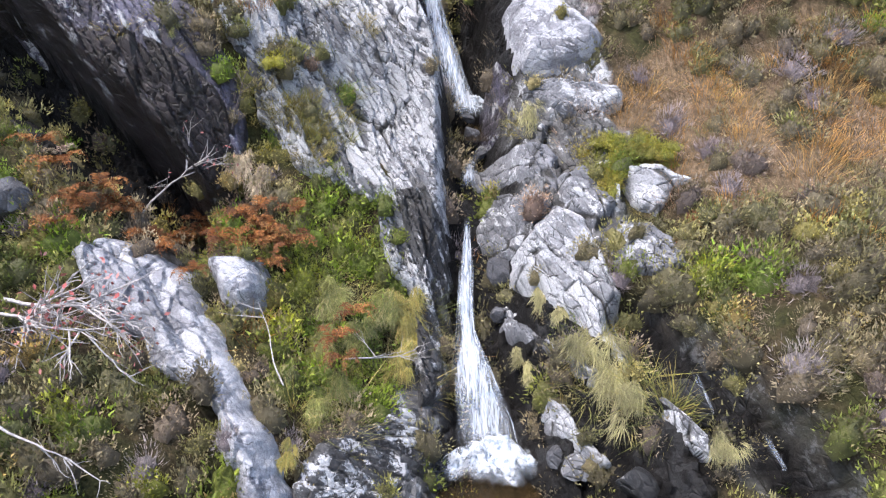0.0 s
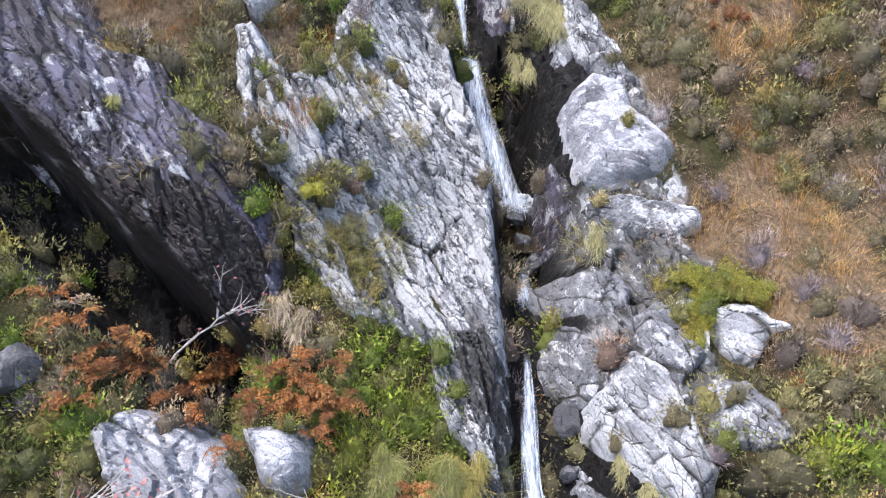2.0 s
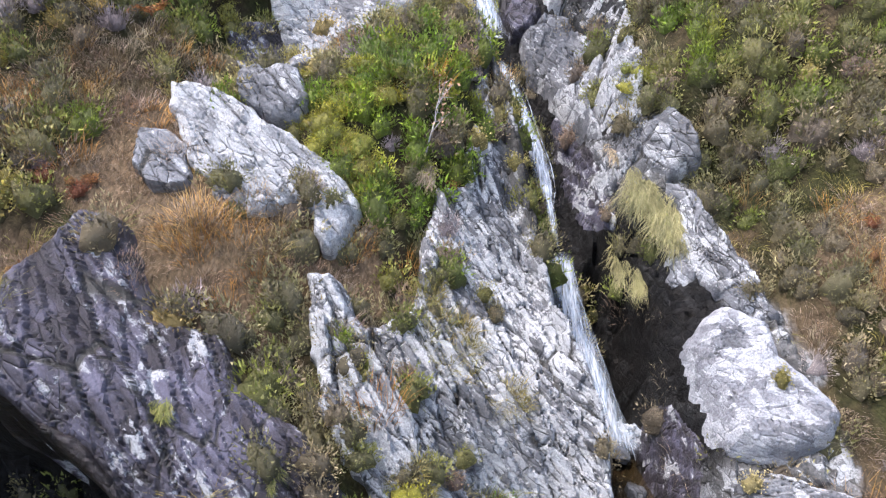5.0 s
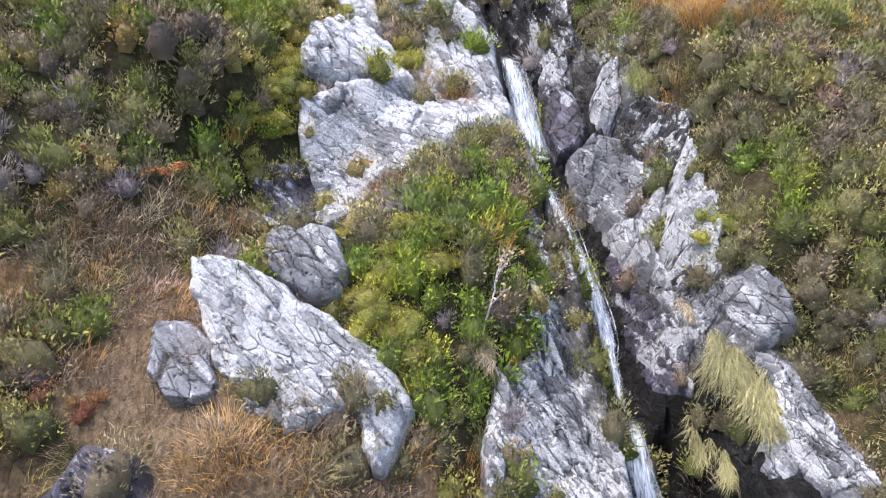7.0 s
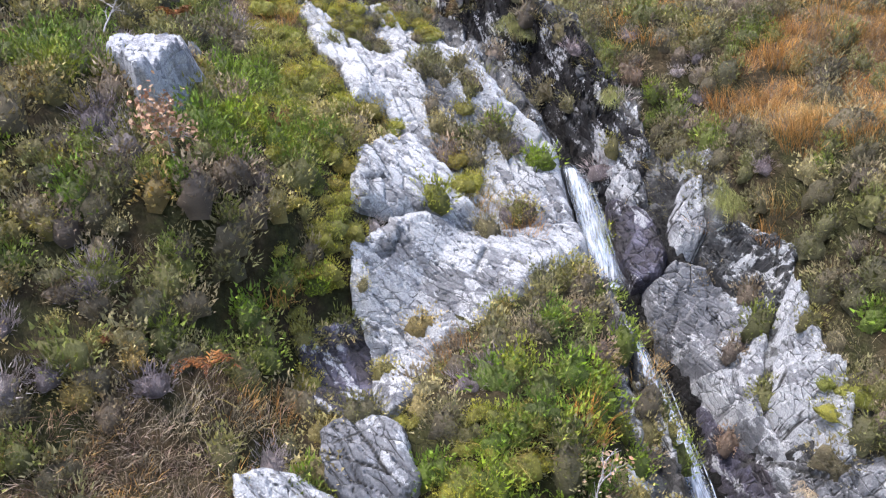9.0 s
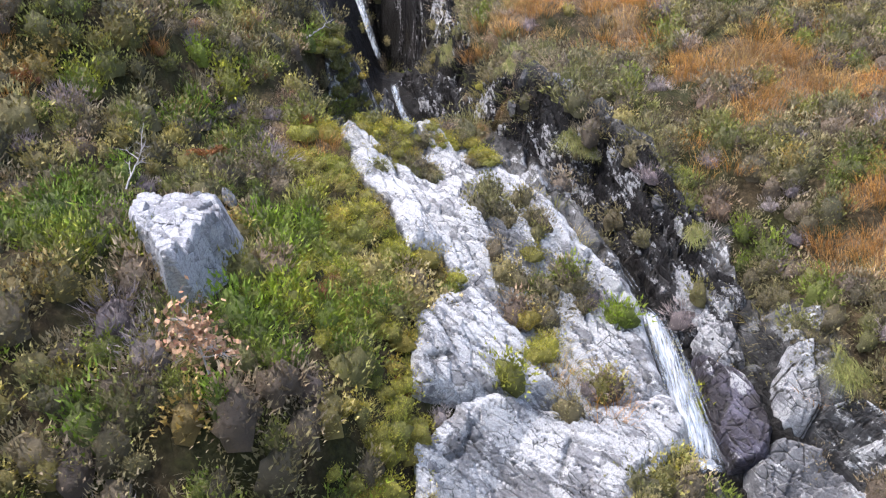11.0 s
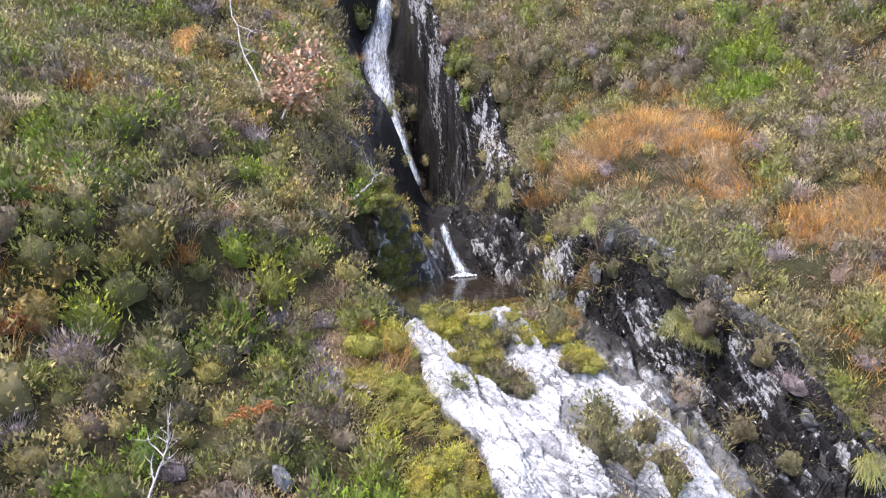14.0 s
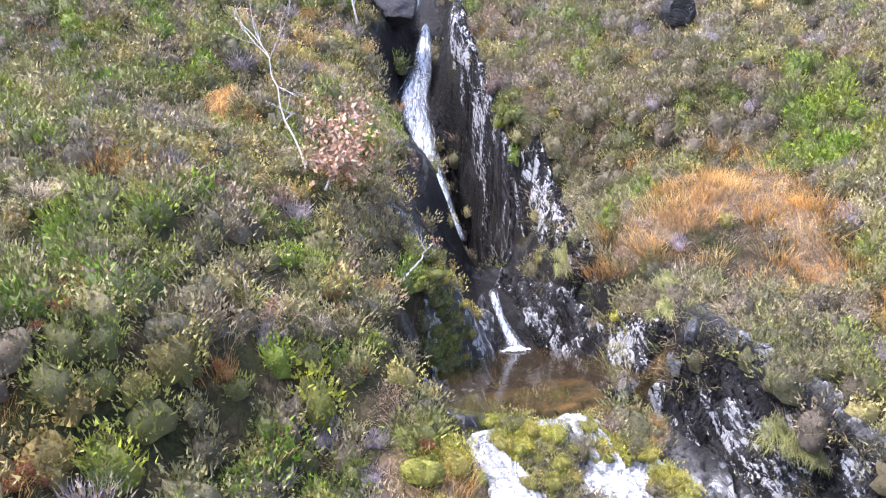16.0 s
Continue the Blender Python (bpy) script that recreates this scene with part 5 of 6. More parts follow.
def spread(name, label, category, material, pick, patterns, lo=0.7, hi=1.25, **more):
    return sow(name, label, category, material, x[pick], s[pick], patterns, size_of(pick, lo, hi), n=level[pick], **more)


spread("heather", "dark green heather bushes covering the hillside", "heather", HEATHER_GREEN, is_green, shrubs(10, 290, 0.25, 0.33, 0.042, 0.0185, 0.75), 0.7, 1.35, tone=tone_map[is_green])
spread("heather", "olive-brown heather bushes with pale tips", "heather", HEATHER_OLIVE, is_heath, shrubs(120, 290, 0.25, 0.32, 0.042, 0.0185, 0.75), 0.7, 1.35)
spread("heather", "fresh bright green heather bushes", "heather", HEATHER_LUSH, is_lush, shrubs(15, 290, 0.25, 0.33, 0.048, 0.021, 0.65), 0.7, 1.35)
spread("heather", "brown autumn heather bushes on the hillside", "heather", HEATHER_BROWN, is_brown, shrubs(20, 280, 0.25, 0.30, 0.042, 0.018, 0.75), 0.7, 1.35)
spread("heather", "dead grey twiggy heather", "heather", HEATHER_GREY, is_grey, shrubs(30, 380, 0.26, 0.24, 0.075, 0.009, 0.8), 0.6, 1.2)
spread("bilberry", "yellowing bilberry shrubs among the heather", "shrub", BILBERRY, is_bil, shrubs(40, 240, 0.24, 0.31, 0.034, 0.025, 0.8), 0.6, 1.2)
is_grass = is_grass & ~is_ochre
dry = is_grass & (x < -2) & (s < 14) & (orange > 0.3)
pink_grass = is_tan | dry & (rng.random(len(x)) < 0.72) | (is_grass & (x > 1) & (s < 14) & (rng.random(len(x)) < 0.5))
orange_grass = is_orange | (is_grass & ~pink_grass & ((orange > 0.4) | (rng.random(len(x)) < 0.25)))
straw_grass = is_straw | (is_grass & ~orange_grass & ~pink_grass)
spread("deer_grass", "orange-brown autumn moor grass", "grass", GRASS_ORANGE, orange_grass, [turf(50 + k, 140, 0.25 + 0.03 * k, 0.25, 0.0065, 0.3) for k in range(5)])
spread("moor_grass", "ochre and olive grass on ledges and wet turf", "grass", GRASS_OCHRE, is_ochre, [turf(140 + k, 120, 0.17 + 0.02 * k, 0.20, 0.008, 0.6) for k in range(5)])
spread("moor_grass", "straw-coloured dry moor grass", "grass", GRASS_STRAW, straw_grass, [turf(60 + k, 110, 0.16 + 0.02 * k, 0.22, 0.006, 0.5) for k in range(5)])
gx, gs = np.repeat(x[pink_grass], 3) + rng.normal(0, 0.1, 3 * pink_grass.sum()), np.repeat(s[pink_grass], 3) + rng.normal(0, 0.1, 3 * pink_grass.sum())
sow("dead_grass", "tan and pinkish dead grass on the cliff top", "grass", GRASS_PINK, gx, gs, [turf(66 + k, 80, 0.11 + 0.015 * k, 0.18, 0.0055, 0.55) for k in range(5)], 0.7 + 0.4 * rng.random(len(gx)), n=np.repeat(level[pink_grass], 3))
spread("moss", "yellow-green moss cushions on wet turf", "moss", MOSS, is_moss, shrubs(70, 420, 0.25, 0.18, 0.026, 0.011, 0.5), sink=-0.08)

mx, ms = scatter(0.13)
deep, up_ = over_rock(mx, ms)
wet_turf = np.maximum(ZONES["moss"](mx, ms), blob(mx, ms, -4.08, 16.08, 0.3, 1.2, -4.45, 18.2, 0.55, 1.3, -5.07, 20.27, 0.45, 0.9, -2.75, 13.7, 0.4, 0.5, -2.45, 14.27, 0.35, 0.5, 2.2, 9.02, 0.45, 0.2, -4.64, 21.44, 0.22, 0.25, -3.85, 21.41, 0.2, 0.25, -5.54, 24.23, 0.3, 0.5, 1.9, 8.85, 0.14, 0.25, 1.82, 8.45, 0.12, 0.25, 2.45, 8.9, 0.2, 0.1, -2.98, 13.55, 0.3, 0.4, -3.27, 14.67, 0.15, 0.25, -2.6, 13.12, 0.2, 0.3))
pick = (wet_turf > 0.5) & (rng.random(len(mx)) < 0.5 - 0.3 * (fbm(mx * 1.6, ms * 1.6, 3, 2) > 0.5)) & ((deep < 0.04) | (ledges(mx, ms) > 0.5) | (ZONES["moss"](mx, ms) > 0.5))
mx, ms, up_ = mx[pick], ms[pick], up_[pick]
ml = hill(mx, ms) + np.where(up_ > 0, up_, 0.5 * (fbm(mx * 0.7, ms * 0.7, 3, 2) - 0.5) - 0.12)
sow("moss", "soft yellow-green moss carpet", "moss", MOSS, mx, ms, shrubs(75, 240, 0.17, 0.10, 0.020, 0.010, 0.5), 0.7 + 0.6 * rng.random(len(mx)), n=ml + 0.05)
# close tufts on the ledges and wet turf
ox, os_ = scatter(0.12, 7.5, 24.0)
deep, up_ = over_rock(ox, os_)
pick = (ZONES["ochre"](ox, os_) > 0.45) & (rng.random(len(ox)) < np.where(deep > 0, 0.8, 0.45))
ox, os_, up_ = ox[pick], os_[pick], up_[pick]
sow("moor_grass", "tufts of ochre and olive grass on rock ledges", "grass", GRASS_OCHRE, ox, os_, [turf(150 + k, 46, 0.15 + 0.02 * k, 0.11, 0.007, 0.6) for k in range(5)], 0.7 + 0.5 * rng.random(len(ox)), n=hill(ox, os_) + np.where(up_ > 0, up_, 0.5 * (fbm(ox * 0.7, os_ * 0.7, 3, 2) - 0.5) - 0.12))
# long bent grass round the plunge pool
wx, ws = scatter(0.085, 5.0, 8.2)
pick = (blob(wx, ws, -0.75, 6.9, 0.6, 0.8, -1.15, 6.1, 0.35, 0.6, 1.6, 6.35, 0.35, 0.3, 1.9, 6.0, 0.25, 0.3, -0.35, 6.8, 0.25, 0.6, -1.35, 7.3, 0.3, 0.4) > 0.5) & (rng.random(len(wx)) < 0.55)
wx, ws = wx[pick], ws[pick]
sow("moor_grass", "long bent green and straw grass", "grass", GRASS_GREEN, wx[::2], ws[::2], [turf(90 + k, 40, 0.22 + 0.03 * k, 0.12, 0.0075, 0.7) for k in range(5)], 0.7 + 0.5 * rng.random(len(wx[::2])), 0.3)
sow("moor_grass", "long bent ochre grass", "grass", GRASS_OCHRE, wx[1::2], ws[1::2], [turf(95 + k, 40, 0.20 + 0.03 * k, 0.12, 0.0075, 0.7) for k in range(5)], 0.7 + 0.5 * rng.random(len(wx[1::2])), 0.3)

# grass hanging over the upper stream's bank
hx, hs = scatter(0.11, 21.5, 28.0)
out = hx - gully_x(hs)
pick = (out > 0.62 * width_right(hs) * np.where(hs < 23, 0.75, 1.0)) & (out < 1.25 * width_right(hs)) & (fbm(hx * 1.7, hs * 1.7, 3, 1) > 0.49) & (rng.random(len(hx)) < 0.45)
hx, hs = hx[pick], hs[pick]
_, hup = over_rock(hx, hs)
hn = hill(hx, hs) + np.where(hup > 0, hup * 0.7, 0)
sow("moor_grass", "olive grass hanging over the wet bank", "grass", GRASS_GREEN, hx[::2], hs[::2], [turf(100 + k, 50, 0.15 + 0.02 * k, 0.12, 0.0065, 0.8) for k in range(5)], 0.6 + 0.5 * rng.random(len(hx[::2])), 0.35, n=hn[::2])
sow("moor_grass", "brown dead grass hanging over the wet bank", "grass", GRASS_STRAW, hx[1::2], hs[1::2], [turf(105 + k, 50, 0.15 + 0.02 * k, 0.12, 0.0065, 0.8) for k in range(5)], 0.6 + 0.5 * rng.random(len(hx[1::2])), 0.35, n=hn[1::2])


# moss on the white slab
t_ = rng.random(70)
mx = np.where(np.arange(70) < 42, 1.78 + 0.75 * t_, 1.98 - 0.2 * t_) + rng.normal(0, 0.05, 70)
ms = np.where(np.arange(70) < 42, 9.2 - 0.32 * t_, 8.95 - 0.6 * t_) + rng.normal(0, 0.045, 70)
sow("moss", "bright yellow-green moss on a white slab", "moss", MOSS, mx, ms, shrubs(85, 240, 0.15, 0.10, 0.020, 0.010, 0.5), 0.6 + 0.5 * rng.random(70), n=hill(mx, ms) + 0.14)


# moss and short turf sheet on the whaleback's crown
mx, ms = scatter(0.085, 20.2, 21.8)
crown = blob(mx, ms, -4.42, 21.1, 0.36, 0.32, -4.2, 20.72, 0.24, 0.2, -3.62, 21.36, 0.32, 0.15, -3.25, 20.98, 0.14, 0.16, -3.86, 20.62, 0.14, 0.16)
pick = crown + 0.5 * (fbm(mx * 5, ms * 5, 3, 6) - 0.5) > 0.5
mx, ms = mx[pick], ms[pick]
mn = hill(mx, ms) + np.maximum(over_rock(mx, ms)[1], 0.05) + 0.02
tint = fbm(mx * 3, ms * 3, 3, 9) + 0.25 * (rng.random(len(mx)) - 0.5)
for name, label, kind_, material, where in (("moss", "yellow-green moss sheet on the white slab's crown", "moss", MOSS, tint >= 0.47), ("heather", "low olive heather rooted on the white slab", "heather", HEATHER_OLIVE, tint < 0.47)):
    sow(name, label, kind_, material, mx[where], ms[where], shrubs(160, 200, 0.12, 0.12, 0.022, 0.010, 0.6), 0.7 + 0.5 * rng.random(where.sum()), n=mn[where])


# a mossy hummock against the rock at the pool's head
mx, ms = -5.52 + rng.normal(0, 0.10, 34), 24.05 + rng.normal(0, 0.24, 34)
sow("moss", "olive moss hummock hanging on a wet rock", "moss", GRASS_GREEN, mx, ms, shrubs(88, 240, 0.16, 0.13, 0.05, 0.012, 0.4), 0.7 + 0.6 * rng.random(34), n=hill(mx, ms) + 0.2)
# tawny grass above the cliff
mx, ms = scatter(0.16, 12.0, 15.0)
pick = (blob(mx, ms, -5.13, 13.83, 0.75, 0.6, -4.68, 14.51, 0.35, 0.3, -5.35, 13.0, 0.4, 0.5, -3.6, 12.0, 0.5, 0.4) > 0.5) & (over_rock(mx, ms)[0] < 0) & (rng.random(len(mx)) < 0.7)
mx, ms, mk = mx[pick], ms[pick], rng.random(pick.sum())
for kind_, lo, hi in ((GRASS_PINK, 0, 0.45), (GRASS_STRAW, 0.45, 0.75), (GRASS_ORANGE, 0.75, 1.01)):
    m_ = (mk >= lo) & (mk < hi)
    sow("moor_grass", "tawny autumn grass above the cliff", "grass", kind_, mx[m_], ms[m_], [turf(130 + k, 80, 0.15 + 0.02 * k, 0.15, 0.007, 0.5) for k in range(4)], 0.8 + 0.5 * rng.random(m_.sum()), n=hill(mx[m_], ms[m_]) + 0.5 * (fbm(mx[m_] * 0.7, ms[m_] * 0.7, 3, 2) - 0.5) - 0.08)
# bleached tufts
mx, ms = np.array((-7.85, -8.68, -6.7, -7.0, -9.5, -0.94, -8.3)), np.array((23.41, 22.35, 21.86, 24.91, 25.7, 29.8, 24.6))
mx, ms = np.repeat(mx, 6) + rng.normal(0, 0.13, 42), np.repeat(ms, 6) + rng.normal(0, 0.13, 42)
sow("moor_grass", "bleached pale grass tufts in heather", "grass", GRASS_STRAW, mx, ms, [turf(120 + k, 50, 0.16, 0.12, 0.007, 0.8) for k in range(3)], 0.8 + 0.5 * rng.random(42), n=hill(mx, ms) + 0.12)


# small red and rust patches in the turf
spots = np.array((2.51, 7.8, 2.4, 7.65, 2.44, 7.74, 2.35, 7.78, 2.61, 12.61, 2.79, 12.37, -5.01, 12.42, -4.85, 12.3, -6.06, 21.82, -7.12, 21.45, -7.89, 20.78, -6.98, 21.12, -6.95, 22.23, -4.47, 17.98, -4.59, 17.76, -7.63, 19.74,
                  -2.89, 12.63, -1.48, 13.57, -5.54, 14.74, -5.37, 20.99, -7.67, 19.81, -5.05, 11.6, -5.0, 11.4, -7.92, 20.54, 2.3, 8.85, -2.75, 19.0, -2.4, 17.6, -6.34, 22.54, -3.89, 17.16, 1.9, 21.8)).reshape(-1, 2)
more = np.repeat(spots, 2, 0) + rng.normal(0, 0.1, (len(spots) * 2, 2))
sow("red_moss", "rust-red moss patches among heather", "moss", RED_MOSS, more[:, 0], more[:, 1], shrubs(80, 260, 0.16, 0.16, 0.034, 0.012, 0.6), 0.35 + 0.5 * rng.random(len(more)), sink=-0.06)

# the moor farther round
ox, os_ = np.meshgrid(np.arange(-22, 16, 1.15), np.arange(-3, 48, 1.15))
ox, os_ = ox.ravel() + rng.uniform(-0.4, 0.4, ox.size), os_.ravel() + rng.uniform(-0.4, 0.4, ox.size)
left, right = np.interp(os_, (4, 10, 16, 22, 28, 40), (-3.6, -5.5, -7.4, -9.8, -12.8, -13.5)), np.interp(os_, (4, 10.5, 14, 18, 31, 40), (3.9, 5.9, 4.7, 3.9, 3.6, 3.6))
gap = ((os_ > 3.4) & (os_ < 40.2) & (ox > left) & (ox < right)) | (abs(ox - gully_x(os_)) < 1.6)
ox, os_ = ox[~gap], os_[~gap]
on = valley(os_, hill(ox, os_)) - 0.1
brown = fbm(ox * 0.4, os_ * 0.4, 3, 2) + rng.normal(0, 0.08, len(ox)) > 0.5
sow("heather", "dark green heather farther along the hillside", "heather", HEATHER_GREEN, ox[~brown], os_[~brown], shrubs(110, 34, 0.25, 0.28, 0.08, 0.05, 0.7, 3), rng.uniform(2.2, 3.6, (~brown).sum()), n=on[~brown])
sow("heather", "brown heather farther along the hillside", "heather", HEATHER_BROWN, ox[brown], os_[brown], shrubs(115, 34, 0.25, 0.26, 0.08, 0.05, 0.7, 3), rng.uniform(2.2, 3.6, brown.sum()), n=on[brown])


# ---- water ----
def ribbon(path, across=7):
    """A body of falling water: path rows are s, offset across, half width, height over the bed."""
    p = np.array(path, float)
    ss = np.arange(p[0, 0], p[-1, 0], 0.02)
    off, half, up = (np.interp(ss, p[:, 0], p[:, k]) for k in (1, 2, 3))
    w = np.linspace(-1, 1, across)
    xx = (gully_x(ss) + off)[:, None] + half[:, None] * w + 0.02 * (fbm(ss * 4, ss * 0 + 3, 3)[:, None] - 0.5)
    s2 = np.repeat(ss[:, None], across, 1)
    nn = (gully_n(ss) + up)[:, None] + 0.05 * (1 - w ** 2) + 0.05 * (fbm(xx * 14, s2 * 2.2, 3, 1) - 0.5)
    rag = fbm(xx * 9, s2 * 1.6, 3, 2) - 0.5
    body = np.clip(1.08 - 1.2 * abs(w[None] + 0.6 * rag) ** 1.6 + 0.6 * rag, 0, 1) * (sstep(0, 0.3, ss - ss[0]) * sstep(0, 0.25, ss[-1] - ss))[:, None] * np.clip(0.2 / half, 0.6, 1)[:, None]
    return xx, s2, nn, body


def fall(label, path, strands=46, seed=1, thick=1.0):
    """A waterfall: a broken sheet with many thin threads over it."""
    r = np.random.default_rng(seed)
    xx, s2, nn, body = ribbon(path, 9)
    mid = place(xx, s2, nn).reshape(-1, 3).mean(0)
    ob = tagged(new("waterfall"), label, "waterfall")
    ob.location = mid
    part("water_sheet", mesh("water_sheet", place(xx, s2, nn), grid_faces(*xx.shape), SPRAY, True, [("body", body * thick)]), ob)
    p = np.array(path, float)
    vs, fs, bs, start = [], [], [], 0
    for k in range(int(strands * 0.4)):
        a, b = sorted(r.uniform(p[0, 0] - 0.05, p[-1, 0], 2))
        a = max(p[0, 0] - 0.05, a - 0.3)
        if b - a < 0.15:
            continue
        ss = np.linspace(a, b, 14)
        off, half, up = (np.interp(ss, p[:, 0], p[:, j]) for j in (1, 2, 3))
        w0 = r.uniform(-1.05, 1.05)
        c = gully_x(ss) + off + half * (w0 + 0.12 * np.sin(ss * 5 + k))
        wide = r.uniform(0.003, 0.009) * np.sin(np.linspace(0.15, 3.0, 14))
        n = gully_n(ss) + up + 0.05 + r.uniform(0, 0.06)
        v = np.stack((place(c - wide, ss, n), place(c + wide, ss, n)), 1).reshape(-1, 3)
        vs.append(v), fs.append(grid_faces(14, 2) + start), bs.append(np.full(len(v), thick * r.uniform(0.25, 0.75)))
        start += len(v)
    tagged(part("spray", mesh("spray", np.concatenate(vs), np.concatenate(fs), THREAD, True, [("body", np.concatenate(bs))]), ob), kind="stuff")
    return ob


fall("white fan-shaped waterfall dropping into a plunge pool", [(5.72, 0.08, 0.38, 0.26), (6.3, 0.05, 0.28, 0.28), (6.85, 0.0, 0.18, 0.22), (7.1, 0.0, 0.11, 0.18), (7.9, 0, 0.09, 0.14), (8.3, 0, 0.05, 0.12), (8.7, 0, 0.03, 0.06)], 90, 1)
fall("slim white waterfall sliding down a dark cleft", [(10.9, 0.12, 0.22, 0.18), (11.2, 0.06, 0.19, 0.26), (12.2, 0.02, 0.18, 0.28), (13.2, 0, 0.17, 0.24), (13.42, 0, 0.15, 0.14)], 60, 2)
fall("narrow white chute of stream water", [(13.42, 0, 0.05, 0.2), (14.1, 0.02, 0.05, 0.26), (14.2, 0.02, 0.10, 0.32), (14.7, 0.0, 0.12, 0.36), (15.3, -0.02, 0.13, 0.40), (16.1, 0.0, 0.13, 0.36), (16.6, 0, 0.14, 0.2)], 50, 3)
fall("white waterfall beside a dark block", [(17.0, 0.05, 0.20, 0.14), (17.5, 0, 0.17, 0.22), (18.2, 0, 0.16, 0.22), (18.9, 0, 0.13, 0.18), (19.1, 0, 0.08, 0.08)], 80, 4)
fall("small white spill between pools", [(24.9, 0.03, 0.17, 0.2), (25.3, 0.0, 0.09, 0.16), (25.6, -0.03, 0.06, 0.14), (26.3, 0, 0.08, 0.1)], 30, 5, 0.75)
fall("tall white waterfall in a black cleft", [(29.3, 0, 0.16, 0.3), (30.3, 0.02, 0.15, 0.38), (31.5, -0.02, 0.20, 0.42), (32.6, -0.08, 0.36, 0.42), (33.6, 0.0, 0.34, 0.4), (34.6, 0.1, 0.26, 0.34), (36.5, 0, 0.12, 0.15)], 110, 6)
fall("little white spill over stones in the stream", [(9.25, 0.02, 0.12, 0.1), (9.7, 0.05, 0.10, 0.12), (10.1, 0.12, 0.08, 0.1)], 20, 7, 0.8)
fall("little white spill at the slab's foot", [(19.35, 0.0, 0.07, 0.1), (19.6, 0.0, 0.09, 0.12), (19.9, 0.0, 0.05, 0.08)], 24, 8)


def trickle(label, points, half, seed):
    rows = [(s0, x0 - float(gully_x(np.array(s0))), half, float(hill(np.array(x0), np.array(s0)) - gully_n(np.array(s0))) + 0.12) for x0, s0 in points]
    return fall(label, rows, 14, seed, 0.5)


trickle("white trickle down a dark side runnel", ((2.40, 5.9), (2.36, 6.1), (2.32, 6.3)), 0.022, 9)
trickle("small white trickle at the runnel's foot", ((2.85, 5.35), (2.80, 5.5), (2.76, 5.66)), 0.016, 10)


def pool(label, x, y, z, rx, ry, seed):
    a = np.linspace(0, 2 * math.pi, 41)[:-1]
    rings = np.linspace(0.0, 1, 12)
    w = 1 + 0.12 * np.sin(a * 3 + seed)
    px, py = x + rx * rings[:, None] * (np.cos(a) * w), y + ry * rings[:, None] * (np.sin(a) * w)
    v = np.stack((px, py, np.full_like(px, z) + 0.004 * fbm(px * 6, py * 6, 3)), -1).reshape(-1, 3)
    q = np.arange(12 * 40).reshape(12, 40)
    f = np.stack((q[:-1], np.roll(q[:-1], -1, 1), np.roll(q[1:], -1, 1), q[1:]), -1).reshape(-1, 4)
    return thing("pool", mesh("pool", v, f, WATER), label, "pool", (x, y, z), kind="structure")


pool("clear brown pool held behind a white slab", -4.4, 20.9, 12.40, 1.5, 2.6, 1)
pool("dark pool below the upper fall", -5.3, 26.2, 14.02, 0.9, 1.7, 2)
pool("shallow brown plunge pool", 0.35, 7.0, 1.02, 1.0, 0.9, 3)
pool("dark pool under a chute", 0.3, 11.2, 3.72, 0.5, 0.6, 4)


def foam(label, x, y, z, rx, ry, high, seed):
    """A lumpy heap of churned water with a torn rim."""
    a, b = np.meshgrid(np.linspace(0, 2 * math.pi, 64), np.linspace(0.03, 1.0, 22))
    rim = 0.7 + 0.6 * vnoise(np.cos(a) * 2.2 + seed, np.sin(a) * 2.2, 1)
    px, py = x + rx * b * np.cos(a) * rim, y + ry * b * np.sin(a) * rim
    pz = z + high * (1 - b ** 1.5) * (0.2 + 1.6 * fbm(px * 8, py * 8, 4, seed)) + 0.06 * fbm(px * 22, py * 22, 3) - 0.03
    body = np.clip(1.25 - 1.3 * b ** 2 + 1.2 * (fbm(px * 7, py * 7, 3, seed) - 0.5), 0, 1)
    me = mesh("foam", np.stack((px, py, pz), -1), grid_faces(22, 64), FOAM, True, [("body", body)])
    return thing("foam", me, label, "foam", (x, y, z))


foam("white churning foam under the lower fall", 0.47, 6.72, 1.16, 0.55, 0.36, 0.3, 1)
foam("white foam under the cleft fall", 0.42, 11.82, 3.96, 0.32, 0.24, 0.18, 2)
foam("white foam under the middle fall", -1.02, 15.65, 8.50, 0.26, 0.2, 0.1, 3)
foam("small white foam patch on the pool", -4.55, 22.95, 12.41, 0.28, 0.25, 0.05, 4)
foam("white foam under the tall fall", -5.75, 27.25, 14.1, 0.2, 0.2, 0.12, 5)


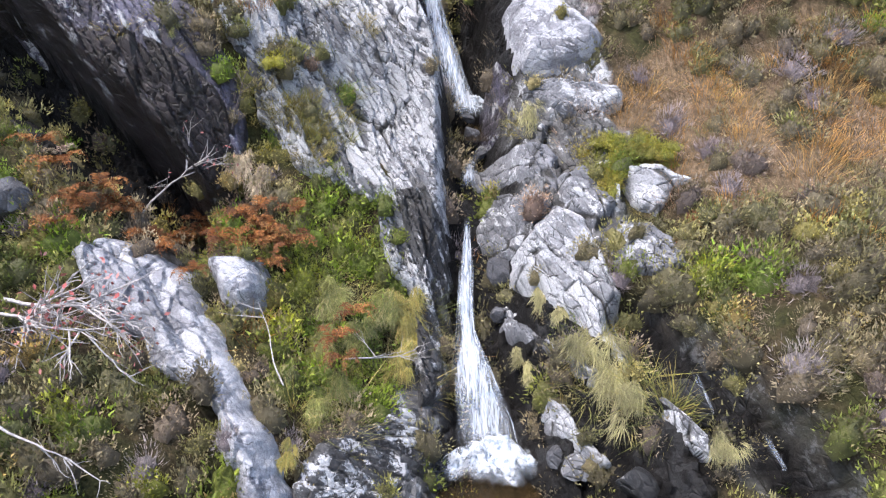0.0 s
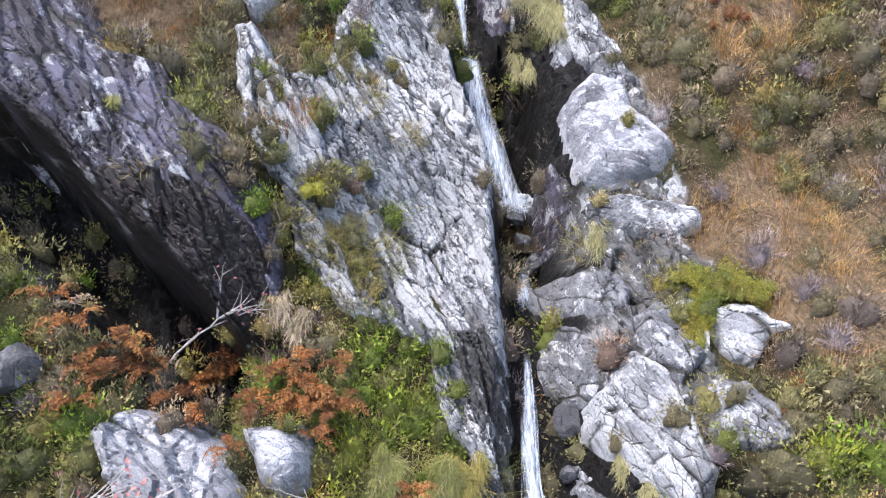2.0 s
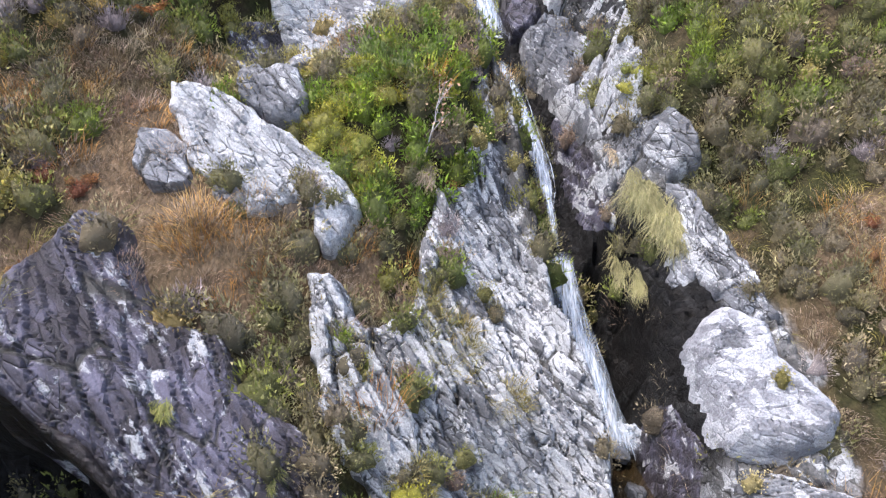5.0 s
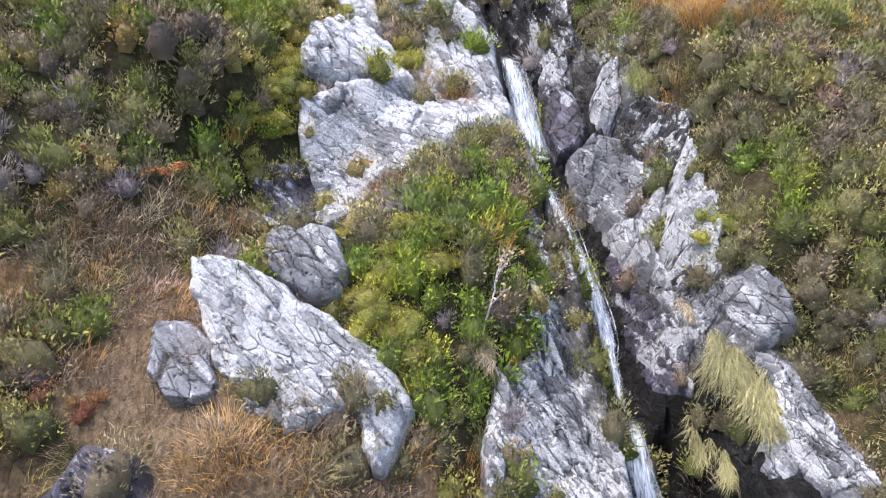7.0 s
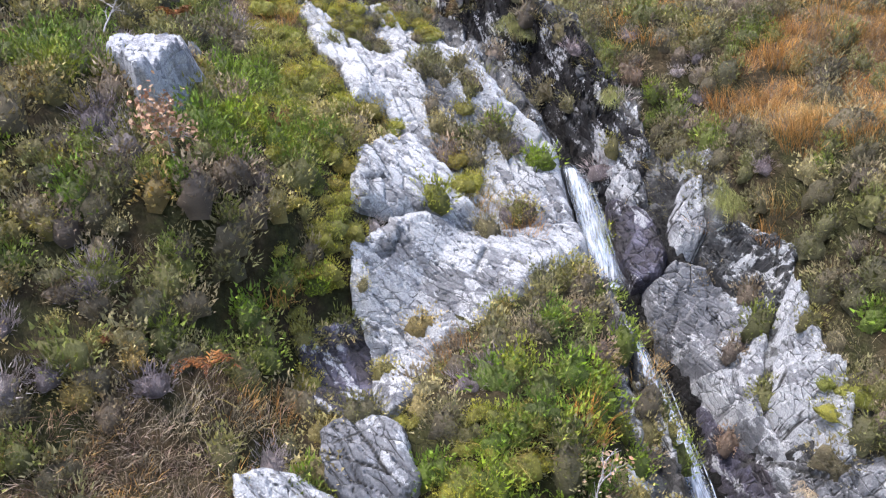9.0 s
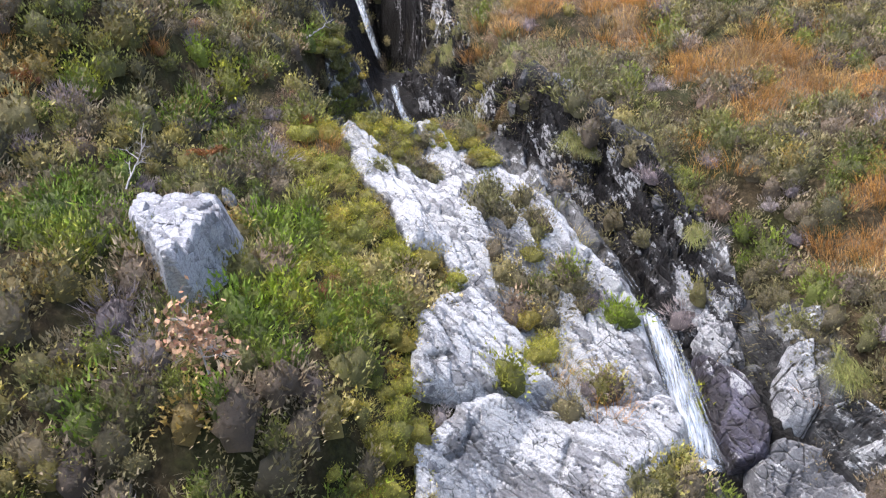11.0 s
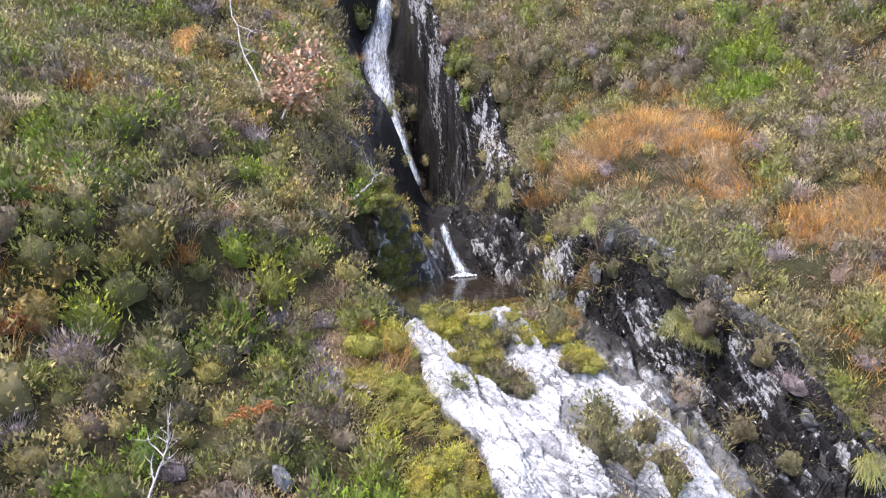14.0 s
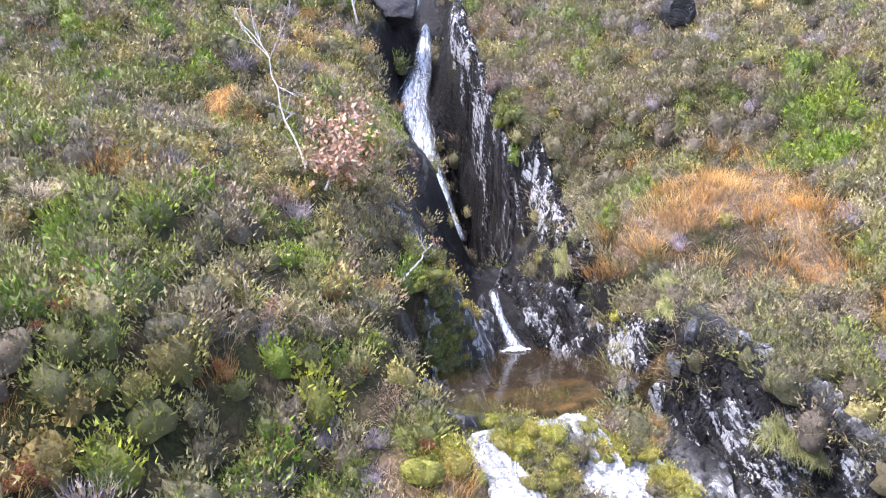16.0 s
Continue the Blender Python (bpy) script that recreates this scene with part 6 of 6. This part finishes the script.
# ---- loose stones ----
def stone(label, x, s, lift, rx, ry, rz, material, seed):
    bm = bmesh.new()
    bmesh.ops.create_icosphere(bm, subdivisions=4, radius=1)
    r = np.random.default_rng(seed)
    planes = [(Vector(r.normal(0, 1, 3)).normalized(), r.uniform(0.58, 0.85)) for _ in range(11)]
    for v in bm.verts:
        for n, d in planes:
            over = v.co.dot(n) - d
            if over > 0:
                v.co -= n * over * 0.97
        v.co *= 1 + 0.09 * noise.fractal(v.co * 2.2 + Vector((seed, 0, 0)), 1, 2, 4)
        v.co = Vector((v.co.x * rx, v.co.y * ry, v.co.z * rz))
    me = bpy.data.meshes.new("stone")
    bm.to_mesh(me)
    bm.free()
    me.set_sharp_from_angle(angle=radians(24))
    me.materials.append(material)
    ob = tagged(new("stone", me), label, "stone", "loose stones")
    ob.matrix_world = Matrix.Translation(Vector(place(x, s, float(hill(np.array(x), np.array(s))) + lift))) @ Euler((0.6, 0.1 * seed, seed * 1.3)).to_matrix().to_4x4()
    return ob


for k, (label, x0, s0, lift, rx, ry, rz, mat) in enumerate((
        ("flat grey stone wedged under the fall", 0.36, 10.96, 0.20, 0.20, 0.14, 0.07, ROCK_GREY),
        ("rounded tan stone wedged in the stream", 0.40, 10.45, 0.24, 0.15, 0.15, 0.14, ROCK_GREY),
        ("flat grey stone in the stream", 0.50, 10.0, 0.15, 0.2, 0.14, 0.08, ROCK_GREY),
        ("round white boulder beside the plunge pool", 1.27, 5.50, 0.05, 0.17, 0.17, 0.15, ROCK_PALE),
        ("dark wet stone at the pool's edge", 1.75, 5.25, 0.05, 0.3, 0.2, 0.14, ROCK_SPECKLED),
        ("upright grey stone beside the chute", 0.66, 7.85, 0.12, 0.14, 0.2, 0.22, ROCK_GREY),
        ("small grey stone below the block", 0.66, 7.3, 0.10, 0.13, 0.12, 0.1, ROCK_GREY),
        ("brown stone beside the foam", 1.13, 5.62, 0.05, 0.12, 0.12, 0.1, ROCK_GREY),
        ("white stone in the heather", -1.06, 20.18, 0.0, 0.13, 0.10, 0.08, ROCK_GREY),
        ("small white stone above the boulder", -5.73, 18.86, -0.06, 0.12, 0.09, 0.06, ROCK_PALE),
        ("white stone among heather roots", -0.68, 19.94, -0.02, 0.14, 0.1, 0.08, ROCK_GREY),
        ("pale stone on the bank above the pool", -2.54, 23.1, 0.0, 0.17, 0.13, 0.09, ROCK_GREY),
        ("pale stone half sunk in turf", -2.72, 22.99, -0.02, 0.17, 0.13, 0.09, ROCK_GREY),
        ("dark square boulder high on the moor", -1.04, 31.9, 0.2, 0.4, 0.3, 0.5, ROCK_SPECKLED),
        ("big pale-topped boulder over the top fall", -7.2, 35.4, 0.55, 0.6, 0.55, 0.6, ROCK_DARK),
        ("pale flat rock capping the top fall", -6.95, 36.6, 0.85, 0.62, 0.4, 0.18, ROCK_PALE),
        ("pale rock at the bracken's edge", -4.26, 7.91, 0.0, 0.22, 0.3, 0.2, ROCK_GREY),
        ("dark wet slab under the side trickle", 2.3, 6.0, 0.0, 0.25, 0.3, 0.12, ROCK_SPECKLED))):
    stone(label, x0, s0, lift, rx, ry, rz, mat, k + 1)


# ---- grass tussocks, bracken, saplings ----
def tussock(label, x0, s0, long, count, material, seed, lift=0.1, wide=0.009):
    """A grass tussock: a thatch of short blades that spill down over a mound of old roots."""
    r = np.random.default_rng(seed)
    level = float(hill(np.array(x0), np.array(s0))) + lift
    base = place(x0, s0, level)
    t = np.linspace(0, 1, 4)
    ang, rad = r.uniform(0, 2 * math.pi, count), np.sqrt(r.random(count))
    tuft, which = r.normal(0, 0.42, (9, 2)), r.integers(0, 9, count)
    u, w = tuft[which, 0] + 0.42 * np.cos(ang) * rad, tuft[which, 1] + 0.42 * np.sin(ang) * rad
    flow, stand, hue = r.normal(0, 0.4, 9)[which], r.uniform(0.3, 1.3, 9)[which], r.random(9)[which]
    a = -math.pi / 2 + 0.45 * u + flow + r.normal(0, 0.4, count)
    ln = long * r.uniform(0.18, 0.6, count)
    x = x0 + 0.46 * long * u[:, None] + (np.cos(a) * ln)[:, None] * t
    s = s0 + 0.08 * long + 0.70 * long * w[:, None] + (np.sin(a) * ln)[:, None] * t
    n = level + (0.20 * long * stand * (1 - 0.6 * rad ** 2))[:, None] + ln[:, None] * (r.uniform(0.2, 0.8, count)[:, None] * np.sin(t * math.pi * 0.8) * 0.45 - 0.35 * t ** 2)
    mid = place(x, s, n)
    side = np.stack((-np.sin(a), np.cos(a), np.zeros(count)), -1) + r.normal(0, 0.3, (count, 3))
    half = side[:, None] * (wide * 0.5 * (1 - 0.8 * t))[None, :, None]
    v = np.stack((mid - half, mid + half), 2).reshape(-1, 3)
    q = np.arange(count * 8).reshape(count, 4, 2)
    f = np.stack((q[:, :-1, 0], q[:, :-1, 1], q[:, 1:, 1], q[:, 1:, 0]), -1).reshape(-1, 4)
    tone = np.repeat(np.clip(0.5 * hue + 0.5 * r.random(count), 0, 1), 8)
    ob = tagged(new("grass_tussock"), label, "grass", "grass tussocks")
    ob.location = base
    blades = mesh("sward", v, f, material, True, [("tone", tone), ("tip", np.repeat(np.tile(0.25 + t, (count, 1)).ravel(), 2))])
    tagged(part("sward", blades, ob), kind="stuff")
    mv, mf, mt = bush(seed, 40, 0.42 * long, 0.24 * long, 0.05, 0.01, 0.8)
    part("root_mound", mesh("root_mound", place(0, 0, 0) + mv @ np.array(((1, 0, 0), (0, 0.707, 0.707), (0, -0.707, 0.707))) + base, mf, material, True, [("tone", np.full(len(mv), 0.6)), ("tip", mt)]), ob)
    return ob


PALE = "pale dry grass tussock hanging over rock"
GREEN = "green grass tussock with long bent blades"
for k, (label, x0, s0, ln, cnt, mat) in enumerate((
        (PALE, 1.02, 7.2, 0.42, 260, GRASS_HAY), (PALE, 1.2, 7.0, 0.32, 160, GRASS_HAY), (PALE, 1.42, 6.55, 0.5, 300, GRASS_HAY), (GREEN, 1.6, 6.3, 0.6, 340, GRASS_HAY),
        (PALE, 1.72, 6.0, 0.55, 300, GRASS_HAY), (PALE, 0.80, 6.75, 0.3, 140, GRASS_HAY), (PALE, 0.9, 6.5, 0.3, 140, GRASS_HAY), (GREEN, -0.45, 7.25, 0.55, 340, GRASS_OCHRE),
        (GREEN, -0.33, 6.95, 0.5, 300, GRASS_OCHRE), (GREEN, -0.62, 7.2, 0.5, 300, GRASS_GREEN), (GREEN, -0.45, 6.6, 0.45, 260, GRASS_OCHRE), (GREEN, -0.85, 6.8, 0.5, 300, GRASS_GREEN),
        (GREEN, -1.2, 7.2, 0.45, 300, GRASS_GREEN), (GREEN, -1.2, 6.7, 0.45, 260, GRASS_GREEN), (GREEN, -1.5, 6.25, 0.3, 200, GRASS_GREEN), (GREEN, -1.0, 6.2, 0.45, 240, GRASS_GREEN),
        (GREEN, -1.15, 5.9, 0.34, 220, GRASS_GREEN), (GREEN, -1.32, 5.45, 0.25, 180, GRASS_OCHRE), (PALE, -2.25, 8.84, 0.4, 200, GRASS_STRAW), (PALE, -2.05, 8.61, 0.35, 160, GRASS_STRAW),
        (GREEN, 0.61, 13.58, 0.7, 520, GRASS_HAY), (PALE, 0.78, 13.21, 0.6, 420, GRASS_HAY), (GREEN, 0.86, 12.98, 0.55, 340, GRASS_HAY), (PALE, 0.42, 12.96, 0.4, 200, GRASS_HAY),
        (GREEN, -3.75, 26.0, 0.45, 220, GRASS_GREEN),
        (PALE, 0.56, 12.62, 0.4, 180, GRASS_HAY), (GREEN, -1.73, 21.53, 0.36, 320, GRASS_GREEN), (GREEN, -1.9, 21.79, 0.5, 260, GRASS_GREEN), (GREEN, -0.76, 19.58, 0.4, 200, GRASS_GREEN),
        (GREEN, -2.66, 24.05, 0.36, 220, GRASS_GREEN), (GREEN, -2.75, 23.54, 0.32, 200, GRASS_GREEN),
        (GREEN, 0.29, 17.65, 0.45, 200, GRASS_GREEN), (PALE, 2.35, 5.5, 0.35, 160, GRASS_HAY), (GREEN, 1.05, 9.75, 0.3, 160, GRASS_HAY), (PALE, -1.85, 13.39, 0.3, 120, GRASS_STRAW),
        (GREEN, -5.06, 22.12, 0.4, 260, GRASS_GREEN), (PALE, 0.4, 14.25, 0.3, 120, GRASS_STRAW), (GREEN, -3.68, 10.33, 0.2, 90, GRASS_GREEN), (GREEN, -2.94, 9.91, 0.16, 80, GRASS_GREEN),
        (PALE, -8.42, 26.1, 0.6, 260, GRASS_ORANGE))):
    tussock(label, x0, s0, (0.62 if s0 < 7.6 else 0.85) * ln, int(cnt * 2.6), mat, 200 + k, wide=0.0065)


def fern(label, x0, s0, long, fronds, material, seed, lift=0.05, lean=(0, 0)):
    """A clump of bracken: arching fronds, each a stalk with leaflets on both sides."""
    r = np.random.default_rng(seed)
    base = place(x0, s0, float(hill(np.array(x0), np.array(s0))) + lift)
    ob = tagged(new("bracken_fern"), label, "fern", "bracken ferns")
    ob.location = base
    for k in range(fronds):
        a, ln = r.uniform(0, 2 * math.pi), long * r.uniform(0.65, 1.1)
        t = np.linspace(0, 1, 30)
        out = np.array((math.cos(a) + lean[0], math.sin(a) - 0.35 + lean[1], 0)) * 0.62
        mid = base + out * (ln * t)[:, None] + np.array((0, 0, 1.0)) * (ln * (0.95 * t - 0.85 * t ** 2.2))[:, None] + 0.02 * r.normal(0, 0.6, (30, 3)) * t[:, None]
        along = np.gradient(mid, axis=0)
        along /= np.linalg.norm(along, axis=1)[:, None]
        side = np.cross(along, np.array((0, 0, 1.0)))
        side /= np.linalg.norm(side, axis=1)[:, None] + 1e-6
        up = np.cross(side, along)
        vs, fs, tip = [], [], []
        for i in range(4, 30):
            reach = ln * 0.20 * (1 - (i / 30) ** 1.6) * r.uniform(0.75, 1.15)
            for sgn in (-1, 1):
                d = side[i] * sgn + along[i] * 0.5 - up[i] * r.uniform(0.05, 0.5)
                w = along[i] * ln * 0.013
                o = len(vs)
                vs += [mid[i], mid[i] + d * reach * 0.4 + w * 1.2, mid[i] + d * reach, mid[i] + d * reach * 0.5 - w * 1.2]
                fs += [(o, o + 1, o + 2, o + 3)]
                tip += [0.3, 0.8, 1, 0.8]
        o = len(vs)
        for i in range(30):
            vs += [mid[i] - side[i] * 0.004, mid[i] + side[i] * 0.004]
            tip += [0.2, 0.2]
        fs += [(o + 2 * i, o + 2 * i + 1, o + 2 * i + 3, o + 2 * i + 2) for i in range(29)]
        tone = np.full(len(vs), r.random())
        part("frond", mesh("frond", vs, fs, material, True, [("tone", tone), ("tip", tip)]), ob)
    return ob


for k, (x0, s0, ln, cnt) in enumerate(((-3.09, 8.24, .55, 8), (-3.34, 8.07, .55, 8), (-2.35, 7.75, .5, 8), (-1.89, 7.82, .55, 9), (-3.02, 8.37, .55, 8), (-1.61, 7.67, .5, 8), (-3.6, 8.24, .55, 8), (-3.94, 8.38, .5, 7),
                                       (-2.14, 8.1, .5, 8), (-2.52, 7.33, .4, 6), (-4.17, 8.61, .45, 6), (-1.76, 7.42, .4, 6), (-2.99, 8.6, .45, 7), (-1.05, 6.63, .45, 8), (-0.9, 6.95, .4, 7), (-0.95, 6.45, .4, 7))):
    fern("rust-brown dead bracken clump", x0, s0, ln, cnt, BRACKEN, 300 + k, 0.34 if s0 < 7.1 else 0.2)
more_ferns = np.random.default_rng(77)
for k in range(16):
    fern("rust-brown dead bracken clump", more_ferns.uniform(-3.9, -1.5), 7.95 + more_ferns.uniform(-0.35, 0.4), more_ferns.uniform(0.35, 0.5), 7, BRACKEN, 350 + k, 0.2)
fern("dark brown hanging bracken in heather", -4.7, 14.65, 0.45, 7, BRACKEN, 330, 0.15)
fern("dark red-brown bracken in heather", -5.99, 19.27, 0.45, 7, BRACKEN, 331, 0.1)
fern("pale yellow bracken frond in shadow", -4.02, 8.57, 0.4, 4, GRASS_STRAW, 332, 0.15)


def limb(start, points, thick, sides=5):
    """A tapering twig through points. Returns vertices and quads."""
    p = np.array(points, float)
    t = np.linspace(0, 1, len(p))
    along = np.gradient(p, axis=0)
    along /= np.linalg.norm(along, axis=1)[:, None] + 1e-9
    a = np.cross(along, (0.31, 0.17, 0.93))
    a /= np.linalg.norm(a, axis=1)[:, None] + 1e-9
    b = np.cross(along, a)
    ang = np.arange(sides) * 2 * math.pi / sides
    rad = thick * (1 - 0.75 * t)
    v = p[:, None] + rad[:, None, None] * (np.cos(ang)[None, :, None] * a[:, None] + np.sin(ang)[None, :, None] * b[:, None])
    q = np.arange(len(p) * sides).reshape(len(p), sides) + start
    f = np.stack((q[:-1], np.roll(q[:-1], -1, 1), np.roll(q[1:], -1, 1), q[1:]), -1).reshape(-1, 4)
    return v.reshape(-1, 3), f


def sapling(name, label, root, tip, thick, limbs, twigs, bark, seed, leaf=None, leaves=0, leaf_size=0.05, wander=0.06, spread_=0.5, category="sapling"):
    """A leaning stem from root to tip with side limbs, twigs and perhaps a few leaves."""
    r = np.random.default_rng(seed)
    root, tip = np.array(root, float), np.array(tip, float)
    size = np.linalg.norm(tip - root)
    ob = tagged(new(name), label, category)
    ob.location = root

    def line(a, b, n, wob):
        t = np.linspace(0, 1, n)[:, None]
        return a + (b - a) * t + np.cumsum(r.normal(0, wob, (n, 3)), 0) * t ** 0.5

    stem = line(root, tip, 12, wander * size * 0.25)
    v, f = limb(0, stem, thick)
    part("stem", mesh("stem", v, f, bark), ob)
    ends = [stem[-1]]
    for k in range(limbs):
        i = r.integers(3, 11)
        way = (tip - root) / size + r.normal(0, spread_, 3)
        arm = line(stem[i], stem[i] + way / np.linalg.norm(way) * size * r.uniform(0.25, 0.5), 9, wander * size * 0.16)
        v, f = limb(0, arm, thick * 0.55)
        branch = part("branch", mesh("branch", v, f, bark), ob)
        ends += [arm[-1], arm[6]]
        for _ in range(twigs):
            j = r.integers(2, 8)
            way2 = way / np.linalg.norm(way) + r.normal(0, 0.6, 3)
            tw = line(arm[j], arm[j] + way2 / np.linalg.norm(way2) * size * r.uniform(0.1, 0.25), 6, wander * size * 0.1)
            v, f = limb(0, tw, thick * 0.3, 4)
            part("twig", mesh("twig", v, f, bark), branch)
            ends += [tw[-1], tw[3]]
    if leaf is not None and leaves:
        ends = np.array(ends)
        at = ends[r.integers(0, len(ends), leaves)] + r.normal(0, leaf_size * 1.1, (leaves, 3))
        ax, sd = r.normal(0, 1, (leaves, 3)) + np.array((0, 0, -0.4)), r.normal(0, 1, (leaves, 3))
        ax /= np.linalg.norm(ax, axis=1)[:, None]
        sd = np.cross(ax, sd)
        sd /= np.linalg.norm(sd, axis=1)[:, None]
        ln = (leaf_size * r.uniform(0.6, 1.3, leaves))[:, None]
        v = np.stack((at, at + ax * ln * 0.5 + sd * ln * 0.28, at + ax * ln, at + ax * ln * 0.5 - sd * ln * 0.28), 1).reshape(-1, 3)
        part("foliage", mesh("foliage", v, np.arange(leaves * 4).reshape(-1, 4), leaf, True, [("tone", np.repeat(r.random(leaves), 4)), ("tip", np.full(leaves * 4, 0.6))]), ob, "sparse autumn leaves")["kind"] = "stuff"
    return ob


def spot(x0, s0, up):
    return place(x0, s0, float(hill(np.array(x0), np.array(s0))) + up)


sapling("shrub", "pale bare branches with a few pink leaves", spot(-3.9, 6.75, 0.1), spot(-2.5, 6.5, 0.75), 0.022, 13, 7, BARK_PALE, 400, PINK_LEAF, 130, 0.055, category="shrub")
sapling("shrub", "pale bare branches reaching over the rock ridge", spot(-3.9, 6.6, 0.1), spot(-2.75, 6.2, 0.65), 0.018, 10, 6, BARK_PALE, 401, PINK_LEAF, 70, 0.055, category="shrub")
sapling("dead_branch", "pale dead branch lying on heather", spot(-3.2, 5.5, 0.35), spot(-2.55, 5.15, 0.42), 0.014, 3, 2, BARK_PALE, 402, category="branch")
sapling("sapling", "leaning bare sapling with red leaves", spot(-3.37, 8.19, 0.1), spot(-2.52, 8.8, 0.55), 0.014, 6, 4, BARK_PALE, 403, PINK_LEAF, 36, 0.04)
sapling("dead_branch", "pale dead twig over pale grass", spot(-0.95, 6.45, 0.35), spot(-0.2, 6.65, 0.35), 0.010, 5, 3, BARK_PALE, 404, category="branch")
sapling("dead_branch", "thin dead stem among grass", spot(-1.45, 6.1, 0.2), spot(-1.87, 6.95, 0.3), 0.009, 2, 1, BARK_PALE, 405, category="branch")
sapling("shrub", "pale crooked shrub stem with orange leaves", spot(-1.88, 13.52, 0.1), spot(-1.75, 14.04, 0.35), 0.014, 5, 4, BARK_PALE, 406, DRY_LEAF, 90, 0.04, category="shrub")
sapling("shrub", "low shrub with peach dry leaves", spot(-5.06, 16.25, 0.15), spot(-5.13, 16.43, 0.45), 0.010, 12, 6, BARK_PALE, 407, DRY_LEAF, 380, 0.055, spread_=0.9, category="shrub")
sapling("rowan_sapling", "small rowan with sparse peach-coloured leaves", spot(-6.8, 24.59, 0.0), spot(-6.47, 25.42, 1.0), 0.018, 12, 7, BARK_PALE, 408, DRY_LEAF, 900, 0.085, spread_=0.8)
sapling("rowan_sapling", "tall thin bare sapling", spot(-7.05, 24.84, 0.0), spot(-8.08, 27.54, 1.5), 0.014, 6, 3, BARK_PALE, 409, DRY_LEAF, 60, 0.06)
sapling("dead_branch", "pale dead stick leaning over the stream", spot(-5.87, 23.74, 0.3), spot(-5.55, 24.64, 0.45), 0.016, 2, 1, BARK_PALE, 410, category="branch")
sapling("dead_tree", "bare pale tree above the top fall", spot(-7.8, 33.2, 0.0), spot(-8.1, 35.6, 1.0), 0.03, 8, 5, BARK_PALE, 411, category="tree", spread_=0.7)
sapling("dead_branch", "grey dead heather stems", spot(-6.35, 18.35, 0.2), spot(-6.24, 18.82, 0.55), 0.010, 6, 4, BARK_PALE, 412, category="branch")
sapling("dead_branch", "bare grey twigs on the rock face", spot(-2.36, 9.12, 0.15), spot(-2.18, 9.56, 0.45), 0.008, 7, 5, BARK_DARK, 413, category="branch")
